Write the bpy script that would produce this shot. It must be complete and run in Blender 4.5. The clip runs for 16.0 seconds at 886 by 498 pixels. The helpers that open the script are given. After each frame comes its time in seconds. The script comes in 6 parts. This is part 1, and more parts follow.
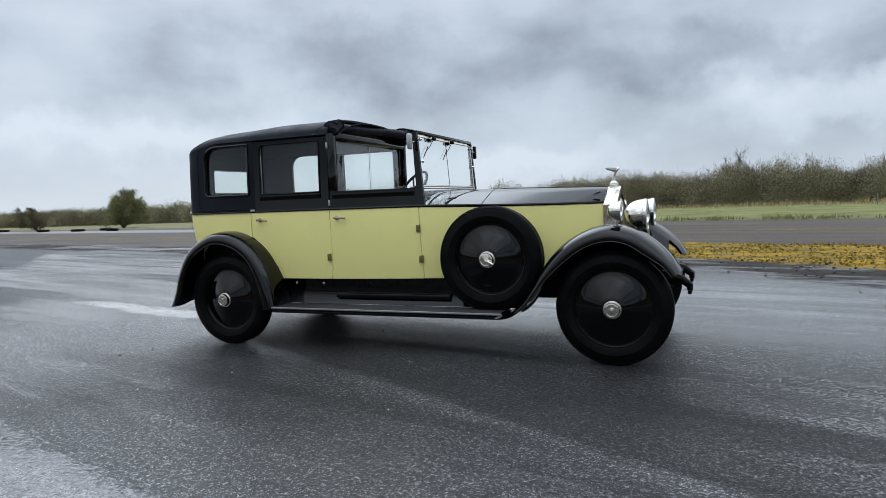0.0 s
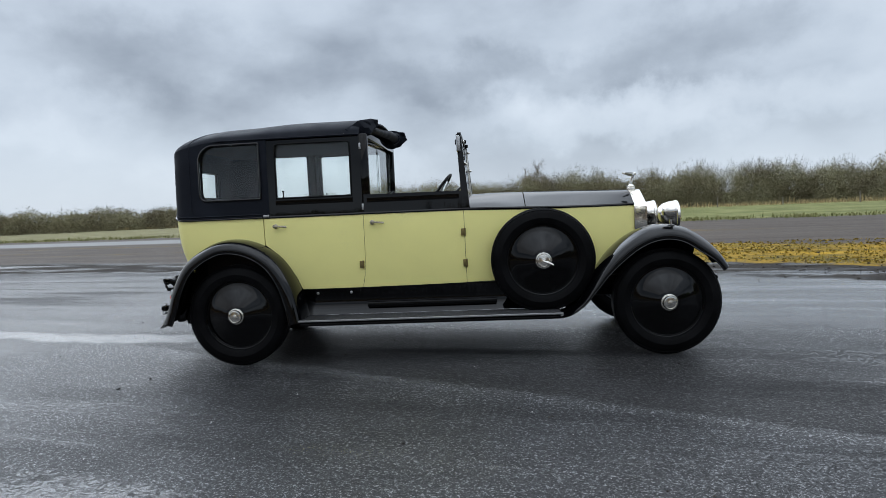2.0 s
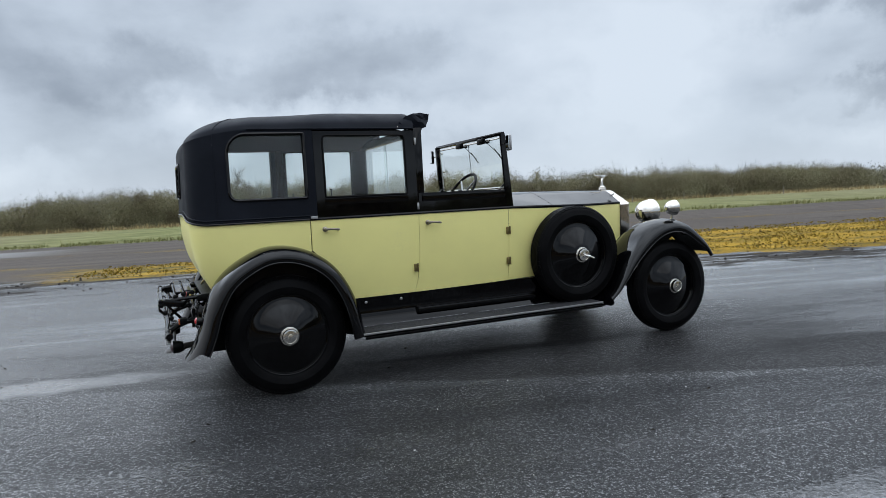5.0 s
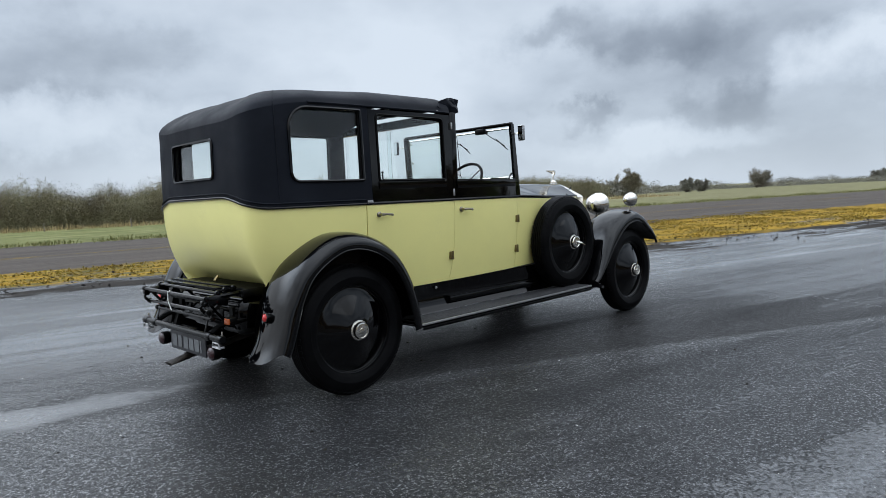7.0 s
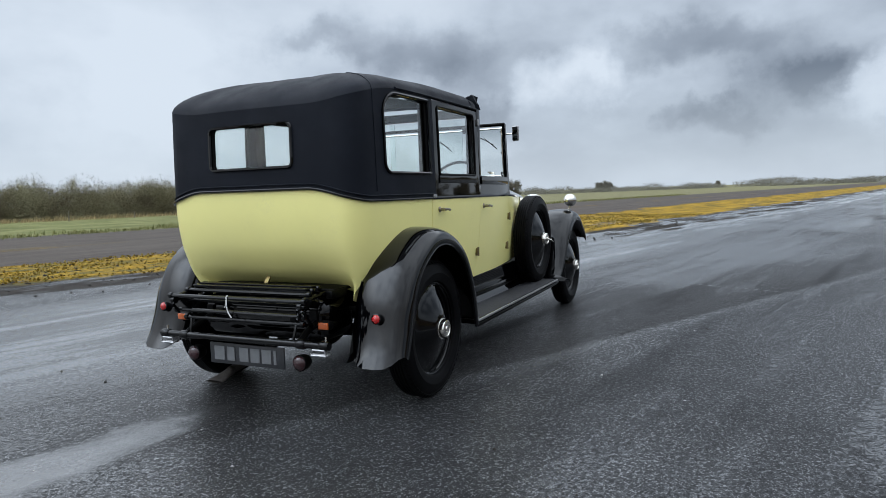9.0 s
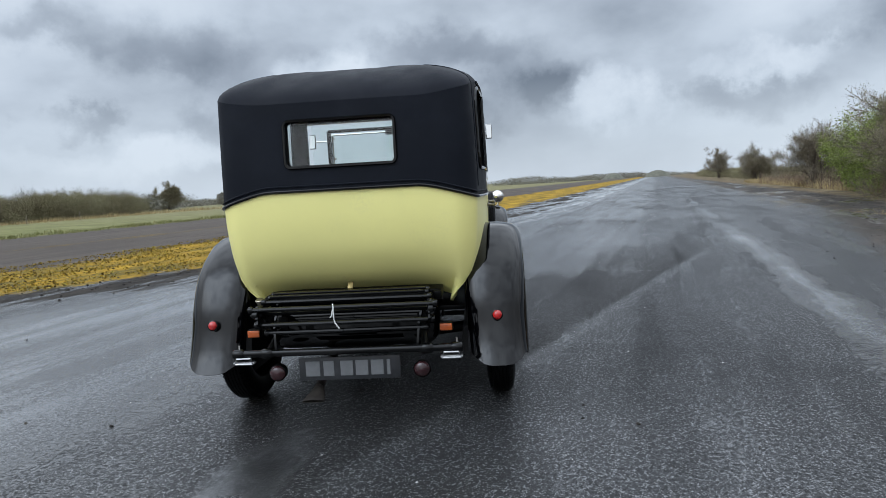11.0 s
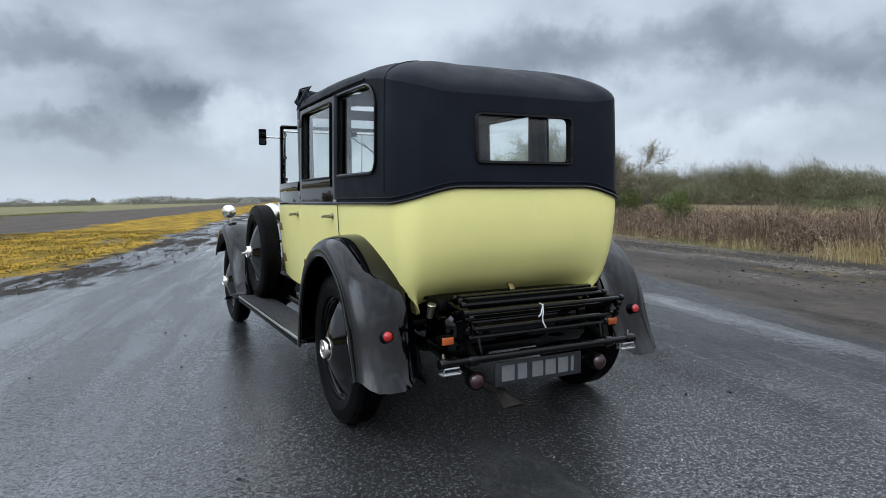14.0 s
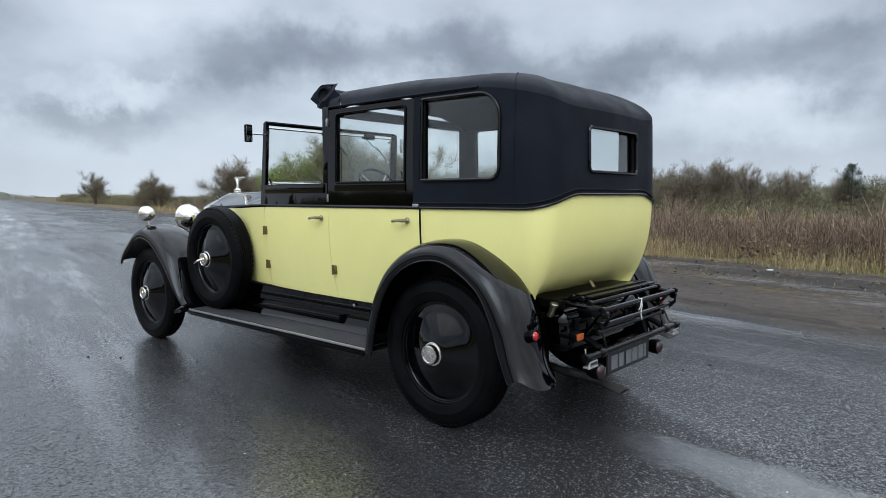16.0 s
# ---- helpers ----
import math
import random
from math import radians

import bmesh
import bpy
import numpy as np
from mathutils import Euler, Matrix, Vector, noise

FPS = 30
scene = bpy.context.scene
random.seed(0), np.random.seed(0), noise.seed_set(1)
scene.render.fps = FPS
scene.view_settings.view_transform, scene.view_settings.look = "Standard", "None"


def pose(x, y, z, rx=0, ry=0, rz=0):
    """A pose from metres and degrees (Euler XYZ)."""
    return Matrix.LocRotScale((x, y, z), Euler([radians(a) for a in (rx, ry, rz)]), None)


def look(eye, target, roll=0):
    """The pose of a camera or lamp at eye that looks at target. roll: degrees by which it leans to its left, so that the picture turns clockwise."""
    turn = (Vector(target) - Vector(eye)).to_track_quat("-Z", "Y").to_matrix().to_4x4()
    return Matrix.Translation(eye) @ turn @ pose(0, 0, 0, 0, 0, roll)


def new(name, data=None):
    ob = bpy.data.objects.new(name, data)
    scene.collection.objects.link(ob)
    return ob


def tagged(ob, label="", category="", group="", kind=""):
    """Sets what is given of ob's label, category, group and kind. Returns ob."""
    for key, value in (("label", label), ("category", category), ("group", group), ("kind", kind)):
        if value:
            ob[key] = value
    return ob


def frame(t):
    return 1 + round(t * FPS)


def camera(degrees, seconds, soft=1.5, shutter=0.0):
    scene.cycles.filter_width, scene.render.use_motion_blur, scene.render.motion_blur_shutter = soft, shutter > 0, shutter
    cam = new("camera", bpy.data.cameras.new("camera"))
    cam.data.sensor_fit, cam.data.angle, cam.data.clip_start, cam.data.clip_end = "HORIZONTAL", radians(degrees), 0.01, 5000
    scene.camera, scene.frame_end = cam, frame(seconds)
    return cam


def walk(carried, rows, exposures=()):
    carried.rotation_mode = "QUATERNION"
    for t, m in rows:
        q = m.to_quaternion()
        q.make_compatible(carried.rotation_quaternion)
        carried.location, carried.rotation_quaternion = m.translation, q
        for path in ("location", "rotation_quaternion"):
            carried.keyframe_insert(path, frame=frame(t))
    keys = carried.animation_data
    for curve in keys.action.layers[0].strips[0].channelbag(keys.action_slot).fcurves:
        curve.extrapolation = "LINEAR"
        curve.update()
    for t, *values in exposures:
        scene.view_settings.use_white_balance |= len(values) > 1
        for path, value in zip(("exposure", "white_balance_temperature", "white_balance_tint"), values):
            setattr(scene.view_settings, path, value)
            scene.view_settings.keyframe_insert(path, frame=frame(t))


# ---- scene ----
cam = camera(68.8, 16.0, 0.8)
PATH = [
    (0, (2.526, -5.846, 1.29), (1.759, -4.005, 1.149), -2.2),
    (0.5, (2.066, -6.01, 1.278), (1.441, -4.115, 1.142), -2.2),
    (1, (1.544, -6.151, 1.274), (1.069, -4.213, 1.14), -2.4),
    (1.5, (1.021, -6.225, 1.285), (0.688, -4.258, 1.15), -2.6),
    (2, (0.451, -6.284, 1.323), (0.282, -4.296, 1.185), -2.6),
    (2.5, (-0.044, -6.261, 1.332), (-0.074, -4.266, 1.195), -2.7),
    (3, (-0.606, -6.222, 1.352), (-0.465, -4.232, 1.209), -2.9),
    (3.5, (-1.135, -6.123, 1.372), (-0.82, -4.153, 1.222), -2.7),
    (4, (-1.664, -5.988, 1.388), (-1.173, -4.056, 1.227), -2.8),
    (4.2, (-1.848, -5.933, 1.399), (-1.297, -4.017, 1.24), -3.0),
    (6.3, (-3.784, -4.954, 1.361), (-2.608, -3.345, 1.185), -2.1),
    (6.5, (-3.949, -4.805, 1.362), (-2.713, -3.242, 1.183), -2.2),
    (7, (-4.357, -4.406, 1.301), (-2.971, -2.973, 1.14), -2.6),
    (7.5, (-4.696, -4.037, 1.324), (-3.189, -2.733, 1.157), -1.9),
    (8, (-5.033, -3.602, 1.311), (-3.407, -2.449, 1.141), -1.8),
    (8.5, (-5.257, -3.164, 1.298), (-3.54, -2.152, 1.127), -1.7),
    (9, (-5.514, -2.714, 1.304), (-3.712, -1.861, 1.133), -1.8),
    (9.2, (-5.544, -2.569, 1.308), (-3.724, -1.758, 1.135), -2.2),
    (11.3, (-6.023, -0.565, 1.34), (-4.031, -0.494, 1.171), -2.2),
    (11.5, (-6.023, -0.37, 1.312), (-4.029, -0.366, 1.164), -1.4),
    (12, (-5.997, 0.167, 1.281), (-4.011, -0.026, 1.143), -1.1),
    (12.5, (-5.958, 0.673, 1.261), (-3.999, 0.299, 1.118), -1.0),
    (13, (-5.802, 1.168, 1.256), (-3.888, 0.608, 1.115), -0.7),
    (13.5, (-5.634, 1.581, 1.268), (-3.774, 0.861, 1.117), -0.8),
    (14, (-5.426, 2.008, 1.297), (-3.645, 1.11, 1.142), -0.6),
    (14.5, (-5.214, 2.429, 1.317), (-3.528, 1.366, 1.154), -0.4),
    (15, (-4.932, 2.795, 1.336), (-3.351, 1.583, 1.163), -0.4),
    (15.5, (-4.645, 3.216, 1.328), (-3.187, 1.857, 1.168), -0.2),
    (16, (-4.305, 3.648, 1.342), (-2.983, 2.156, 1.181), -0.0),
]
walk(cam, [(t, look(eye, target, roll)) for t, eye, target, roll in PATH], [(0.0, 0.95), (16.0, 0.97)])

# ---- sky and light ----
def world_sky():
    w = bpy.data.worlds.new("overcast_sky")
    scene.world = w
    w.use_nodes = True
    nt = w.node_tree
    nt.nodes.clear()
    N = nt.nodes.new
    L = nt.links.new

    def math_node(op, a, b=None, clamp=False):
        n = N("ShaderNodeMath")
        n.operation = op
        n.use_clamp = clamp
        for i, v in enumerate((a, b)):
            if v is None:
                continue
            if isinstance(v, (int, float)):
                n.inputs[i].default_value = v
            else:
                L(v, n.inputs[i])
        return n.outputs[0]

    out = N("ShaderNodeOutputWorld")
    bg = N("ShaderNodeBackground")
    tc = N("ShaderNodeTexCoord")
    sep = N("ShaderNodeSeparateXYZ")
    L(tc.outputs["Generated"], sep.inputs[0])
    up = math_node("MAXIMUM", sep.outputs["Z"], 0.0)
    # long soft cloud masses, flattened towards the horizon
    mapn = N("ShaderNodeMapping")
    mapn.inputs["Rotation"].default_value = (0, 0, radians(SKY_TURN))
    mapn.inputs["Location"].default_value = SKY_SHIFT
    mapn.inputs["Scale"].default_value = (1.0, 1.0, 1.9)
    L(tc.outputs["Generated"], mapn.inputs["Vector"])
    big = N("ShaderNodeTexNoise")
    big.inputs["Scale"].default_value = 1.7
    big.inputs["Detail"].default_value = 3
    big.inputs["Roughness"].default_value = 0.45
    big.inputs["Distortion"].default_value = 0.1
    L(mapn.outputs[0], big.inputs["Vector"])
    small = N("ShaderNodeTexNoise")
    small.inputs["Scale"].default_value = 4.6
    small.inputs["Detail"].default_value = 7
    small.inputs["Roughness"].default_value = 0.5
    small.inputs["Distortion"].default_value = 0.0
    L(mapn.outputs[0], small.inputs["Vector"])
    mixf = math_node("ADD", math_node("MULTIPLY", big.outputs["Fac"], 0.62), math_node("MULTIPLY", small.outputs["Fac"], 0.38))
    # brighter towards the hidden sun
    side = math_node("ADD", math_node("MULTIPLY", sep.outputs["X"], 0.004), math_node("MULTIPLY", sep.outputs["Y"], 0.052))
    mixf = math_node("ADD", mixf, math_node("SUBTRACT", side, 0.022))
    mixf = math_node("ADD", math_node("MULTIPLY", math_node("SUBTRACT", mixf, 0.5), 0.75), 0.505)
    # the cloud banks and the gaps between them, by compass direction and height
    wob = N("ShaderNodeTexNoise")
    wob.inputs["Scale"].default_value, wob.inputs["Detail"].default_value, wob.inputs["Roughness"].default_value = 8.5, 8, 0.58
    L(tc.outputs["Generated"], wob.inputs["Vector"])
    off = N("ShaderNodeVectorMath")
    off.operation = "MULTIPLY_ADD"
    L(wob.outputs["Color"], off.inputs[0])
    off.inputs[1].default_value = (17.0, 10.0, 0.0)
    off.inputs[2].default_value = (-8.5, -5.0, 0.0)
    here = N("ShaderNodeCombineXYZ")
    L(math_node("MULTIPLY", math_node("ARCTAN2", sep.outputs["Y"], sep.outputs["X"]), 57.2958), here.inputs[0])
    L(math_node("MULTIPLY", math_node("ARCSINE", sep.outputs["Z"]), 57.2958), here.inputs[1])
    pos = N("ShaderNodeVectorMath")
    L(here.outputs[0], pos.inputs[0])
    L(off.outputs[0], pos.inputs[1])
    for clouds, gain_by, soft in ((DARK_CLOUDS, -1.0, 0.15), (CLOUD_GAPS, 1.4, 0.0)):
        total = None
        for az, el, wide, high, deep in clouds:
            a = N("ShaderNodeVectorMath")
            a.operation = "SUBTRACT"
            L(pos.outputs[0], a.inputs[0])
            a.inputs[1].default_value = (az, el, 0)
            b = N("ShaderNodeVectorMath")
            b.operation = "MULTIPLY"
            L(a.outputs[0], b.inputs[0])
            b.inputs[1].default_value = (1 / wide, 1 / high, 0)
            d = N("ShaderNodeVectorMath")
            d.operation = "LENGTH"
            L(b.outputs[0], d.inputs[0])
            m = N("ShaderNodeMapRange")
            m.interpolation_type = "SMOOTHSTEP"
            for key, val in (("From Min", soft), ("From Max", 1.35), ("To Min", deep * 0.1), ("To Max", 0.0)):
                m.inputs[key].default_value = val
            L(d.outputs["Value"], m.inputs["Value"])
            total = m.outputs[0] if total is None else math_node("ADD", total, m.outputs[0])
        total = math_node("MINIMUM", total, 0.13)
        mixf = math_node("ADD", mixf, math_node("MULTIPLY", total, gain_by))
    ramp = N("ShaderNodeValToRGB")
    cr = ramp.color_ramp
    cr.elements[0].position, cr.elements[0].color = 0.33, (0.17, 0.207, 0.265, 1)
    cr.elements[1].position, cr.elements[1].color = 0.61, (0.70, 0.785, 0.89, 1)
    e = cr.elements.new(0.42)
    e.color = (0.315, 0.37, 0.45, 1)
    e = cr.elements.new(0.51)
    e.color = (0.54, 0.62, 0.725, 1)
    L(mixf, ramp.inputs[0])
    # paler towards the horizon
    hz = N("ShaderNodeMapRange")
    hz.inputs["From Min"].default_value = 0.0
    hz.inputs["From Max"].default_value = 0.15
    hz.inputs["To Min"].default_value = 0.75
    hz.inputs["To Max"].default_value = 0.0
    L(up, hz.inputs["Value"])
    pale = N("ShaderNodeMixRGB")
    pale.inputs["Color2"].default_value = (0.645, 0.735, 0.84, 1)
    L(hz.outputs[0], pale.inputs["Fac"])
    L(ramp.outputs[0], pale.inputs["Color1"])
    # an overcast sky is brighter overhead
    gain = N("ShaderNodeMapRange")
    gain.inputs["From Min"].default_value = 0.30
    gain.inputs["From Max"].default_value = 0.62
    gain.inputs["To Min"].default_value = 1.0
    gain.inputs["To Max"].default_value = ZENITH
    L(up, gain.inputs["Value"])
    vm = N("ShaderNodeVectorMath")
    vm.operation = "SCALE"
    L(pale.outputs[0], vm.inputs[0])
    L(gain.outputs[0], vm.inputs["Scale"])
    # the clear sky above the clouds adds its tint
    sky = N("ShaderNodeTexSky")
    sky.sky_type = "NISHITA"
    sky.sun_disc = False
    sky.sun_elevation, sky.sun_rotation = radians(46), radians(313)
    sc = N("ShaderNodeVectorMath")
    sc.operation = "SCALE"
    sc.inputs["Scale"].default_value = 0.006
    L(sky.outputs[0], sc.inputs[0])
    add = N("ShaderNodeVectorMath")
    add.operation = "ADD"
    # the cover is thinner where the sun stands behind it
    near_sun = N("ShaderNodeVectorMath")
    near_sun.operation = "DOT_PRODUCT"
    L(tc.outputs["Generated"], near_sun.inputs[0])
    near_sun.inputs[1].default_value = SUN_FROM
    thin = N("ShaderNodeMapRange")
    thin.interpolation_type = "SMOOTHSTEP"
    for key, val in (("From Min", 0.86), ("From Max", 1.0), ("To Min", 1.0), ("To Max", THIN_CLOUD)):
        thin.inputs[key].default_value = val
    L(near_sun.outputs["Value"], thin.inputs["Value"])
    lit = N("ShaderNodeVectorMath")
    lit.operation = "SCALE"
    L(vm.outputs[0], lit.inputs[0])
    L(thin.outputs[0], lit.inputs["Scale"])
    L(lit.outputs[0], add.inputs[0])
    L(sc.outputs[0], add.inputs[1])
    L(add.outputs[0], bg.inputs["Color"])
    bg.inputs["Strength"].default_value = SKY_STRENGTH
    L(bg.outputs[0], out.inputs[0])


# (compass direction, height, half width, half height, depth), all but the last in degrees
DARK_CLOUDS = [(121, 12.2, 20, 3.2, 0.5), (86, 10.7, 17, 2.4, 0.6), (70, 13, 9, 2.4, 0.5), (37, 12.7, 4.5, 1.9, 0.9), (28, 12.4, 7, 2.8, 0.8), (32.5, 7, 3.2, 1.0, 0.7),
               (21.5, 6.9, 4.4, 1.9, 0.8), (5, 11.4, 7, 2.2, 0.7), (-3.4, 7.6, 6, 2.4, 1.05), (3, 5, 3.4, 1.3, 0.9), (-20.5, 5.6, 7, 1.7, 0.9), (-33, 11.3, 10, 3.2, 0.95),
               (-46, 12, 10, 2.8, 0.95), (-62, 10.6, 10, 2.6, 0.9), (-78, 11, 10, 3, 0.8)]
CLOUD_GAPS = [(138, 6.3, 16, 2.2, 0.7), (106, 3.2, 12, 1.8, 0.8), (76, 6.2, 17, 2.2, 0.8), (50, 6.5, 9, 4, 0.5), (27, 3.8, 9, 1.5, 0.9), (13.5, 9.4, 4.5, 2.6, 0.9),
              (-9, 6.4, 5, 2.6, 1.0), (-22, 8.2, 5, 1.3, 0.7), (-49, 4.8, 10, 1.7, 0.9), (-74, 6.0, 11, 2.2, 0.8)]
SUN_FROM, THIN_CLOUD = (-0.505, 0.475, 0.72), 2.7  # the hidden sun
SKY_TURN, SKY_SHIFT, ZENITH, SKY_STRENGTH = 20, (3.1, 1.7, 0.0), 2.45, 0.5
world_sky()
sun_data = bpy.data.lights.new("sun", "SUN")
sun_data.energy, sun_data.angle, sun_data.color = 0.55, radians(150), (1.0, 0.955, 0.89)
sun = new("sun", sun_data)
sun.matrix_world = look((0, 0, 0), (0.20, -0.04, -1.0))
sun.location = (0, 0, 30)

# ---- materials ----
class Mat:
    """A small builder of node materials on object coordinates."""

    def __init__(self, name):
        self.m = bpy.data.materials.new(name)
        self.m.use_nodes = True
        self.nt = self.m.node_tree
        self.nt.nodes.clear()
        self.out = self.nt.nodes.new("ShaderNodeOutputMaterial")
        self.b = self.nt.nodes.new("ShaderNodeBsdfPrincipled")
        self.nt.links.new(self.b.outputs[0], self.out.inputs[0])
        self.co = self.nt.nodes.new("ShaderNodeTexCoord").outputs["Object"]

    def put(self, socket, v):
        if isinstance(v, bpy.types.NodeSocket):
            self.nt.links.new(v, socket)
        else:
            socket.default_value = v

    def set(self, **kw):
        names = dict(color="Base Color", rough="Roughness", metal="Metallic", coat="Coat Weight", coat_rough="Coat Roughness",
                     ior="IOR", trans="Transmission Weight", alpha="Alpha", spec="Specular IOR Level", normal="Normal",
                     sheen="Sheen Weight", sub="Subsurface Weight")
        for k, v in kw.items():
            if k == "color" and not isinstance(v, bpy.types.NodeSocket) and len(v) == 3:
                v = (*v, 1)
            self.put(self.b.inputs[names[k]], v)
        return self

    def math(self, op, a, b=0.0, clamp=False):
        n = self.nt.nodes.new("ShaderNodeMath")
        n.operation, n.use_clamp = op, clamp
        self.put(n.inputs[0], a)
        self.put(n.inputs[1], b)
        return n.outputs[0]

    def noise(self, scale, detail=4, rough=0.55, co=None, stretch=None, turn=0.0, distort=0.0):
        n = self.nt.nodes.new("ShaderNodeTexNoise")
        n.inputs["Scale"].default_value, n.inputs["Detail"].default_value, n.inputs["Roughness"].default_value = scale, detail, rough
        n.inputs["Distortion"].default_value = distort
        src = co or self.co
        if stretch:
            mp = self.nt.nodes.new("ShaderNodeMapping")
            mp.vector_type = "TEXTURE"
            mp.inputs["Rotation"].default_value = (0, 0, turn)
            mp.inputs["Scale"].default_value = stretch
            self.nt.links.new(src, mp.inputs[0])
            src = mp.outputs[0]
        self.nt.links.new(src, n.inputs["Vector"])
        return n.outputs["Fac"]

    def voronoi(self, scale, out="Distance"):
        n = self.nt.nodes.new("ShaderNodeTexVoronoi")
        n.inputs["Scale"].default_value = scale
        self.nt.links.new(self.co, n.inputs["Vector"])
        return n.outputs[out]

    def ramp(self, fac, *stops):
        n = self.nt.nodes.new("ShaderNodeValToRGB")
        els = n.color_ramp.elements
        for i, (p, c) in enumerate(stops):
            e = els[i] if i < 2 else els.new(p)
            e.position = p
            e.color = (*c, 1) if not isinstance(c, (int, float)) else (c, c, c, 1)
        self.put(n.inputs[0], fac)
        return n.outputs[0]

    def step(self, v, lo, hi, to0=0.0, to1=1.0):
        n = self.nt.nodes.new("ShaderNodeMapRange")
        n.interpolation_type = "SMOOTHSTEP"
        for k, x in zip(("Value", "From Min", "From Max", "To Min", "To Max"), (v, lo, hi, to0, to1)):
            self.put(n.inputs[k], x)
        return n.outputs[0]

    def mix(self, fac, a, b):
        n = self.nt.nodes.new("ShaderNodeMixRGB")
        for s, v in zip(n.inputs, (fac, a, b)):
            if not isinstance(v, (int, float, bpy.types.NodeSocket)) and len(v) == 3:
                v = (*v, 1)
            self.put(s, v)
        return n.outputs[0]

    def bump(self, height, strength=0.3, dist=0.01):
        n = self.nt.nodes.new("ShaderNodeBump")
        n.inputs["Strength"].default_value, n.inputs["Distance"].default_value = strength, dist
        self.put(n.inputs["Height"], height)
        self.nt.links.new(n.outputs[0], self.b.inputs["Normal"])
        return self

    def random(self, kind="object"):
        if kind == "object":
            return self.nt.nodes.new("ShaderNodeObjectInfo").outputs["Random"]
        return self.nt.nodes.new("ShaderNodeNewGeometry").outputs["Random Per Island"]

    def xyz(self):
        n = self.nt.nodes.new("ShaderNodeSeparateXYZ")
        self.nt.links.new(self.co, n.inputs[0])
        return n.outputs


def simple(name, color, rough=0.5, metal=0.0, var=0.12, scale=6.0, coat=0.0, bump=0.0, bscale=200.0):
    k = Mat(name)
    f = k.noise(scale, 5)
    lo = tuple(c * (1 - var) for c in color)
    hi = tuple(min(1, c * (1 + var)) for c in color)
    k.set(color=k.ramp(f, (0.3, lo), (0.7, hi)), metal=metal, coat=coat, coat_rough=0.05, spec=0.5 if max(color) > 0.02 else 0.12)
    k.set(rough=k.math("ADD", rough - 0.06, k.math("MULTIPLY", k.noise(scale * 4.3, 4), 0.12)))
    if bump:
        k.bump(k.noise(bscale, 3), bump, 0.002)
    return k.m


PRIMROSE = (0.90, 0.83, 0.315)


def paint(name, color, dirt, rough=0.22, coat=0.6, amount=0.2, spec=0.5):
    """Hand-finished coach paint: a soft unevenness, fine road dust and a clear gloss."""
    k = Mat(name)
    dust = k.math("MULTIPLY", k.step(k.noise(3.1, 6, 0.6), 0.5, 0.8), k.step(k.noise(60, 4), 0.35, 0.7))
    base = k.ramp(k.noise(1.7, 4), (0.3, tuple(c * 0.96 for c in color)), (0.7, tuple(min(1, c * 1.03) for c in color)))
    k.set(color=k.mix(k.math("MULTIPLY", dust, amount), base, dirt), coat=coat, coat_rough=0.06)
    k.set(rough=k.math("ADD", rough, k.math("MULTIPLY", dust, 0.2)))
    k.bump(k.noise(9.0, 2), 0.02, 0.004)
    k.set(spec=spec)
    return k.m


M_YELLOW = paint("primrose_paint", PRIMROSE, (0.55, 0.50, 0.30), 0.38, 0.25)
M_BLACK = paint("black_paint", (0.0008, 0.0008, 0.001), (0.06, 0.06, 0.06), 0.02, 0.0, 0.003, 0.34)
M_ENAMEL = paint("worn_black_enamel", (0.0010, 0.0010, 0.0012), (0.05, 0.045, 0.04), 0.16, 0.0, 0.04, 0.30)
M_FENDER = paint("dusty_black_paint", (0.0008, 0.0008, 0.0012), (0.09, 0.092, 0.10), 0.04, 0.0, 0.008, 0.40)
M_CHASSIS = simple("oily_black_chassis", (0.0010, 0.0010, 0.0010), 0.42, var=0.5, scale=14, bump=0.15)
M_NICKEL = simple("nickel_plate", (0.76, 0.73, 0.67), 0.14, 1.0, var=0.10, scale=30)
M_ALU = simple("dull_aluminium", (0.42, 0.42, 0.42), 0.42, 0.9, var=0.15, scale=40)
M_WORN = simple("worn_plate", (0.30, 0.27, 0.21), 0.32, 0.95, var=0.3, scale=60)
M_BRASS = simple("tarnished_brass", (0.22, 0.17, 0.07), 0.40, 0.9, var=0.2, scale=60)
M_RED = simple("red_lens", (0.45, 0.012, 0.012), 0.12, var=0.1, coat=0.6)
M_DARKRED = simple("dark_red_lens", (0.030, 0.007, 0.009), 0.25, var=0.15, coat=0.4)
M_AMBER = simple("amber_lens", (0.42, 0.085, 0.015), 0.25, var=0.1, coat=0.5)
M_LEATHER = simple("black_leather", (0.018, 0.017, 0.016), 0.45, var=0.25, scale=12, bump=0.3, bscale=120)
M_CLOTH = simple("fawn_headcloth", (0.055, 0.038, 0.031), 0.9, var=0.12, scale=20, bump=0.3, bscale=400)
M_DARKTRIM = simple("dark_interior_trim", (0.020, 0.015, 0.012), 0.7, var=0.2, scale=10, bump=0.2)
M_WOOD = simple("polished_wood_trim", (0.10, 0.045, 0.02), 0.3, var=0.4, scale=25, coat=0.5)
M_MAT = simple("ribbed_rubber_mat", (0.020, 0.020, 0.022), 0.5, var=0.2, scale=18, bump=0.3)
M_STRING = simple("white_string", (0.75, 0.75, 0.73), 0.8, var=0.05)
M_PLATE = simple("black_plate", (0.022, 0.023, 0.026), 0.4, var=0.3, scale=20)
M_CHARS = simple("silver_bars", (0.15, 0.155, 0.16), 0.5, var=0.1, scale=30)
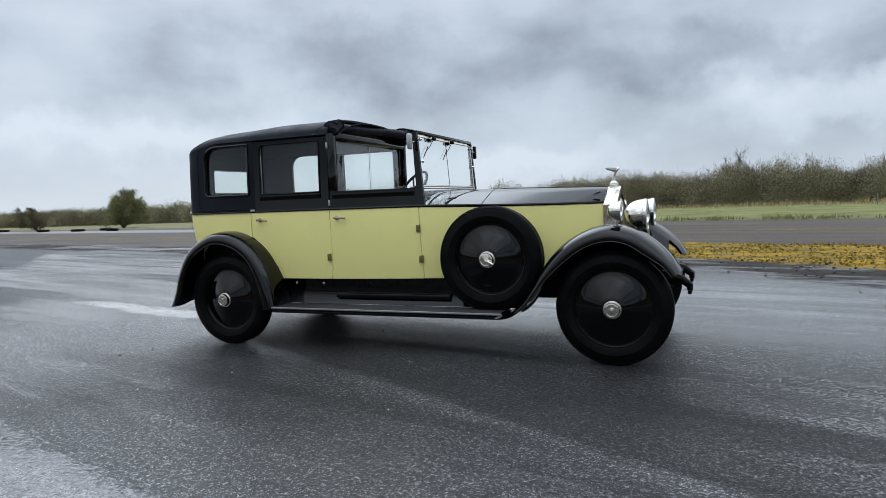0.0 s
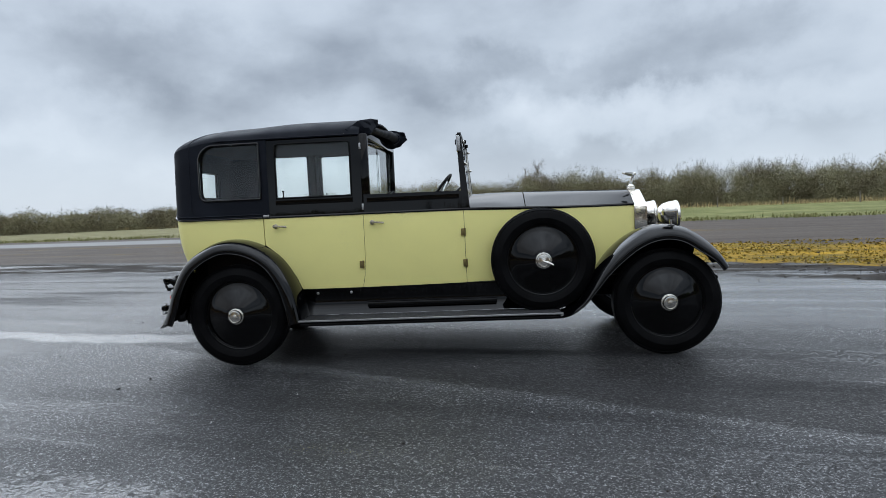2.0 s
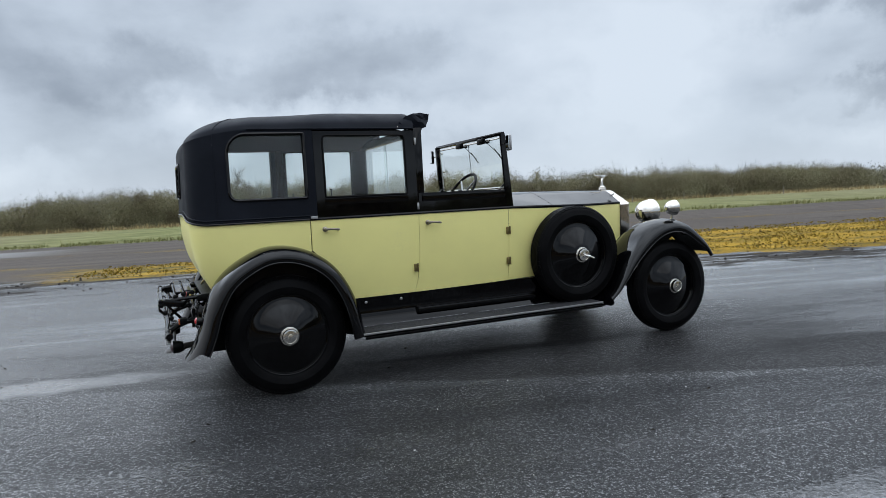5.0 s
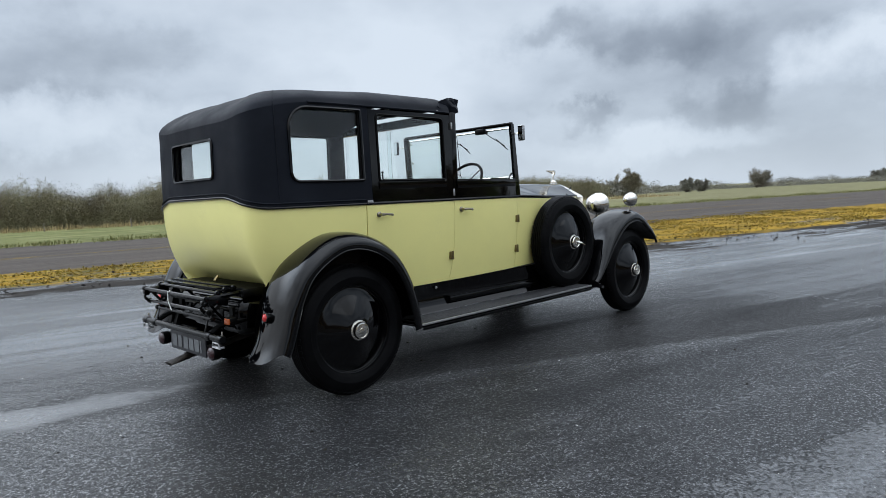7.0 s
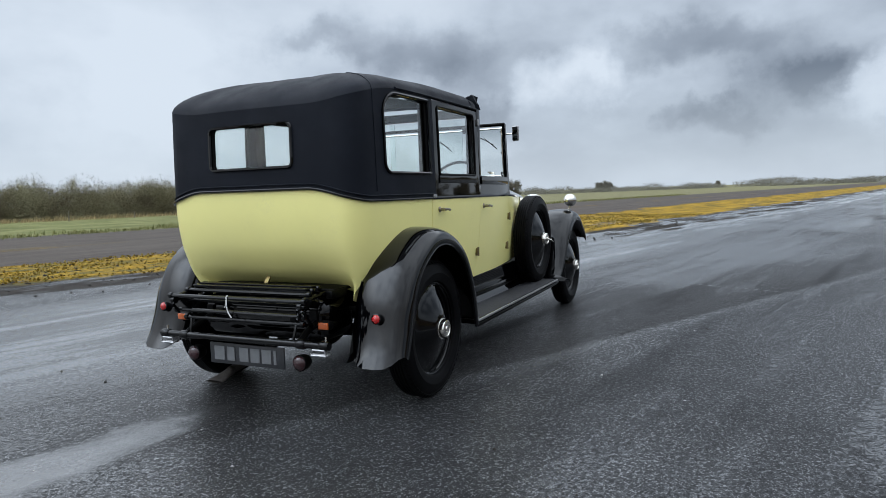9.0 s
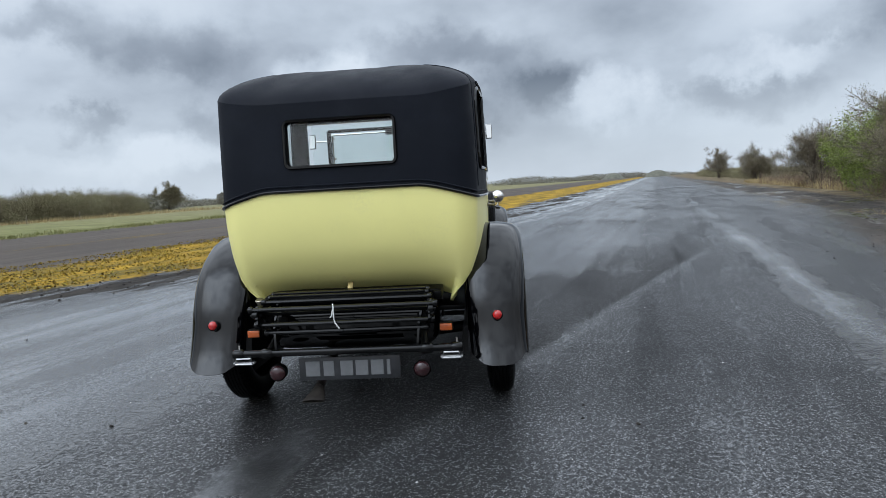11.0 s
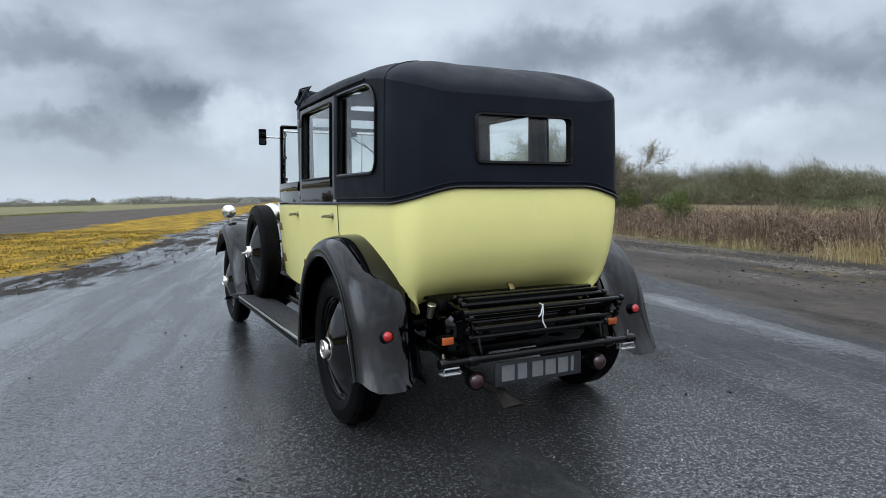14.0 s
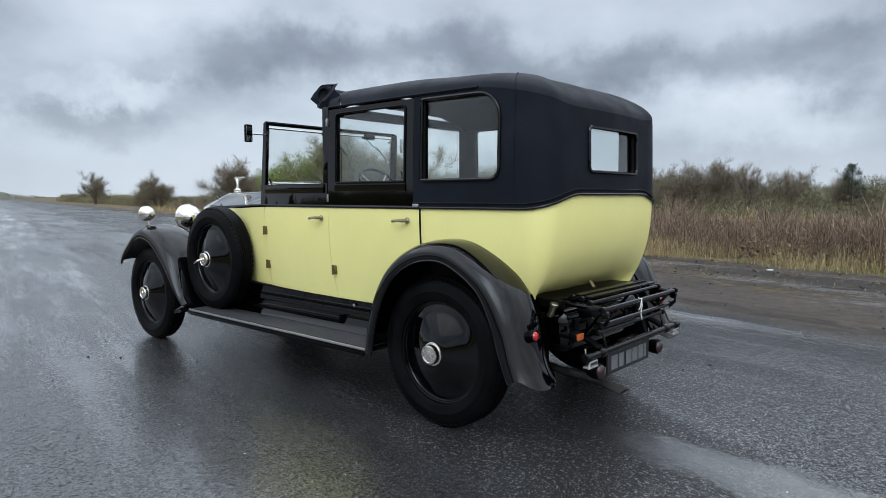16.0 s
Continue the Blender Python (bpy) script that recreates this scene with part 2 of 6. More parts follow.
M_RUST = simple("rusty_exhaust_steel", (0.05, 0.043, 0.038), 0.55, 0.6, var=0.4, scale=25, bump=0.3)

k = Mat("tyre_rubber")
k.set(color=k.ramp(k.noise(7, 6), (0.3, (0.0012, 0.0012, 0.0014)), (0.75, (0.0050, 0.0050, 0.0056))), rough=0.5, spec=0.07)
k.bump(k.noise(90, 3), 0.2, 0.002)
M_TYRE = k.m

k = Mat("leathercloth_roof")
pale = k.step(k.noise(2.2, 6, 0.65), 0.42, 0.85)
k.set(color=k.mix(pale, (0.0060, 0.0077, 0.0122), (0.0120, 0.0146, 0.0215)), rough=k.step(k.noise(5.0, 5), 0.3, 0.7, 0.52, 0.66), spec=0.12)
k.bump(k.math("ADD", k.math("MULTIPLY", k.noise(420, 2), 0.35), k.math("MULTIPLY", k.noise(4.5, 3), 1.0)), 0.22, 0.004)
M_ROOF = k.m

k = Mat("window_glass")
k.set(color=(0.93, 0.97, 0.96), rough=0.0, trans=1.0, ior=1.45)
M_GLASS = k.m
k = Mat("mirror_glass")
k.set(color=(0.85, 0.87, 0.88), rough=0.02, metal=1.0)
M_MIRROR = k.m

# ---- mesh helpers ----
from mathutils import geometry


def finish(name, bm, material, parent=None, label="", sharp=38, recalc=True):
    if recalc:
        bmesh.ops.recalc_face_normals(bm, faces=bm.faces)
    for f in bm.faces:
        f.smooth = True
    lim = radians(sharp)
    for e in bm.edges:
        if len(e.link_faces) != 2 or e.calc_face_angle(0.0) > lim:
            e.smooth = False
    me = bpy.data.meshes.new(name)
    bm.to_mesh(me)
    bm.free()
    me.materials.append(material)
    ob = new(name, me)
    if parent is not None:
        ob.parent = parent
        ob.matrix_parent_inverse = Matrix()
    if label:
        ob["label"] = label
    return ob


def part(name, bm, material, parent, label="", sharp=38):
    """One mesh object under a thing or under a part."""
    return finish(name, bm, material, parent, label, sharp)


def root(name, label, category, at=(0, 0, 0), group="", kind=""):
    ob = new(name)
    ob.location = at
    ob.empty_display_size = 0.2
    return tagged(ob, label, category, group, kind)


def grid(bm, rows, close_u=False, close_v=False):
    """Quads over rows of points."""
    vs = [[bm.verts.new(p) for p in r] for r in rows]
    nr, nc = len(vs), len(vs[0])
    for i in range(nr if close_v else nr - 1):
        for j in range(nc if close_u else nc - 1):
            a, b = vs[i][j], vs[i][(j + 1) % nc]
            c, d = vs[(i + 1) % nr][(j + 1) % nc], vs[(i + 1) % nr][j]
            if len({a, b, c, d}) == 4:
                bm.faces.new((a, b, c, d))
    return vs


def box(bm, c, s, bev=0.0, m=None, seg=2):
    r = bmesh.ops.create_cube(bm, size=1.0, matrix=Matrix.Translation(c) @ (m or Matrix()) @ Matrix.Diagonal((*s, 1)))
    if bev:
        es = {e for v in r["verts"] for e in v.link_edges}
        bmesh.ops.bevel(bm, geom=list(es), offset=bev, segments=seg, profile=0.5, affect="EDGES")
    return bm


def frame_of(d):
    d = Vector(d).normalized()
    a = Vector((0, 0, 1)) if abs(d.z) < 0.9 else Vector((1, 0, 0))
    u = d.cross(a).normalized()
    return d, u, d.cross(u).normalized()


def tube(bm, pts, r, seg=8, closed=False, caps=True):
    """A round tube along points; r is a radius or a list of them."""
    pts = [Vector(p) for p in pts]
    n = len(pts)
    rad = [r] * n if isinstance(r, (int, float)) else list(r)
    rows = []
    u = None
    for i, p in enumerate(pts):
        q0 = pts[i - 1] if i else (pts[-1] if closed else p)
        q1 = pts[i + 1] if i < n - 1 else (pts[0] if closed else p)
        d = (q1 - q0).normalized()
        if u is None:
            _, u, w = frame_of(d)
        else:
            u = (u - d * u.dot(d)).normalized()
            w = d.cross(u)
        rows.append([p + (u * math.cos(a) + w * math.sin(a)) * rad[i] for a in (2 * math.pi * k / seg for k in range(seg))])
    vs = grid(bm, rows, close_u=True, close_v=closed)
    if caps and not closed:
        bm.faces.new(vs[0])
        bm.faces.new(vs[-1])
    return bm


def lathe(bm, profile, at, axis, seg=32, closed=False):
    """A turned form: (radius, height) along an axis."""
    d, u, w = frame_of(axis)
    at = Vector(at)
    rows = []
    for r, h in profile:
        r = max(r, 0.0004)
        rows.append([at + d * h + (u * math.cos(a) + w * math.sin(a)) * r for a in (2 * math.pi * k / seg for k in range(seg))])
    grid(bm, rows, close_u=True, close_v=closed)
    return bm


def rrect(x0, z0, x1, z1, r, n=6):
    """A rectangle with rounded corners; r for (x0,z0), (x1,z0), (x1,z1), (x0,z1)."""
    if isinstance(r, (int, float)):
        r = (r,) * 4
    out = []
    for (cx, cz, sx, sz), q, a0 in zip(((x0, z0, 1, 1), (x1, z0, -1, 1), (x1, z1, -1, -1), (x0, z1, 1, -1)), r, (180, 270, 0, 90)):
        for i in range(n + 1):
            a = radians(a0 + 90 * i / n)
            out.append((cx + sx * q + q * math.cos(a), cz + sz * q + q * math.sin(a)))
    return out


def resample(poly, step):
    out = []
    for a, b in zip(poly, poly[1:] + poly[:1]):
        d = math.dist(a, b)
        if d < 1e-6:
            continue
        k = max(1, math.ceil(d / step))
        out += [(a[0] + (b[0] - a[0]) * i / k, a[1] + (b[1] - a[1]) * i / k) for i in range(k)]
    return out


def inside(pts, poly):
    x, y = pts[:, 0], pts[:, 1]
    px, py = np.array(poly).T
    qx, qy = np.roll(px, -1), np.roll(py, -1)
    hit = np.zeros(len(pts), bool)
    for ax, ay, bx, by in zip(px, py, qx, qy):
        if ay == by:
            continue
        hit ^= ((ay > y) != (by > y)) & (x < (bx - ax) * (y - ay) / (by - ay) + ax)
    return hit


def sheet(bm, outer, holes, step, place, thick=0.0):
    """A curved panel: an outline with holes in the flat, filled, laid into space by place(a, b), with thickness."""
    loops = [resample(outer, step)] + [resample(h, step) for h in holes]
    verts, edges = [], []
    for lp in loops:
        s = len(verts)
        verts += lp
        edges += [(s + i, s + (i + 1) % len(lp)) for i in range(len(lp))]
    o = np.array(loops[0])
    lo, hi = o.min(0), o.max(0)
    gx, gy = np.meshgrid(np.arange(lo[0] + step * 0.5, hi[0], step), np.arange(lo[1] + step * 0.5, hi[1], step))
    g = np.c_[gx.ravel(), gy.ravel()]
    if len(g):
        keep = inside(g, loops[0])
        for h in loops[1:]:
            keep &= ~inside(g, h)
        allv = np.array(verts)
        g = g[keep]
        if len(g):
            near = np.min(((g[:, None] - allv[None]) ** 2).sum(-1), 1) > (0.45 * step) ** 2
            verts = verts + [tuple(p) for p in g[near]]
    vo, _, fo, *_ = geometry.delaunay_2d_cdt([Vector(v) for v in verts], edges, [], 0, 1e-6)
    pts = np.array([tuple(v) for v in vo])
    cen = np.array([pts[list(f)].mean(0) for f in fo])
    ok = inside(cen, loops[0])
    for h in loops[1:]:
        ok &= ~inside(cen, h)
    bv = [bm.verts.new(place(a, b)) for a, b in pts]
    fs = [bm.faces.new([bv[i] for i in f]) for f, k in zip(fo, ok) if k]
    bmesh.ops.delete(bm, geom=[v for v in bv if not v.link_faces], context="VERTS")
    bmesh.ops.recalc_face_normals(bm, faces=fs)
    if thick:
        bmesh.ops.solidify(bm, geom=fs, thickness=thick)
    return bm


def curve_y(xs, ys):
    """A smooth curve through knots."""
    xs, ys = np.array(xs, float), np.array(ys, float)
    d = np.gradient(ys, xs)

    def f(x):
        i = int(np.clip(np.searchsorted(xs, x) - 1, 0, len(xs) - 2))
        h = xs[i + 1] - xs[i]
        t = min(1.0, max(0.0, (x - xs[i]) / h))
        return float((2 * t**3 - 3 * t**2 + 1) * ys[i] + (t**3 - 2 * t**2 + t) * h * d[i] + (3 * t**2 - 2 * t**3) * ys[i + 1] + (t**3 - t**2) * h * d[i + 1])

    return f

# ---- ground ----
RUN = radians(-13.3)  # the runway's heading in plan
U, V = Vector((math.cos(RUN), math.sin(RUN), 0)), Vector((-math.sin(RUN), math.cos(RUN), 0))


def uv(u, v, z=0.0):
    """A place u metres along the runway and v metres to its left."""
    return U * u + V * v + Vector((0, 0, z))


bm = bmesh.new()
lines = [-3000, -900, -300, -120, -60, -30] + list(range(-20, 44, 4)) + [60, 90, 140, 220, 400, 900, 3000]
grid(bm, [[(u, v, 0.0) for u in lines] for v in lines])

MOSS0, MOSS1, GRASS, HEATH = 5.0, 11.2, 27.3, -9.6
k = Mat("airfield_ground")
x, y, z = k.xyz()
edge_n = k.math("MULTIPLY", k.math("SUBTRACT", k.noise(0.22, 6, 0.68), 0.5), 4.6)
edge_f = k.math("MULTIPLY", k.math("SUBTRACT", k.noise(2.2, 7, 0.72, stretch=(2.0, 1, 1)), 0.5), 1.7)
vv = k.math("ADD", y, k.math("ADD", edge_n, edge_f))
v2 = k.math("ADD", y, edge_f)
vm = k.math("ADD", vv, k.step(x, -2.0, 9.0, -3.8, 0.0))  # the moss narrows towards this end


def band(v, lo, hi, soft=0.25):
    return k.math("MULTIPLY", k.step(v, lo - soft, lo + soft), k.step(v, hi - soft, hi + soft, 1.0, 0.0))


def both(*some):
    r = some[0]
    for q in some[1:]:
        r = k.math("MULTIPLY", r, q)
    return r


# tarmac: stone chippings in a dark binder, worn paler in places, under a broken film of rain
def cells(scale):
    n = k.nt.nodes.new("ShaderNodeSeparateColor")
    k.nt.links.new(k.voronoi(scale, "Color"), n.inputs[0])
    return n.outputs[0]


stone, coarse = cells(150), cells(85)
fine = k.noise(7, 6, 0.72)
speck = k.noise(38, 5, 0.85)
grain = k.math("ADD", k.math("ADD", k.math("MULTIPLY", stone, 0.48), k.math("MULTIPLY", coarse, 0.17)), k.math("MULTIPLY", k.step(speck, 0.36, 0.64), 0.35))
tar = k.ramp(k.noise(2.5, 7, 0.72), (0.32, (0.012, 0.0123, 0.013)), (0.68, (0.030, 0.0305, 0.032)))
worn = k.step(k.noise(0.5, 6, 0.62, stretch=(3.0, 1, 1)), 0.40, 0.70)
tar = k.mix(k.math("MULTIPLY", worn, 0.45), tar, (0.040, 0.041, 0.043))
# a dark lane, its colour deepened and drawn out behind for the car's shade
lane = k.math("ADD", k.math("ADD", y, 1.47), k.math("MULTIPLY", x, 0.235))
lane = k.math("ADD", lane, k.math("MULTIPLY", edge_f, 0.16))
fade = both(k.step(x, -5.5, -1.5), k.step(x, 4.5, 9.0, 1.0, 0.0))
lane_and_shade = both(fade, k.step(lane, -0.05, 0.07), k.step(lane, 1.0, 2.2, 1.0, 0.0))
tar = k.mix(k.math("MULTIPLY", lane_and_shade, 0.45), tar, (0.012, 0.011, 0.010))
lip = both(fade, k.step(lane, -0.22, -0.06), k.step(lane, -0.02, 0.06, 1.0, 0.0))
tar = k.mix(k.math("MULTIPLY", lip, 0.38), tar, (0.060, 0.061, 0.062))
# where the rain has stayed: left of the car and behind it, little on its right
streak = k.noise(2.3, 7, 0.62, stretch=(11.0, 1.0, 1.0), distort=0.35)
long_streak = k.noise(0.75, 6, 0.58, stretch=(9.0, 1.0, 1.0), distort=0.4)
patch = k.noise(0.17, 4, 0.6)
damp = k.math("ADD", k.math("ADD", k.math("MULTIPLY", streak, 0.46), k.math("MULTIPLY", long_streak, 0.30)), k.math("MULTIPLY", patch, 0.24))
damp = k.math("ADD", damp, k.math("ADD", k.math("MULTIPLY", k.math("SUBTRACT", speck, 0.5), 0.20), k.math("MULTIPLY", k.math("SUBTRACT", coarse, 0.5), 0.10)))
left = k.math("MULTIPLY", band(y, 0.8, 5.4, 0.8), k.step(x, -7.5, -2.5, 0.6, 1.55))
behind = both(k.step(x, -5.0, -2.6, 1.0, 0.0), k.step(y, -2.6, -0.9), k.step(x, -9.0, -4.5, 0.45, 1.0))
ahead = both(k.step(x, 2.2, 4.2), k.step(y, -2.8, -1.2))
edge_wet = both(band(k.math("ADD", y, k.math("MULTIPLY", edge_f, 0.45)), -4.0, -3.62, 0.22), k.step(x, -2.6, -0.6), k.step(x, 8, 16, 1.0, 0.25))
stay = k.math("MAXIMUM", k.math("MAXIMUM", left, k.math("MULTIPLY", behind, 1.0)), k.math("MAXIMUM", k.math("MULTIPLY", ahead, 0.75), k.math("MULTIPLY", edge_wet, 1.75)))
stay = k.math("SUBTRACT", stay, k.math("MULTIPLY", lane_and_shade, 0.22))
limit = k.math("SUBTRACT", 0.64, k.math("MULTIPLY", stay, 0.17))
over = k.math("SUBTRACT", damp, limit)
wet = k.step(over, -0.09, 0.075)
pool = k.step(over, 0.085, 0.19, 0.0, 0.8)
# the long shallow puddle behind the car, fading out at its edges
warp = k.math("MULTIPLY", k.math("SUBTRACT", k.noise(1.3, 6, 0.62, stretch=(2.5, 1.0, 1.0)), 0.5), 1.0)
px = k.math("DIVIDE", k.math("ADD", x, 4.6), 2.2)
py = k.math("DIVIDE", k.math("ADD", k.math("ADD", y, 0.40), warp), 0.26)
rr = k.math("ADD", k.math("POWER", k.math("ABSOLUTE", px), 2.0), k.math("POWER", k.math("ABSOLUTE", py), 2.0))
rr = k.math("ADD", rr, k.math("MULTIPLY", k.math("SUBTRACT", fine, 0.5), 1.0))
pool = k.math("MAXIMUM", pool, k.step(rr, 0.05, 1.25, 0.82, 0.0))
wet = k.math("MAXIMUM", wet, pool)
tar = k.mix(k.math("MULTIPLY", wet, 0.45), tar, k.mix(0.4, (0.010, 0.0105, 0.012), tar))
# a darker relaid area behind, with a curved edge
yc = k.math("MINIMUM", k.math("MAXIMUM", y, 2.5), 22.0)
relaid = k.math("ADD", k.math("ADD", x, 10.58), k.math("MULTIPLY", yc, 2.297))
relaid = k.math("SUBTRACT", relaid, k.math("MULTIPLY", k.math("POWER", yc, 2.0), 0.0517))
relaid = k.math("ADD", relaid, k.math("MULTIPLY", k.math("SUBTRACT", 2.5, k.math("MINIMUM", y, 2.5)), 1.2))
relaid = k.math("ADD", relaid, edge_f)
is_relaid = both(k.step(relaid, -0.5, 0.5, 1.0, 0.0), k.step(y, -14, -10))
tar = k.mix(is_relaid, tar, k.mix(0.75, tar, (0.034, 0.035, 0.040)))
# dark rubber marks and old scrapes along the runway
scratch = k.noise(1.6, 6, 0.65, stretch=(16.0, 1.0, 1.0), distort=0.6)
tar = k.mix(k.math("MULTIPLY", k.step(scratch, 0.50, 0.66), 0.6), tar, (0.006, 0.006, 0.0065))
chip = k.ramp(grain, (0.24, 0.30), (0.46, 0.75), (0.62, 1.5), (0.82, 4.6))
mul = k.nt.nodes.new("ShaderNodeMixRGB")
mul.blend_type = "MULTIPLY"
mul.inputs[0].default_value = 1.0
k.put(mul.inputs[1], tar)
k.put(mul.inputs[2], chip)
tar = mul.outputs[0]
old = k.ramp(k.math("ADD", k.math("MULTIPLY", k.noise(0.9, 7, 0.68, stretch=(7, 1, 1)), 0.65), k.math("MULTIPLY", fine, 0.35)), (0.34, (0.036, 0.029, 0.025)), (0.66, (0.105, 0.085, 0.069)))
mossy = k.math("ADD", k.math("MULTIPLY", k.noise(1.0, 6, 0.7, stretch=(3, 1, 1)), 0.55), k.math("MULTIPLY", k.noise(11, 6, 0.72), 0.45))
moss = k.ramp(mossy, (0.37, (0.035, 0.028, 0.018)), (0.44, (0.13, 0.095, 0.022)), (0.52, (0.34, 0.20, 0.020)), (0.66, (0.48, 0.33, 0.055)))
moss = k.mix(k.math("MULTIPLY", k.step(x, 0.0, 9.0, 1.0, 0.35), k.step(k.noise(2.2, 7, 0.72, stretch=(2.5, 1, 1)), 0.44, 0.60)), moss, k.ramp(k.noise(14, 5, 0.7), (0.36, (0.030, 0.026, 0.016)), (0.62, (0.17, 0.15, 0.05))))
mud = k.ramp(k.math("ADD", k.math("MULTIPLY", k.noise(3, 6, 0.7, stretch=(3, 1, 1)), 0.5), k.math("MULTIPLY", k.noise(18, 5, 0.7), 0.5)), (0.38, (0.010, 0.009, 0.008)), (0.62, (0.060, 0.052, 0.045)))
grass = k.ramp(k.math("ADD", k.math("MULTIPLY", k.noise(0.35, 5), 0.5), k.math("MULTIPLY", k.noise(3.5, 6, 0.75), 0.5)), (0.36, (0.085, 0.088, 0.034)), (0.50, (0.150, 0.160, 0.060)), (0.66, (0.26, 0.25, 0.115)))
grass = k.mix(k.math("MAXIMUM", k.step(x, 8, 60, 0.0, 0.65), k.step(x, -30, -10, 0.7, 0.0)), grass, k.ramp(k.noise(0.5, 6, 0.7), (0.35, (0.13, 0.115, 0.065)), (0.7, (0.27, 0.24, 0.15))))
heath = k.ramp(k.noise(0.8, 6, 0.7), (0.35, (0.07, 0.055, 0.038)), (0.7, (0.22, 0.17, 0.10)))
is_old = k.step(vv, MOSS1 - 2.3, MOSS1 - 1.4)
col = k.mix(is_old, tar, old)
road = both(band(v2, 20.0, 24.0, 0.6), k.step(x, -16, -10, 1.0, 0.0))
col = k.mix(road, col, (0.21, 0.21, 0.205))
is_mud = both(band(vm, MOSS0 - 1.9, MOSS0 + 0.5), k.step(k.noise(0.9, 6, 0.72, stretch=(4, 1, 1)), 0.45, 0.54))
col = k.mix(is_mud, col, mud)
near_end = k.step(k.math("ADD", x, k.math("MULTIPLY", edge_n, 2.0)), -10.0, -4.5)
is_moss = both(k.step(vm, MOSS0 - 0.25, MOSS0 + 0.25), k.step(k.math("ADD", vv, k.step(x, -1.0, 7.0, -1.2, 0.0)), MOSS1 - 0.25, MOSS1 + 0.25, 1.0, 0.0), k.step(k.noise(0.55, 6, 0.66, stretch=(4, 1, 1)), 0.30, 0.40), near_end)
thin = both(band(vv, 17.5, 19.0, 0.5), k.step(k.noise(0.5, 5, stretch=(5, 1, 1)), 0.50, 0.58))
thin2 = both(band(vv, 13.0, 14.2, 0.3), k.step(k.noise(0.6, 5, stretch=(5, 1, 1)), 0.46, 0.55), k.step(x, -9, -4, 1.0, 0.0))
is_moss = k.math("MAXIMUM", is_moss, both(k.math("MAXIMUM", thin, thin2), k.step(fine, 0.40, 0.62), 0.6))
col = k.mix(is_moss, col, moss)
is_grass = k.step(vv, GRASS - 0.4, GRASS + 0.4)
col = k.mix(is_grass, col, grass)
is_dirt = k.step(k.math("ADD", k.math("ADD", v2, k.math("MULTIPLY", k.math("MINIMUM", k.math("MAXIMUM", k.math("ADD", x, 2.0), 0.0), 20.0), 0.16)), k.math("MULTIPLY", edge_n, 0.12)), -4.42, -3.90, 1.0, 0.0)
dirt = k.ramp(k.math("ADD", k.math("MULTIPLY", k.noise(0.9, 6, 0.7, stretch=(3, 1, 1)), 0.6), k.math("MULTIPLY", fine, 0.4)), (0.36, (0.028, 0.023, 0.019)), (0.64, (0.110, 0.090, 0.073)))
col = k.mix(k.math("MULTIPLY", is_dirt, 0.95), col, dirt)
is_mud2 = both(k.step(v2, HEATH + 1.6, HEATH + 4.6, 1.0, 0.0), k.step(k.noise(0.8, 7, 0.74, stretch=(4.5, 1, 1)), 0.45, 0.50))
ridge = both(band(k.math("ADD", v2, k.math("MULTIPLY", k.math("MINIMUM", k.math("MAXIMUM", k.math("ADD", x, 2.0), 0.0), 20.0), 0.16)), -4.75, -4.35, 0.12), k.step(k.noise(1.4, 6, 0.7, stretch=(4, 1, 1)), 0.46, 0.54))
is_mud2 = k.math("MAXIMUM", is_mud2, k.math("MULTIPLY", ridge, 0.85))
col = k.mix(is_mud2, col, mud)
dirt_moss = both(band(v2, -8.2, -6.4, 0.4), k.step(k.noise(0.5, 5, 0.65, stretch=(3, 1, 1)), 0.50, 0.60))
col = k.mix(both(dirt_moss, k.step(fine, 0.42, 0.58), k.step(k.noise(1.7, 5, 0.65), 0.42, 0.58), 0.3), col, moss)
is_heath = k.step(v2, HEATH - 0.6, HEATH + 0.3, 1.0, 0.0)
col = k.mix(is_heath, col, heath)
soft = k.math("MAXIMUM", k.math("MAXIMUM", is_moss, is_mud), k.math("MAXIMUM", is_grass, is_heath))
dry = k.math("MAXIMUM", soft, k.math("MAXIMUM", is_old, k.math("MAXIMUM", is_dirt, k.math("MULTIPLY", is_relaid, 0.7))))
pool2 = both(is_dirt, k.step(k.math("ADD", k.noise(0.9, 7, 0.66, stretch=(4.0, 1, 1)), k.math("MULTIPLY", k.math("SUBTRACT", fine, 0.5), 0.3)), k.step(v2, -7.4, -6.0, 0.535, 0.60), k.step(v2, -7.4, -6.0, 0.60, 0.70)), k.math("SUBTRACT", 1.0, is_heath), k.step(v2, -7.2, -5.6, 0.75, 0.25))
keep = k.math("SUBTRACT", 1.0, dry)
water = k.math("MAXIMUM", k.math("MULTIPLY", wet, keep), pool2)
still = k.math("MAXIMUM", k.math("MULTIPLY", pool, keep), pool2)
# the water film is a clear coat with its own, smoother surface
k.set(color=col, rough=k.math("SUBTRACT", k.math("ADD", 0.66, k.math("MULTIPLY", soft, 0.24)), k.math("MULTIPLY", still, 0.52)), spec=k.math("ADD", k.math("SUBTRACT", 0.14, k.math("MULTIPLY", dry, 0.06)), k.math("MULTIPLY", still, 0.4)))
worn_side = k.math("ADD", k.step(x, -2.6, -1.0, 0.34, 0.05), k.step(x, 3.0, 6.0, 0.0, 0.16))
kept_side = k.step(y, -0.6, 0.8)
level = k.math("ADD", k.math("MULTIPLY", worn_side, k.math("SUBTRACT", 1.0, kept_side)), k.math("MULTIPLY", kept_side, 0.34))
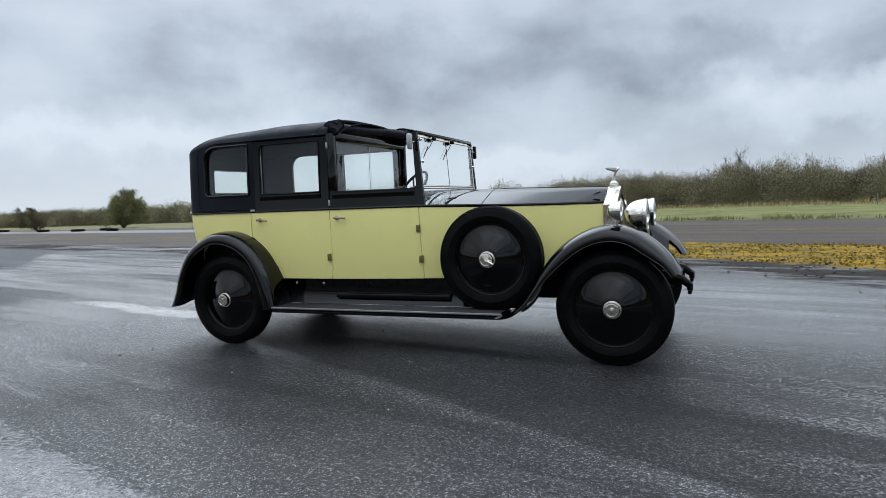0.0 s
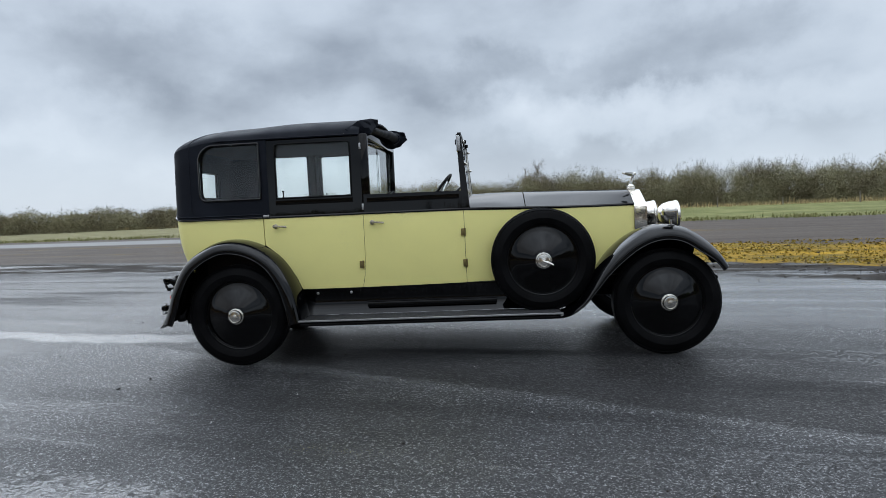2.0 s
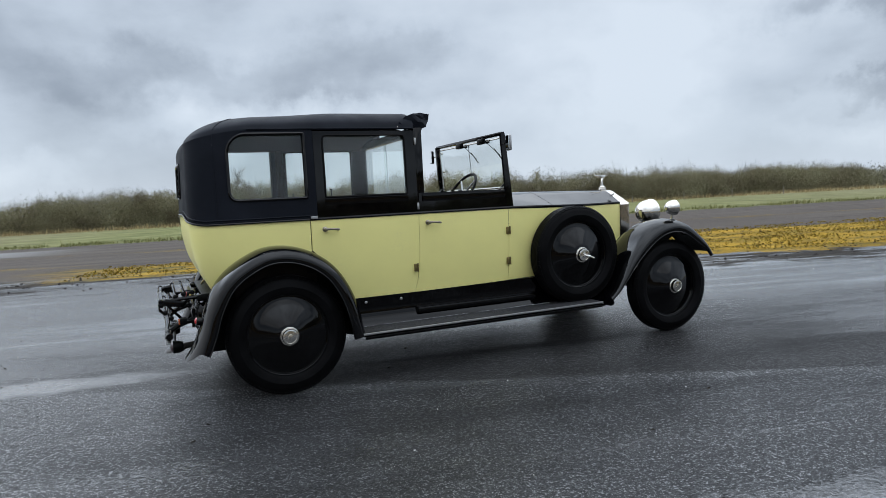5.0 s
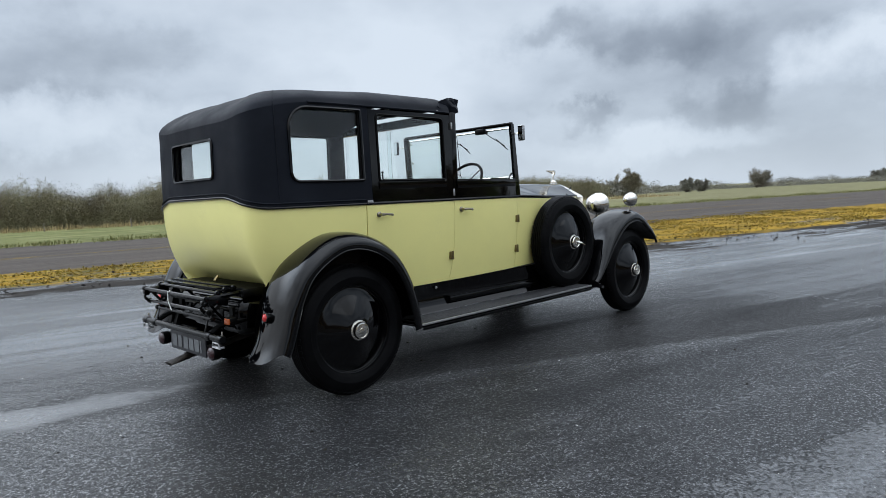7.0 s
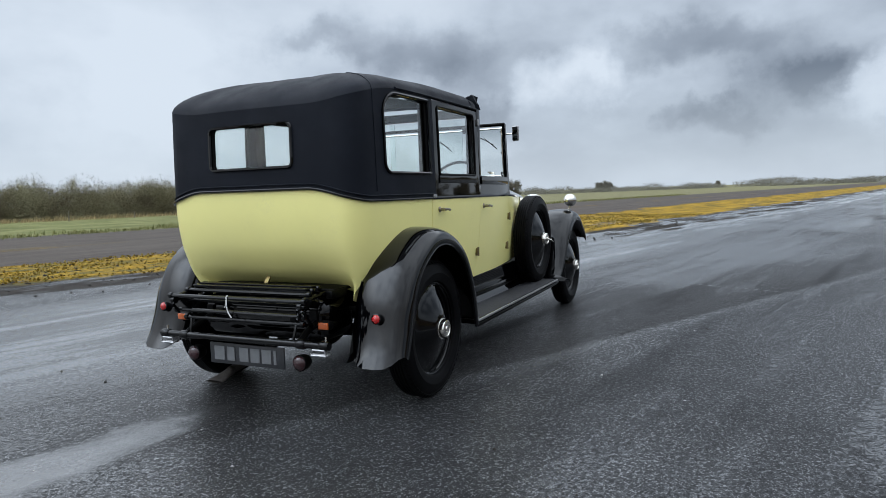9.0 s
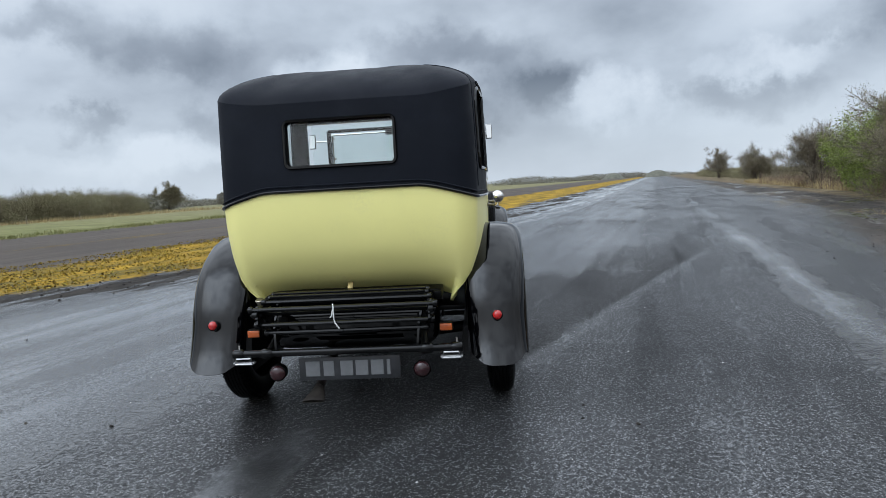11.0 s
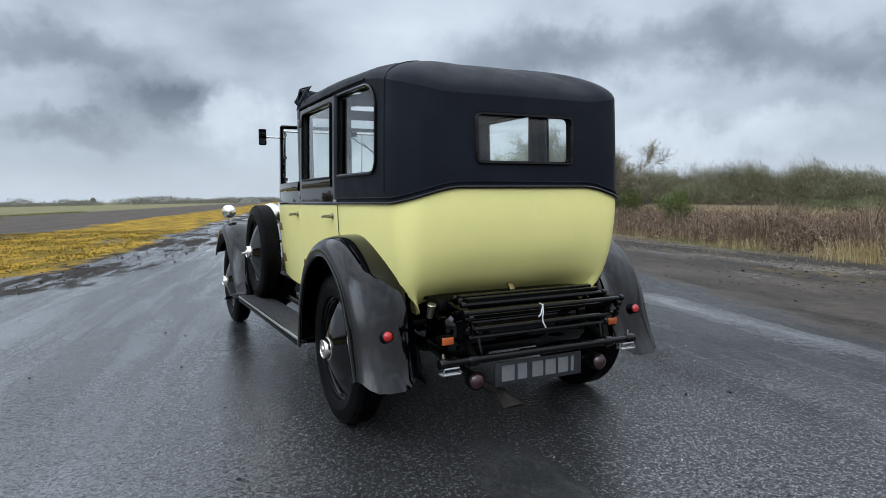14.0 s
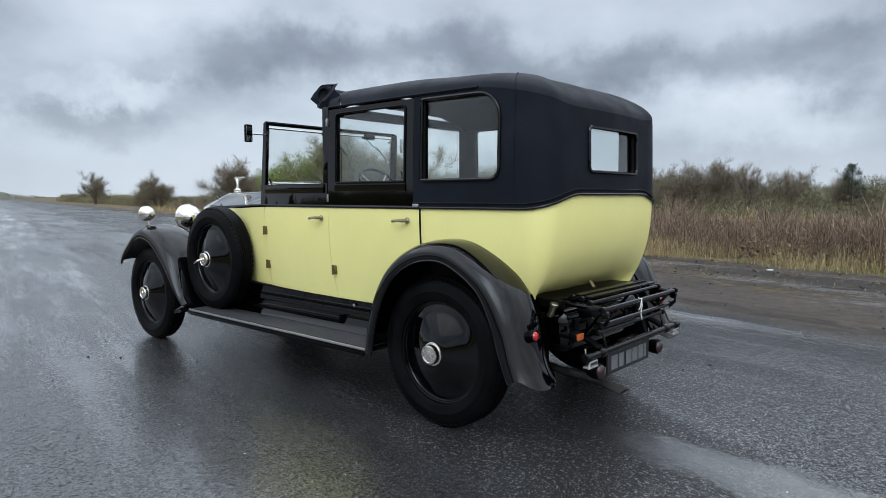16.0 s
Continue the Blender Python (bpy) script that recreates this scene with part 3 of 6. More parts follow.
sheen = k.math("ADD", k.math("MULTIPLY", k.step(x, -7.5, -4.0, 0.15, 1.0), level), k.math("MULTIPLY", k.math("SUBTRACT", k.noise(0.6, 7, 0.66, stretch=(4.0, 1, 1), distort=0.4), 0.28), 1.0))
sheen = k.math("SUBTRACT", sheen, k.math("MULTIPLY", lane_and_shade, 0.20))
sheen = k.math("ADD", sheen, k.math("MULTIPLY", lip, 0.08))
sheen = both(k.math("SUBTRACT", sheen, k.math("MULTIPLY", k.step(scratch, 0.50, 0.66), 0.15)), k.ramp(grain, (0.32, 0.10), (0.64, 1.75)))
glint = k.ramp(grain, (0.30, 0.35), (0.68, 1.9))
film = k.math("MULTIPLY", keep, k.math("ADD", sheen, both(wet, 0.8, glint), True))
film = k.math("MAXIMUM", film, still)
k.set(coat=film, coat_rough=k.math("SUBTRACT", k.math("ADD", k.step(water, 0.0, 1.0, 0.20, 0.12), k.math("MULTIPLY", grain, k.math("SUBTRACT", 0.10, k.math("MULTIPLY", still, 0.10)))), k.math("MULTIPLY", still, 0.09)))
hgt = k.math("ADD", k.math("MULTIPLY", grain, k.math("SUBTRACT", 1.0, k.math("MULTIPLY", still, 0.9))), k.math("MULTIPLY", soft, k.math("MULTIPLY", k.noise(16, 5, 0.75), 7.0)))
k.bump(hgt, 0.6, 0.007)
skin = k.nt.nodes.new("ShaderNodeBump")
skin.inputs["Strength"].default_value, skin.inputs["Distance"].default_value = 0.24, 0.006
k.put(skin.inputs["Height"], both(k.math("ADD", k.math("MULTIPLY", grain, 0.8), k.math("MULTIPLY", speck, 0.45)), k.math("SUBTRACT", 1.0, k.math("MULTIPLY", still, 0.96))))
k.nt.links.new(skin.outputs[0], k.b.inputs["Coat Normal"])
k.b.inputs["Coat IOR"].default_value = 1.85
ground = finish("ground", bm, k.m)
ground.rotation_euler = (0, 0, RUN)
tagged(ground, "wet worn tarmac airfield with yellow moss and grass verges", "ground", kind="structure")

# ---- the car ----
# The car heads along +x, its centre line is y = 0, and its axles stand at x = +-1.8225.
car = root("vintage_limousine", "primrose yellow and black vintage limousine parked on wet tarmac", "car", (0, 0.017, 0.032))
car.rotation_euler = (0, 0, radians(0.45))
AXLE, TRACK, TYRE_R = 1.8225, 0.798, 0.440
BOTH = (-1, 1)

hw = curve_y([-1.6, -1.15, -0.7, -0.25, 0.17, 0.45, 0.70, 1.2, 1.69], [0.787, 0.790, 0.786, 0.767, 0.724, 0.672, 0.612, 0.475, 0.335])


def side_y(x, z):
    t = min(1.0, max(0.0, (1.235 - z) / 0.645))
    tuck = 0.065 if x < 0.2 else 0.065 - 0.035 * min(1, (x - 0.2) / 0.5)
    return hw(x) - tuck * t * t


def make_ring():
    """The plan of the closed cabin: down the right side, round the back, up the left."""
    pts = []
    for i in range(31):
        x = -0.70 - 1.58 * i / 30
        y = hw(max(x, -1.6)) if x > -1.5 else 0.7875 - 0.036 * ((-1.5 - x) / 0.70) ** 2
        pts.append((x, -y))
    cx, cy, r = -2.28, -0.584, 0.16
    for i in range(1, 13):
        a = radians(-90 - 90 * i / 12)
        pts.append((cx + r * math.cos(a), cy + r * math.sin(a)))
    for i in range(1, 11):
        y = -0.584 * (1 - i / 10)
        pts.append((-2.44 - 0.028 * (1 - (y / 0.584) ** 2), y))
    pts += [(x, -y) for x, y in pts[-2::-1]]
    return np.array(pts)


RING = make_ring()
RING_L = np.r_[0, np.cumsum(np.hypot(*np.diff(RING, axis=0).T))]
LC = RING_L[-1] / 2


def ring(L):
    x, y = (float(np.interp(L, RING_L, RING[:, i])) for i in (0, 1))
    a, b = max(0.0, L - 0.03), min(2 * LC, L + 0.03)
    dx, dy = (float(np.interp(b, RING_L, RING[:, i]) - np.interp(a, RING_L, RING[:, i])) for i in (0, 1))
    n = math.hypot(dx, dy)
    return x, y, dy / n, -dx / n


def ring_L(x):
    """Length along the right side at x."""
    return float(np.interp(-x, -RING[:31, 0], RING_L[:31]))


def smooth01(t):
    t = min(1.0, max(0.0, t))
    return t * t * (3 - 2 * t)


def off_centre(L):
    return abs(L - LC)


def z_waist(L):
    return 1.242 + 0.080 * (1 - smooth01((off_centre(L) - 0.40) / 0.42))


def z_eave(L):
    return 1.81 + 0.112 * smooth01((off_centre(L) - 0.40) / 0.75)


REAR_IN = curve_y([0.66, 0.72, 0.80, 0.88, 0.95, 1.10, 1.33], [0.40, 0.30, 0.165, 0.10, 0.06, 0.018, 0.0])


def z_bottom(L):
    """Lower edge of the tub: level at the back, arched over the rear wheels."""
    z = 0.60 + 0.115 * (1 - smooth01((off_centre(L) - 0.30) / 0.6))
    arch = float(np.interp(ring(L)[0], [p[0] for p in ARCH], [p[1] for p in ARCH]))
    return max(z, arch)


ARCH = [(-2.44, 0.55), (-2.36, 0.70), (-2.26, 0.86), (-2.10, 0.975), (-1.95, 1.03), (-1.80, 1.04), (-1.60, 0.985), (-1.455, 0.89), (-1.32, 0.69), (-1.25, 0.55)]


def place_low(L, h, out=0.0):
    x, y, nx, ny = ring(L)
    z = z_bottom(L) + h * (z_waist(L) - z_bottom(L))
    t = max(0.0, (1.24 - z) / 0.645)
    w = 1 - smooth01((off_centre(L) - 0.30) / 0.75)
    o = out - ((1 - w) * 0.065 * t * t + w * REAR_IN(z))
    return (x - o * nx, y - o * ny, z)


def place_up(L, z, out=0.0):
    x, y, nx, ny = ring(L)
    o = out - 0.014 * max(0.0, (z - 1.24) / 0.66) ** 1.6
    return (x - o * nx, y - o * ny, z)


def side_part(s):
    """Lays (x, z) onto the body's side, s = -1 right, +1 left."""
    return lambda x, z, out=0.0: (x, s * (side_y(x, z) + out), z)


def up_part(s):
    """Lays (x, z) onto the cabin's upper side."""
    return lambda x, z, out=0.0: (lambda p: (p[0], -s * p[1], p[2]))(place_up(ring_L(x), z, out))


# -- yellow tub round the back --
bm = bmesh.new()
L0 = ring_L(-1.585)
rows = []
for j in range(15):
    h = j / 14
    rows.append([place_low(L0 + (2 * LC - 2 * L0) * i / 90, h) for i in range(91)])
grid(bm, rows)
bmesh.ops.recalc_face_normals(bm, faces=bm.faces)
bmesh.ops.solidify(bm, geom=bm.faces[:], thickness=0.02)
tub = part("rear_tub", bm, M_YELLOW, car, "glossy primrose yellow rear panel curving under")

# -- black inner body that shows in the gaps --
for s in BOTH:
    bm = bmesh.new()
    rows = [[(x, s * (side_y(x, z) - 0.035), z) for x in np.linspace(-1.62, 0.66, 30)] for z in np.linspace(0.585, 1.225, 6)]
    grid(bm, rows)
    part("body_frame", bm, M_CHASSIS, car)

# -- floor pan --
bm = bmesh.new()
box(bm, (-0.75, 0, 0.585), (2.9, 1.34, 0.03), 0.005)
part("floor_pan", bm, M_CHASSIS, car)

for s in BOTH:
    sp, upp = side_part(s), up_part(s)
    # rear door
    bm = bmesh.new()
    sheet(bm, [(-1.578, 1.005), (-1.46, 0.905), (-1.39, 0.815), (-1.325, 0.705), (-1.285, 0.597), (-0.745, 0.597), (-0.722, 0.70), (-0.707, 0.85), (-0.7035, 1.0), (-0.7025, 1.235), (-1.578, 1.235)], [], 0.07, sp, 0.02)
    rear_door = part("rear_door", bm, M_YELLOW, car)
    # front door
    bm = bmesh.new()
    sheet(bm, [(-0.742, 0.597), (0.165, 0.600), (0.162, 1.230), (-0.699, 1.235), (-0.700, 1.0), (-0.7035, 0.85), (-0.7185, 0.70)], [], 0.07, sp, 0.02)
    front_door = part("front_door", bm, M_YELLOW, car)
    # scuttle side and bonnet side
    bm = bmesh.new()
    sheet(bm, [(0.1685, 0.602), (0.697, 0.605), (0.697, 1.213), (0.1655, 1.230)], [], 0.07, sp, 0.012)
    part("scuttle_side", bm, M_YELLOW, car)
    bm = bmesh.new()
    sheet(bm, [(0.701, 0.605), (1.690, 0.62), (1.690, 1.203), (0.701, 1.213)], [], 0.1, sp, 0.012)
    part("bonnet_side", bm, M_YELLOW, car)
    # black waist moulding, wheel by wheel along the side
    bm = bmesh.new()
    rows = []
    for x in np.linspace(-1.58, 1.69, 60):
        z = 1.240 - 0.028 * smooth01((x - 0.0) / 1.4) if x > 0 else 1.240
        y = hw(x)
        rows.append([(x, s * (y + o), z + dz) for o, dz in ((-0.01, -0.006), (0.005, -0.006), (0.009, 0.004), (0.005, 0.014), (-0.012, 0.014))])
    grid(bm, rows)
    part("waist_moulding", bm, M_BLACK, car)
    # upper frame of the rear door, with its window
    hole = rrect(-1.452, 1.405, -0.792, 1.872, (0.012, 0.012, 0.03, 0.03), 4)
    bm = bmesh.new()
    sheet(bm, [(-1.522, 1.252), (-0.702, 1.252), (-0.702, 1.905), (-1.522, 1.905)], [hole], 0.06, upp, 0.035)
    uf = part("window_surround", bm, M_BLACK, rear_door, "glossy black window surround")
    bm = bmesh.new()
    sheet(bm, hole, [], 0.2, lambda x, z: upp(x, z, -0.02), 0.004)
    part("window_pane", bm, M_GLASS, rear_door)
    bm = bmesh.new()
    tube(bm, [upp(x, z, 0.002) for x, z in resample(hole, 0.08)], 0.008, 6, closed=True)
    part("window_beading", bm, M_CHASSIS, rear_door)
    bm = bmesh.new()
    grid(bm, [[upp(x, z, o) for o, z in ((-0.01, 1.346), (0.006, 1.346), (0.008, 1.352), (0.007, 1.396), (0.003, 1.400), (-0.01, 1.400))] for x in np.linspace(-1.46, -0.785, 10)])
    part("window_rail", bm, M_BLACK, rear_door)
    bm = bmesh.new()
    tube(bm, [upp(-1.40, 1.40, -0.03), upp(-1.40, 1.46, -0.03)], 0.006, 6)
    lathe(bm, [(0, 0), (0.011, 0.004), (0.011, 0.012), (0, 0.016)], upp(-1.40, 1.455, -0.03), (0, 0, 1), 8)
    part("window_lift", bm, M_CHASSIS, rear_door)
    # front post of the cabin
    bm = bmesh.new()
    box(bm, (-0.667, s * 0.752, 1.585), (0.062, 0.050, 0.69), 0.008)
    box(bm, (-0.700, s * 0.762, 1.585), (0.016, 0.03, 0.68), 0.004)
    part("door_post", bm, M_BLACK, car)
    for z in (1.30, 1.82):
        bm = bmesh.new()
        box(bm, (-0.700, s * 0.782, z), (0.018, 0.016, 0.055), 0.004)
        part("post_hinge", bm, M_ALU, car, "small worn steel hinge")
    # lower black band of the open front door
    bm = bmesh.new()
    sheet(bm, [(-0.690, 1.252), (0.160, 1.250), (0.160, 1.386), (0.155, 1.402), (-0.690, 1.405)], [], 0.08, lambda x, z: sp(x, z, 0.0 - 0.02 * max(0, z - 1.25)), 0.05)
    part("door_capping", bm, M_BLACK, front_door, "glossy black capping with the glass wound down")
    bm = bmesh.new()
    grid(bm, [[sp(x, z, o) for o, z in ((-0.02, 1.335), (0.006, 1.335), (0.009, 1.345), (0.004, 1.400), (-0.02, 1.402))] for x in np.linspace(-0.66, 0.13, 12)])
    part("capping_rail", bm, M_BLACK, front_door)
    bm = bmesh.new()
    sheet(bm, [(-0.62, 1.38), (0.10, 1.38), (0.12, 1.425), (-0.62, 1.425)], [], 0.3, lambda x, z: sp(x, z, -0.03), 0.005)
    part("lowered_pane", bm, M_GLASS, front_door, "edge of the lowered window glass")
    # handles and hinges
    for door, hx, hz in ((rear_door, -1.475, 1.163), (front_door, -0.625, 1.163)):
        bm = bmesh.new()
        lathe(bm, [(0, 0), (0.02, 0.002), (0.02, 0.006), (0.011, 0.012), (0.010, 0.045), (0.012, 0.05), (0, 0.052)], sp(hx, hz), (0, s, 0), 14)
        a = Vector(sp(hx, hz, 0.045))
        tube(bm, [a + Vector(d) for d in ((-0.012, 0, 0.001), (0.01, 0.003 * s, 0.001), (0.04, 0.002 * s, 0), (0.075, -0.002 * s, -0.003), (0.095, -0.008 * s, -0.006), (0.105, -0.012 * s, -0.007))],
             [0.007, 0.0095, 0.008, 0.0085, 0.010, 0.006], 8)
        part("door_handle", bm, M_WORN, door, "worn plated lever handle")
    for door, x, z in ((rear_door, -0.742, 0.80), (front_door, 0.157, 0.775), (front_door, 0.150, 1.045)):
        bm = bmesh.new()
        c = Vector(sp(x, z, 0.006))
        box(bm, c, (0.03, 0.018, 0.062), 0.004)
        tube(bm, [c + Vector((0.017, 0.006 * s, -0.034)), c + Vector((0.017, 0.006 * s, 0.034))], 0.008, 8)
        part("hinge", bm, M_BRASS, door, "tarnished brass hinge")

# dark gap at the rear edge of the left rear door
bm = bmesh.new()
grid(bm, [[side_part(1)(x, z, 0.0015) for x in (-1.588, -1.574)] for z in np.linspace(1.0, 1.236, 8)])
part("door_gap", bm, M_CHASSIS, car)

# -- leathercloth cabin: quarters, back, roof --
QW = rrect(-2.148, 1.408, -1.592, 1.890, (0.060, 0.012, 0.012, 0.14), 7)
qL = [(ring_L(x), z) for x, z in QW]
qR = [(2 * LC - L, z) for L, z in qL]
bw = rrect(LC - 0.310, 1.454, LC + 0.310, 1.710, 0.03, 5)
La, Lb = ring_L(-1.524), 2 * LC - ring_L(-1.524)
top = [(L, z_eave(L)) for L in np.linspace(Lb, La, 70)]
low = [(L, z_waist(L) + 0.004) for L in np.linspace(La, Lb, 70)]
bm = bmesh.new()
sheet(bm, low + top, [qL, qR, bw], 0.07, place_up, 0.035)
quarters = part("cabin_back", bm, M_ROOF, car, "matt blue-black leathercloth quarters and back")

def roof_rise(L, k):
    """How far the roof has risen at a share k of the way out to the eave."""
    side = smooth01((off_centre(L) - 0.45) / 1.05)
    return max(0.0, 1 - k ** (2.0 + 1.2 * side)) ** (1 / (1.58 + 0.52 * side))


bm = bmesh.new()
rows = []
Ls = np.linspace(0.0, 2 * LC, 121)
for k in (1.0, 0.985, 0.96, 0.92, 0.86, 0.78, 0.68, 0.55, 0.40, 0.22, 0.0):
    row = []
    for L in Ls:
        ze = z_eave(L)
        x, y, _ = place_up(L, ze)
        xs = min(-0.70, max(-1.78, x))
        zt = 2.070 + 0.028 * smooth01((xs + 1.80) / 0.55)
        f = roof_rise(L, k)
        row.append((xs + (x - xs) * k, y * k, ze + (zt - ze) * f))
    rows.append(row)
grid(bm, rows)
bmesh.ops.remove_doubles(bm, verts=bm.verts, dist=0.0005)
bmesh.ops.recalc_face_normals(bm, faces=bm.faces)
bmesh.ops.solidify(bm, geom=bm.faces[:], thickness=0.02)
roof = part("roof", bm, M_ROOF, car, "matt blue-black leathercloth roof", sharp=60)

# headlining and trim inside the cabin
bm = bmesh.new()
grid(bm, [[((min(-0.72, max(-1.78, place_up(L, 1.8)[0])) * (1 - k) + place_up(L, 1.86, -0.05)[0] * k), place_up(L, 1.86, -0.05)[1] * k, 1.875 + 0.12 * (1 - k * k)) for L in Ls] for k in (1.0, 0.8, 0.5, 0.0)])
part("headlining", bm, M_CLOTH, car, "fawn cloth headlining")

for L1, L2, name in ((La, Lb, "waist_piping"),):
    bm = bmesh.new()
    tube(bm, [place_up(L, z_waist(L) + 0.002, 0.006) for L in np.linspace(ring_L(-1.585), 2 * LC - ring_L(-1.585), 110)], 0.009, 8)
    part(name, bm, M_BLACK, car)
    bm = bmesh.new()
    tube(bm, [place_up(L, z_waist(L) + 0.030, 0.002) for L in np.linspace(L1, L2, 110)], 0.0055, 6)
    part("fabric_piping", bm, M_ROOF, car)
bm = bmesh.new()
tube(bm, [place_up(L, z_eave(L) + 0.002, 0.003) for L in np.linspace(0.01, ring_L(-2.0), 40)], [0.009] * 40, 6)
part("drip_rail", bm, M_ROOF, car)
bm = bmesh.new()
tube(bm, [place_up(2 * LC - L, z_eave(L) + 0.002, 0.003) for L in np.linspace(0.01, ring_L(-2.0), 40)], [0.009] * 40, 6)
part("drip_rail", bm, M_ROOF, car)
# welted seams of the hood, from the eave over the corner and across
for sg in BOTH:
    bm = bmesh.new()
    Lx = ring_L(-2.24) if sg < 0 else 2 * LC - ring_L(-2.24)
    pts = [place_up(Lx, z, 0.001) for z in np.linspace(1.30, z_eave(Lx), 10)]
    ze = z_eave(Lx)
    x, y, _ = place_up(Lx, ze)
    for kk in np.linspace(1, 0.62, 16)[1:]:
        xs = min(-0.70, max(-1.78, x))
        f = roof_rise(Lx, kk)
        pts.append((xs + (x - xs) * kk, y * kk, ze + (2.070 - ze) * f + 0.001))
    tube(bm, pts, 0.0035, 6)
    part("roof_seam", bm, M_ROOF, car)

for outline, name in ((qL, "quarter_window"), (qR, "quarter_window"), (bw, "rear_window")):
    bm = bmesh.new()
    pts = resample(outline, 0.07)
    tube(bm, [place_up(a, b, 0.004) for a, b in pts], 0.010, 6, closed=True)
    fr = part(name, bm, M_BLACK, car)
    bm = bmesh.new()
    sheet(bm, outline, [], 0.12, lambda a, b: place_up(a, b, -0.022), 0.004)
    part("window_pane", bm, M_GLASS, fr)
    bm = bmesh.new()
    a0 = np.array(outline).mean(0)
    grid(bm, [[place_up(*(a0 + (np.array(p) - a0) * f), o) for p in pts] for f, o in ((1.0, -0.01), (0.985, -0.012), (0.965, -0.017), (0.955, -0.030))], close_u=True)
    part("inner_frame", bm, M_CHASSIS, fr)
for s in BOTH:
    bm = bmesh.new()
    box(bm, (-1.552, s * 0.794, 1.256), (0.05, 0.012, 0.022), 0.004)
    part("pillar_clip", bm, M_ALU, car, "small worn metal clip")


# -- fenders --
def fender(crown, section, name, label, narrow=None, depth=None, corner=0.0):
    """A wing swept along its crown line. section: (y, drop) across; narrow(i) shifts y along the way."""
    fx = [p[0] for p in crown]
    t = np.r_[0, np.cumsum([math.dist(a, b) for a, b in zip(crown, crown[1:])])]
    cx, cz = curve_y(t, fx), curve_y(t, [p[1] for p in crown])
    out = []
    mid, half = (section[0][0] + section[-1][0]) / 2, (section[-1][0] - section[0][0]) / 2
    for s in BOTH:
        bm = bmesh.new()
        rows = []
        for q0 in np.linspace(0, t[-1], 72):
            e, row = 0.01, []
            for j, (y, d) in enumerate(section):
                # the lower end is cut with rounded corners
                c = corner * min(1.0, abs(y - mid) / half) ** 4
                q = q0 + c * (1 - q0 / t[-1]) ** 8
                x, z = cx(q), cz(q)
                dx, dz = cx(min(t[-1], q + e)) - cx(max(0, q - e)), cz(min(t[-1], q + e)) - cz(max(0, q - e))
                n = math.hypot(dx, dz)
                u = q / t[-1]
                d = d * (depth(u) if depth else 1.0)
                row.append((x + dz / n * d, s * (y + (narrow(u, y) if narrow else 0)), z - dx / n * d))
            rows.append(row)
        grid(bm, rows)
        bmesh.ops.recalc_face_normals(bm, faces=bm.faces)
        bmesh.ops.solidify(bm, geom=bm.faces[:], thickness=0.006)
        ob = part(name, bm, M_FENDER, car, label, sharp=50)
        out.append((ob, rows))
    return out


FRONT_CROWN = [(0.93, 0.345), (1.00, 0.36), (1.10, 0.425), (1.19, 0.555), (1.27, 0.70), (1.37, 0.835), (1.50, 0.945), (1.68, 1.028), (1.85, 1.045), (2.00, 1.005), (2.13, 0.920), (2.25, 0.800), (2.315, 0.70)]
FRONT_SEC = [(0.575, 0.050), (0.615, 0.020), (0.68, 0.004), (0.76, -0.002), (0.83, 0.001), (0.885, 0.009), (0.925, 0.022), (0.955, 0.040), (0.974, 0.062), (0.982, 0.085), (0.982, 0.106), (0.977, 0.120), (0.970, 0.124)]
REAR_CROWN = [(-1.235, 0.345), (-1.262, 0.50), (-1.325, 0.70), (-1.455, 0.90), (-1.60, 1.003), (-1.80, 1.062), (-1.95, 1.056), (-2.10, 0.995), (-2.26, 0.875), (-2.375, 0.68), (-2.435, 0.50), (-2.478, 0.40), (-2.535, 0.315)]
REAR_SEC = [(0.640, 0.060), (0.66, 0.022), (0.71, 0.004), (0.78, -0.002), (0.85, 0.0), (0.905, 0.007), (0.943, 0.019), (0.970, 0.037), (0.986, 0.058), (0.992, 0.080), (0.991, 0.100), (0.985, 0.112), (0.978, 0.116)]
front_fenders = fender(FRONT_CROWN, FRONT_SEC, "front_fender", "dusty black swept front fender",
                       lambda u, y: 0.10 * (1 - smooth01(u / 0.30)) if y < 0.75 else -0.02 * (1 - smooth01(u / 0.25)),
                       lambda u: 0.30 + 0.70 * smooth01((u - 0.08) / 0.35) - 0.35 * smooth01((u - 0.82) / 0.18))
REAR_CROWN_R = REAR_CROWN[::-1]
rear_fenders = fender(REAR_CROWN_R, REAR_SEC, "rear_fender", "dusty black rounded rear fender",
                      lambda u, y: 0.03 * (1 - smooth01(u / 0.22)) if y < 0.72 else 0.0, None, 0.10)

# bead along the outer edge of each wing
for some in (front_fenders, rear_fenders):
    for ob, rows in some:
        bm = bmesh.new()
        tube(bm, [r[-2] for r in rows], 0.0055, 6)
        part("edge_bead", bm, M_BLACK, ob)

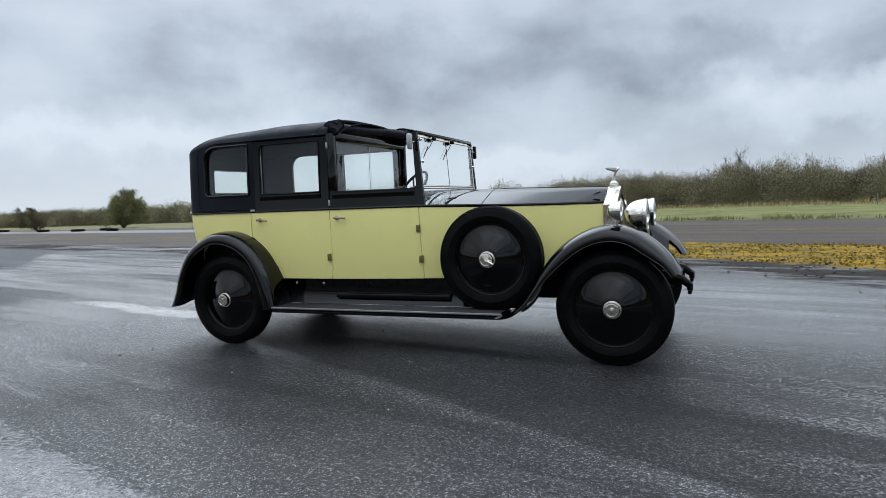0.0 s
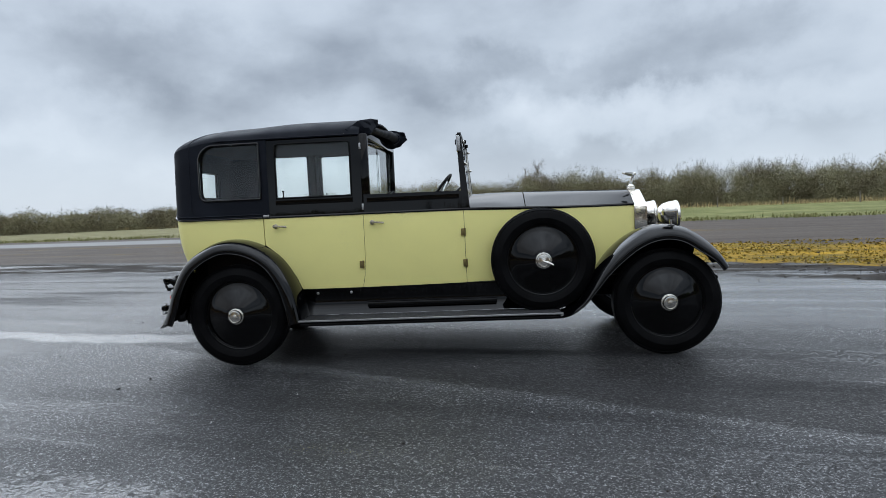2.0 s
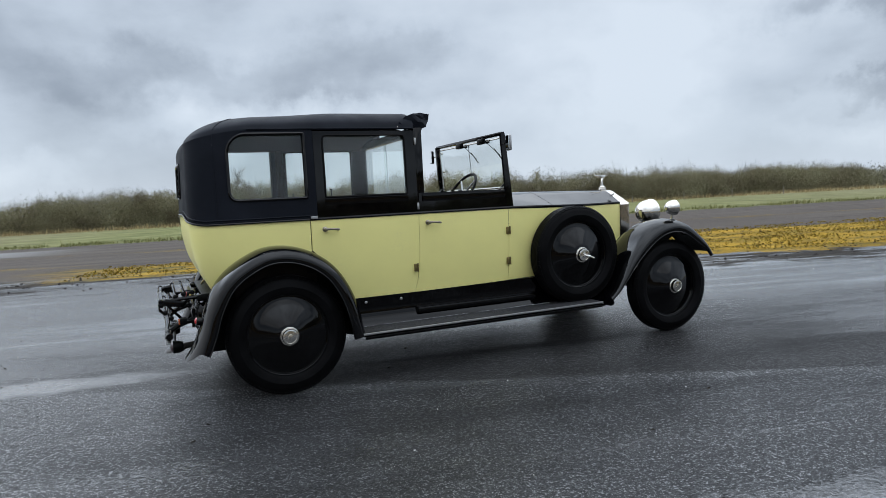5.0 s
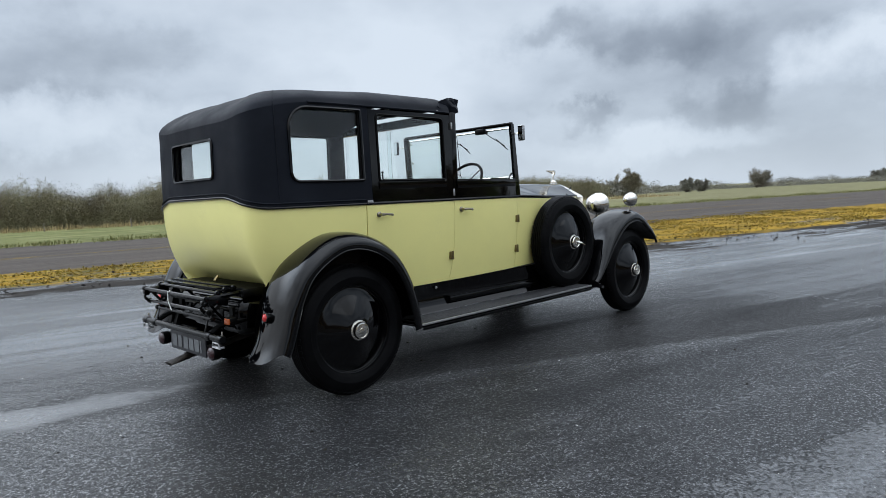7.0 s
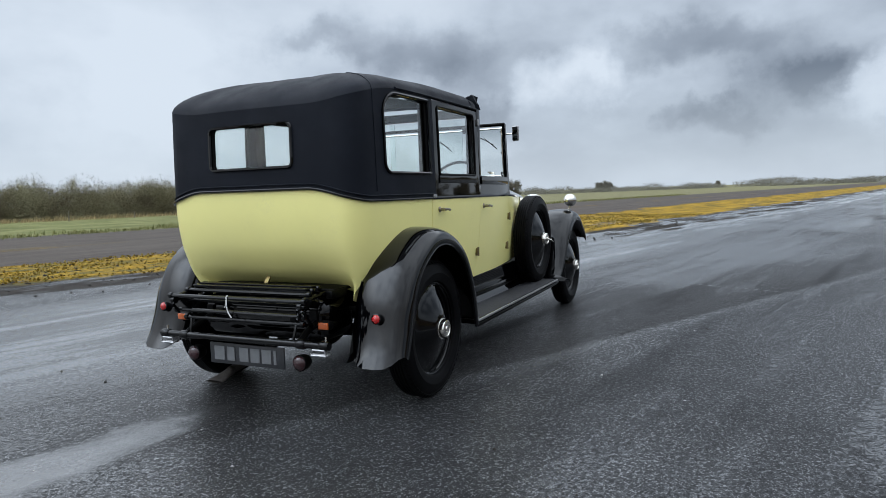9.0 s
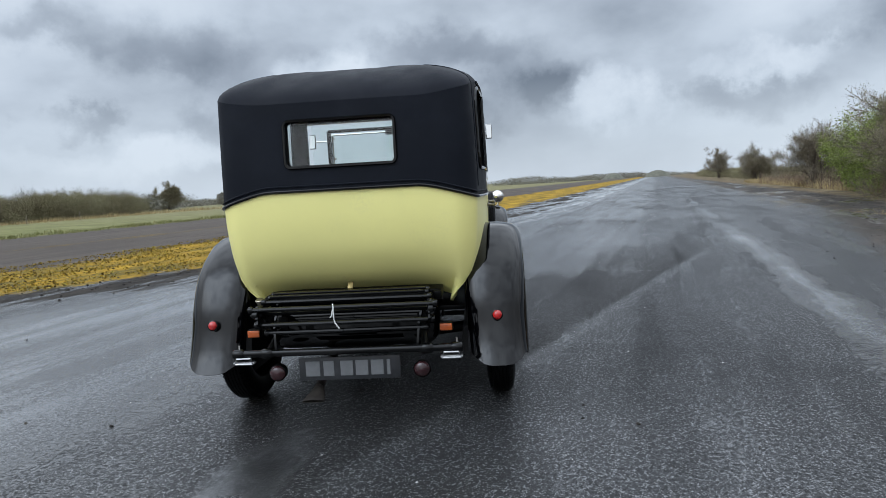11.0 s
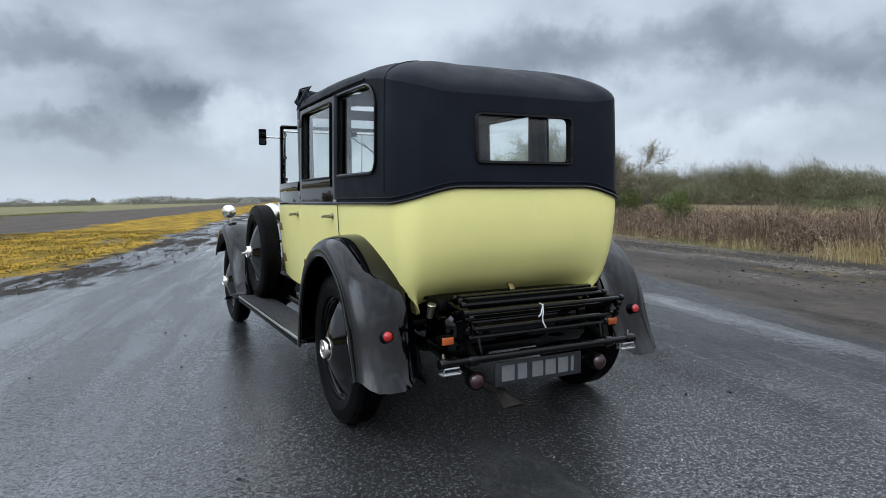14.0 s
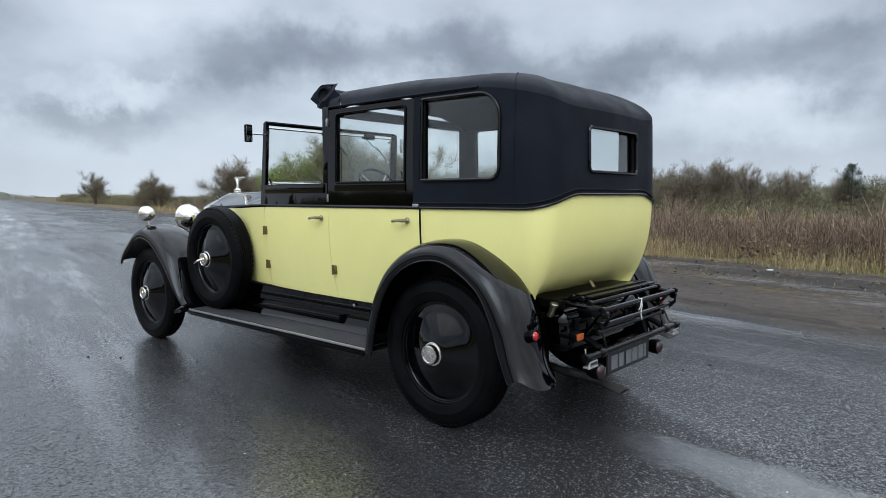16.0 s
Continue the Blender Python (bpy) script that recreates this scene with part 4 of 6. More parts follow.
# inner valances between wing, body and chassis
for s in BOTH:
    bm = bmesh.new()
    rows = []
    for x in np.linspace(1.02, 2.16, 24):
        zt = float(np.interp(x, [p[0] for p in FRONT_CROWN], [p[1] for p in FRONT_CROWN])) - 0.04
        yi = 0.575 + 0.10 * (1 - smooth01((x - 0.93) / 0.45))
        yb = 0.36 if x > 1.7 else 0.36 + 0.2 * (1.7 - x) / 0.7
        zb = min(0.60, zt - 0.03)
        rows.append([(x, s * (yi + (yb - yi) * q), zt + (zb - zt) * q**1.5) for q in np.linspace(0, 1, 7)])
    grid(bm, rows)
    bmesh.ops.recalc_face_normals(bm, faces=bm.faces)
    bmesh.ops.solidify(bm, geom=bm.faces[:], thickness=0.004)
    part("inner_valance", bm, M_BLACK, car)
    bm = bmesh.new()
    rows = []
    for x in np.linspace(-2.42, -1.26, 24):
        zt = float(np.interp(x, [p[0] for p in REAR_CROWN_R], [p[1] for p in REAR_CROWN_R])) - 0.05
        rows.append([(x, s * y, z) for y, z in ((0.655, zt + 0.03), (0.65, zt - 0.12), (0.62, min(0.50, zt - 0.15)), (0.60, 0.30))])
    grid(bm, rows)
    part("wheel_arch", bm, M_CHASSIS, car)


# -- wheels --
def wheel(x, y, z, s, name, label):
    ax = (0, s, 0)
    at = (x, s * y, z)
    bm = bmesh.new()
    lathe(bm, [(0.300, -0.02), (0.302, 0.034), (0.296, 0.042), (0.288, 0.042), (0.284, 0.036), (0.274, 0.036), (0.22, 0.060), (0.16, 0.084), (0.10, 0.106), (0.066, 0.117), (0.0, 0.118)], at, ax, 64)
    w = part(name, bm, M_BLACK, car, label)
    bm = bmesh.new()
    R = TYRE_R
    prof = [(0.296, -0.055), (0.302, -0.07), (0.325, -0.082), (0.360, -0.085), (0.395, -0.079), (0.418, -0.067), (0.427, -0.056)]
    for c in (-0.042, -0.021, 0.0, 0.021, 0.042):
        prof += [(R, c - 0.0075), (R, c + 0.0075), (R - 0.007, c + 0.009), (R - 0.007, c + 0.0115)] if c < 0.04 else [(R, c - 0.0075), (R, c + 0.0075)]
    prof += [(0.427, 0.056), (0.418, 0.067), (0.395, 0.079), (0.360, 0.085), (0.357, 0.0865), (0.353, 0.085), (0.325, 0.082), (0.302, 0.07), (0.296, 0.055), (0.290, 0.0)]
    lathe(bm, prof, at, ax, 72, closed=True)
    part("tyre", bm, M_TYRE, w, "black rubber tyre with ribbed tread", sharp=30)
    # shoulder blocks
    bm = bmesh.new()
    for k in range(68):
        for c in BOTH:
            a = 2 * math.pi * (k + (0.5 if c > 0 else 0)) / 68
            m = Matrix.Translation(at) @ Matrix.Rotation(a, 4, "Y") @ Matrix.Translation((0.4275, c * 0.060, 0)) @ Matrix.Rotation(radians(c * 38), 4, "Z")
            box(bm, (-0.002, 0, 0), (0.006, 0.022, 0.026), 0, m)
    tagged(part("tread_edge", bm, M_TYRE, w), kind="stuff")
    bm = bmesh.new()
    lathe(bm, [(0.072, 0.100), (0.074, 0.112), (0.066, 0.118), (0.060, 0.118), (0.058, 0.142), (0.055, 0.149), (0.046, 0.151), (0.044, 0.147), (0.020, 0.149), (0.018, 0.155), (0.0, 0.157)], at, ax, 36)
    part("hub_cap", bm, M_NICKEL, w, "nickel hub cap")
    bm = bmesh.new()
    lathe(bm, [(0.292, 0.040), (0.299, 0.042), (0.303, 0.049), (0.299, 0.055), (0.292, 0.052)], at, ax, 64, closed=True)
    part("rim", bm, M_BLACK, w)
    return w


for s in BOTH:
    wheel(AXLE, TRACK + 0.03, 0.408, s, "front_wheel", "black disc wheel with nickel hub and wet tyre")
    wheel(-AXLE, TRACK + 0.03, 0.408, s, "rear_wheel", "black disc wheel with nickel hub and wet tyre")
    sw = wheel(0.822, 0.755, 0.783, s, "spare_wheel", "black disc spare wheel strapped beside the scuttle")
    bm = bmesh.new()
    a = Vector((0.822, s * 0.905, 0.783))
    tube(bm, [a, a + Vector((0.03, s * 0.03, -0.012)), a + Vector((0.075, s * 0.034, -0.034))], [0.012, 0.010, 0.007], 8)
    part("clamp_lever", bm, M_NICKEL, sw, "nickel clamp lever")

# -- running boards and valances --
for s in BOTH:
    bm = bmesh.new()
    box(bm, (-0.16, s * 0.835, 0.342), (2.23, 0.255, 0.030), 0.006)
    rb = part("running_board", bm, M_BLACK, car, "ribbed rubber running board edged in aluminium")
    for k in range(15):
        bm = bmesh.new()
        box(bm, (-0.16, s * (0.722 + 0.0158 * k), 0.3585), (2.21, 0.0115, 0.004), 0.002, seg=1)
        part("rib", bm, M_MAT, rb)
    for y, h in ((0.963, 0.016), (0.706, 0.016)):
        bm = bmesh.new()
        box(bm, (-0.16, s * y, 0.350), (2.24, 0.012, h), 0.003)
        part("edge_strip", bm, M_ALU, rb, "dull aluminium edging")
    bm = bmesh.new()
    box(bm, (-0.16, s * 0.985 - s * 0.022, 0.318), (2.20, 0.014, 0.022), 0.004)
    part("edge_strip", bm, M_CHASSIS, rb)
    # apron between body and running board
    bm = bmesh.new()
    prof = [(0.700, 0.600), (0.690, 0.595), (0.675, 0.52), (0.668, 0.455), (0.690, 0.40), (0.715, 0.362)]
    grid(bm, [[(x, s * y, z) for y, z in prof] for x in np.linspace(-1.30, 1.1, 12)])
    part("apron", bm, M_BLACK, car, "glossy black apron")
    for x0, x1 in ((-0.72, 0.42),):
        bm = bmesh.new()
        box(bm, ((x0 + x1) / 2, s * 0.690, 0.440), (x1 - x0, 0.045, 0.05), 0.012)
        tb = part("tool_locker", bm, M_BLACK, car, "long black tool locker")
        bm = bmesh.new()
        box(bm, ((x0 + x1) / 2, s * 0.695, 0.467), (x1 - x0 + 0.02, 0.05, 0.006), 0.002)
        part("lid", bm, M_BLACK, tb)
    for x in (-1.16, -0.86):
        bm = bmesh.new()
        lathe(bm, [(0, 0), (0.012, 0.002), (0.012, 0.006), (0, 0.01)], (x, s * 0.692, 0.552), (0, s, 0), 12)
        part("bolt", bm, M_ALU, car)
    for x in (-1.0, -0.1, 0.8):
        bm = bmesh.new()
        box(bm, (x, s * 0.62, 0.315), (0.05, 0.62, 0.03), 0.006)
        part("board_bracket", bm, M_CHASSIS, car)

# -- scuttle, bonnet, radiator --
def hood_z(x, u):
    """Height of the bonnet's or scuttle's top at a share u of its half width."""
    ze = 1.252 - 0.034 * smooth01(x / 1.4)
    zt = float(np.interp(x, [0.19, 0.45, 0.70, 1.69], [1.372, 1.378, 1.372, 1.345]))
    flat = min(1.0, (1 - u) / 0.62)
    flat = flat - 0.05 * math.exp(-((1 - u - 0.62) / 0.08) ** 2) + 0.04 * max(0, 1 - u / 0.38) * 0
    knee = 0.88 * flat + 0.12 * (1 - u * u)
    arch = (1 - u**2.6)
    b = smooth01((x - 0.19) / 0.52)
    return ze + (zt - ze) * (knee * b + arch * (1 - b))


def top_panel(x0, x1, name, n):
    bm = bmesh.new()
    rows = [[(x, u * hw(x), hood_z(x, abs(u))) for u in np.linspace(-1, 1, 41)] for x in np.linspace(x0, x1, n)]
    grid(bm, rows)
    bmesh.ops.recalc_face_normals(bm, faces=bm.faces)
    bmesh.ops.solidify(bm, geom=bm.faces[:], thickness=0.006)
    return part(name, bm, M_FENDER, car, "dusty black top panel", sharp=50)


top_panel(0.19, 0.696, "scuttle", 14)
bonnet = top_panel(0.704, 1.690, "bonnet", 18)
bm = bmesh.new()
tube(bm, [(x, 0, hood_z(x, 0) + 0.003) for x in np.linspace(0.71, 1.69, 10)], 0.006, 6)
part("centre_hinge", bm, M_BLACK, bonnet)
for s in BOTH:
    bm = bmesh.new()
    tube(bm, [(x, s * (hw(x) + 0.001), hood_z(x, 1.0) + 0.0) for x in np.linspace(0.71, 1.69, 10)], 0.006, 6)
    part("side_hinge", bm, M_BLACK, bonnet)
    bm = bmesh.new()
    tube(bm, [(1.60, s * 0.30, 1.285), (1.655, s * 0.285, 1.305)], [0.006, 0.010], 8)
    part("bonnet_catch", bm, M_BLACK, bonnet)

bm = bmesh.new()
gable = [(0.340, 0.58), (0.345, 1.195), (0.335, 1.212), (0.12, 1.318), (0.055, 1.348)]
out = [(y, z) for y, z in gable] + [(-y, z) for y, z in gable[::-1]]
inn = [(0.30, 0.62), (0.30, 1.165), (0.285, 1.178), (0.0, 1.29)]
inn = inn + [(-y, z) for y, z in inn[-2::-1]]
sheet(bm, out, [inn], 0.2, lambda y, z: (1.80, y, z), 0.0)
v = [[(x, y, z) for y, z in out] for x in (1.688, 1.80)]
grid(bm, v, close_u=True)
v = [[(x, y, z) for y, z in inn] for x in (1.80, 1.765)]
grid(bm, v, close_u=True)
bmesh.ops.remove_doubles(bm, verts=bm.verts, dist=0.0008)
radiator = part("radiator_shell", bm, M_NICKEL, car, "polished nickel gabled radiator shell", sharp=25)
bm = bmesh.new()
box(bm, (1.72, 0, 0.90), (0.06, 0.62, 0.62), 0.0)
part("core", bm, M_CHASSIS, radiator)
for i in range(16):
    bm = bmesh.new()
    y = -0.276 + 0.0368 * i
    box(bm, (1.775, y, 0.62 + 0.5 * (0.55 + 0.11 * (1 - abs(y) / 0.30))), (0.026, 0.007, 0.55 + 0.11 * (1 - abs(y) / 0.30)), 0, Matrix.Rotation(radians(18), 4, "Z"))
    part("shutter", bm, M_NICKEL, radiator)
# filler cap and winged mascot, one plain form
bm = bmesh.new()
lathe(bm, [(0.038, 0), (0.040, 0.006), (0.036, 0.022), (0.040, 0.026), (0.040, 0.036), (0.022, 0.044), (0.017, 0.052), (0, 0.054)], (1.735, 0, 1.345), (0, 0, 1), 24)
part("filler_cap", bm, M_NICKEL, radiator, "nickel filler cap")
bm = bmesh.new()
tube(bm, [(1.735, 0, 1.395), (1.733, 0, 1.43), (1.740, 0, 1.46), (1.757, 0, 1.487), (1.772, 0, 1.502), (1.782, 0, 1.505)], [0.016, 0.011, 0.013, 0.013, 0.010, 0.005], 10)
for s in BOTH:
    rows = []
    for q in np.linspace(0, 1, 7):
        x = 1.762 - 0.095 * q
        y = s * (0.008 + 0.035 * q)
        z = 1.487 + 0.022 * q
        h = 0.018 * (1 - q) ** 0.6 + 0.004
        rows.append([(x, y, z + h), (x - 0.004, y + s * 0.004, z), (x, y, z - h), (x + 0.004, y - s * 0.004, z)])
    vs = grid(bm, rows, close_u=True)
    bm.faces.new(vs[0]); bm.faces.new(vs[-1])
part("mascot", bm, M_NICKEL, radiator, "nickel winged mascot")


# -- lamps --
def lamp(x, y, z, r, name, label, stalk):
    bm = bmesh.new()
    lathe(bm, [(0, -1.02 * r), (0.30 * r, -0.97 * r), (0.60 * r, -0.80 * r), (0.84 * r, -0.50 * r), (0.97 * r, -0.10 * r), (1.0 * r, 0.25 * r), (1.04 * r, 0.28 * r), (1.05 * r, 0.45 * r), (0.98 * r, 0.50 * r), (0.94 * r, 0.46 * r)], (x, y, z), (1, 0, 0), 40)
    ob = part(name, bm, M_NICKEL, car, label)
    bm = bmesh.new()
    lathe(bm, [(0.95 * r, 0.45 * r), (0.7 * r, 0.54 * r), (0.35 * r, 0.60 * r), (0, 0.62 * r)], (x, y, z), (1, 0, 0), 32)
    part("lens", bm, M_GLASS, ob)
    bm = bmesh.new()
    lathe(bm, [(0.93 * r, 0.42 * r), (0.8 * r, 0.1 * r), (0.5 * r, -0.25 * r), (0, -0.4 * r)], (x, y, z), (1, 0, 0), 32)
    part("reflector", bm, M_MIRROR, ob)
    bm = bmesh.new()
    tube(bm, stalk, [0.016, 0.010, 0.012][: len(stalk)], 10)
    part("stalk", bm, M_NICKEL, ob)
    return ob


for s in BOTH:
    lamp(1.985, s * 0.400, 1.104, 0.124, "headlamp", "large polished nickel headlamp", [(1.99, s * 0.395, 0.80), (1.985, s * 0.395, 0.94), (1.985, s * 0.395, 1.0)])
    sl = lamp(1.862, s * 0.882, 1.150, 0.070, "side_lamp", "small round nickel lamp on the fender crown", [(1.862, s * 0.872, 1.030), (1.862, s * 0.88, 1.060), (1.862, s * 0.882, 1.086)])
    bm = bmesh.new()
    lathe(bm, [(0.034, 0), (0.030, 0.01), (0.014, 0.016), (0, 0.018)], (1.862, s * 0.872, 1.030), (0, 0, 1), 16)
    part("foot", bm, M_BLACK, sl)

# -- windscreen --
SC0, SC1 = (0.196, 1.245), (0.150, 1.885)  # foot and head of the screen, (x, z)


def scr(y, q, dx=0.0):
    """A point of the screen's plane at a share q of its height."""
    return (SC0[0] + (SC1[0] - SC0[0]) * q + dx, y, SC0[1] + (SC1[1] - SC0[1]) * q)


bm = bmesh.new()
box(bm, scr(0, 1.0), (0.034, 1.42, 0.030), 0.006)
screen = part("windscreen", bm, M_BLACK, car, "upright two-piece windscreen in a black frame")
for s in BOTH:
    bm = bmesh.new()
    rows = []
    for q in np.linspace(0, 1, 8):
        x, y, z = scr(s * (0.712 - 0.006 * q), q)
        w = 0.040 - 0.014 * q
        rows.append([(x - w, y - s * 0.014, z), (x + w * 0.6, y - s * 0.020, z), (x + w * 0.6, y + s * 0.010, z), (x - w, y + s * 0.014, z)])
    vs = grid(bm, rows, close_u=True)
    bm.faces.new(vs[0]); bm.faces.new(vs[-1])
    part("screen_post", bm, M_BLACK, screen)
for q, r in ((0.242, 0.011), (0.270, 0.009), (0.035, 0.009), (0.945, 0.008)):
    bm = bmesh.new()
    tube(bm, [scr(-0.69, q), scr(0.69, q)], r, 8)
    part("glazing_bar", bm, M_NICKEL, screen)
for s in BOTH:
    bm = bmesh.new()
    tube(bm, [scr(s * 0.68, 0.04, 0.006), scr(s * 0.674, 0.95, 0.006)], 0.0075, 8)
    part("side_channel", bm, M_NICKEL, screen)
for q0, q1 in ((0.03, 0.243), (0.262, 0.95)):
    bm = bmesh.new()
    rows = [[scr(y, q, d) for y in (-0.675, 0.675)] for q, d in ((q0, 0), (q1, 0), (q1, 0.005), (q0, 0.005))]
    grid(bm, rows, close_v=True)
    part("screen_pane", bm, M_GLASS, screen)
bm = bmesh.new()
tube(bm, [scr(-0.02, 0.27, 0.004), scr(-0.02, 0.95, 0.004)], 0.004, 6)
part("glazing_bar", bm, M_CHASSIS, screen)
for y0 in (-0.36, 0.10):
    bm = bmesh.new()
    box(bm, scr(y0, 0.94, -0.035), (0.04, 0.11, 0.05), 0.010)
    tube(bm, [scr(y0, 0.93, 0.022), scr(y0 - 0.10, 0.83, 0.026), scr(y0 - 0.23, 0.72, 0.022)], 0.0035, 6)
    tube(bm, [scr(y0 - 0.14, 0.82, 0.020), scr(y0 - 0.26, 0.66, 0.020)], 0.0045, 6)
    box(bm, scr(y0, 0.94, 0.03), (0.03, 0.05, 0.03), 0.006)
    part("wiper", bm, M_CHASSIS, screen, "black screen wiper with its motor")
for s in BOTH:
    bm = bmesh.new()
    c = Vector(scr(0.865 if s > 0 else -0.815, 0.86, -0.01))
    box(bm, c, (0.028, 0.062, 0.135), 0.010)
    mir = part("wing_mirror", bm, M_CHASSIS if s > 0 else M_ALU, screen, "rectangular mirror on a rod beside the screen")
    bm = bmesh.new()
    box(bm, c + Vector((-0.0155, 0, 0)), (0.004, 0.050, 0.120), 0.0)
    part("mirror_glass", bm, M_MIRROR, mir)
    bm = bmesh.new()
    tube(bm, [scr(s * 0.68, 0.86), c + Vector((0.004, 0, 0))], 0.007, 8)
    part("mirror_rod", bm, M_NICKEL, mir)
    # brace of the screen and clamp knobs
    bm = bmesh.new()
    tube(bm, [scr(s * 0.665, 0.32, -0.01), (0.06, s * 0.69, 1.36)], 0.009, 8)
    part("screen_brace", bm, M_BLACK, screen)
    for q in (0.90, 0.60):
        bm = bmesh.new()
        lathe(bm, [(0.012, 0), (0.014, 0.012), (0.008, 0.02), (0, 0.024)], scr(s * 0.665, q, 0.018), (1, 0, 0.1), 10)
        part("clamp_knob", bm, M_NICKEL, screen)

# -- rolled front roof --
bm = bmesh.new()
n = 30
rows = []
for i in range(n + 1):
    y = -0.738 + 1.476 * i / n
    e = abs(y) / 0.738
    lt = smooth01((y + 0.2) / 0.8)  # fuller towards the left end
    r = 0.036 + 0.010 * lt + (0.012 + 0.016 * lt) * smooth01((e - 0.82) / 0.18) + 0.0022 * math.sin(i * 1.9)
    cx, cz = -0.648 + 0.040 * lt - 0.015 * (1 - e * e), 1.988 + 0.026 * lt + 0.022 * (1 - e * e)
    rows.append([(cx + r * 1.1 * math.cos(a), y, cz + r * math.sin(a)) for a in (2 * math.pi * k / 18 for k in range(18))])
vs = grid(bm, rows, close_u=True)
for v in (vs[0], vs[-1]):
    inner = [bm.verts.new(p.co.lerp(sum((q.co for q in v), Vector()) / len(v), 0.25)) for p in v]
    deep = [bm.verts.new(p.co + Vector((0, -0.10 if p.co.y > 0 else 0.10, 0))) for p in inner]
    for a in range(18):
        b = (a + 1) % 18
        bm.faces.new((v[a], v[b], inner[b], inner[a]))
        bm.faces.new((inner[a], inner[b], deep[b], deep[a]))
    bm.faces.new(deep)
roll = part("rolled_awning", bm, M_ROOF, car, "rolled-up leathercloth front roof")
bm = bmesh.new()
rows = [[(-0.74 + 0.13 * q, y * 0.98, 1.90 + 0.155 * (1 - abs(y / 0.75) ** 2.6) + 0.02 * q) for y in np.linspace(-0.74, 0.74, 30)] for q in np.linspace(0, 1, 5)]
grid(bm, rows)
bmesh.ops.recalc_face_normals(bm, faces=bm.faces)
bmesh.ops.solidify(bm, geom=bm.faces[:], thickness=0.012)
part("awning_edge", bm, M_ROOF, roll)
for s in BOTH:
    bm = bmesh.new()
    edge = [(-0.690, 2.090), (-0.585, 2.098), (-0.500, 2.082), (-0.480, 2.005), (-0.55, 1.940)] if s > 0 else [(-0.690, 2.045), (-0.610, 2.058), (-0.552, 2.042), (-0.556, 1.990), (-0.59, 1.935)]
    sheet(bm, [(-0.875, 1.93), (-0.815, 1.972), (-0.745, 2.025)] + edge + [(-0.64, 1.915)], [], 0.04,
          lambda x, z: (x, s * (0.748 + 0.018 * math.sin((x + z) * 34) - 0.35 * max(0, z - 1.97)), z), 0.012)
    part("awning_flap", bm, M_ROOF, roll, "creased leathercloth flap")
    bm = bmesh.new()
    lathe(bm, [(0, 0), (0.007, 0.001), (0.006, 0.005), (0, 0.007)], (-0.835, s * 0.768, 1.932), (0, s, 0), 10)
    part("press_stud", bm, M_NICKEL, roll)
# front rail of the cabin, division posts and glass
bm = bmesh.new()
box(bm, (-0.665, 0, 1.905), (0.06, 1.46, 0.07), 0.012)
part("front_rail", bm, M_BLACK, car)
bm = bmesh.new()
for a in (-0.70, 0.70):
    box(bm, (-0.69, a, 1.62), (0.035, 0.05, 0.55), 0.006)
box(bm, (-0.69, 0, 1.385), (0.05, 1.42, 0.055), 0.008)
division = part("division", bm, M_BLACK, car, "black framed glass division behind the front seat")
for y0, dx in ((-0.64, 0.0), (-0.02, 0.008)):
    bm = bmesh.new()
    box(bm, (-0.688 + dx, y0 + 0.33, 1.63), (0.004, 0.66, 0.46), 0)
    part("division_pane", bm, M_GLASS, division)
bm = bmesh.new()
box(bm, (-0.69, 0, 0.98), (0.04, 1.38, 0.76), 0.006)
part("division_panel", bm, M_DARKTRIM, division)

# -- seats and driving gear --
def bench(x, z, w, hb, name, label, mat, lean):
    bm = bmesh.new()
    box(bm, (x + 0.24, 0, z), (0.50, w, 0.16), 0.05, seg=3)
    ob = part(name, bm, mat, car, label)
    bm = bmesh.new()
    box(bm, (x - 0.02, 0, z + hb / 2), (0.14, w, hb), 0.05, Matrix.Rotation(radians(lean), 4, "Y"), seg=3)
    part("backrest", bm, mat, ob)
    for k in range(7):
        bm = bmesh.new()
        y = -w / 2 + w * (k + 0.5) / 7
        box(bm, (x + 0.045, y, z + hb / 2 + 0.02), (0.05, w / 7.6, hb * 0.8), 0.022, Matrix.Rotation(radians(lean), 4, "Y"))
        part("pleat", bm, mat, ob)
    return ob


bench(-0.53, 0.86, 1.26, 0.50, "front_seat", "black leather front bench seat", M_LEATHER, -8)
bench(-2.10, 0.90, 1.22, 0.50, "rear_seat", "dark cloth rear bench seat", M_DARKTRIM, -10)
bm = bmesh.new()
c, ax = Vector((-0.09, -0.30, 1.385)), Vector((-0.80, 0, 0.60)).normalized()
_, u, w = frame_of(ax)
tube(bm, [c + (u * math.cos(a) + w * math.sin(a)) * 0.215 for a in (2 * math.pi * k / 36 for k in range(36))], 0.013, 8, closed=True)
wheel_s = part("steering_wheel", bm, M_CHASSIS, car, "thin black steering wheel")
for k in range(4):
    a = math.pi * k / 2 + 0.78
    bm = bmesh.new()
    tube(bm, [c - ax * 0.03, c + (u * math.cos(a) + w * math.sin(a)) * 0.21], 0.008, 6)
    part("spoke", bm, M_ALU, wheel_s)
bm = bmesh.new()
tube(bm, [c, c - ax * 0.9], 0.018, 10)
lathe(bm, [(0, 0), (0.035, 0.0), (0.035, 0.02), (0.02, 0.03), (0, 0.032)], c, ax, 16)
part("column", bm, M_CHASSIS, wheel_s)
bm = bmesh.new()
box(bm, (0.24, 0, 1.16), (0.03, 1.30, 0.20), 0.01)
dash = part("dashboard", bm, M_WOOD, car, "polished wooden dashboard")
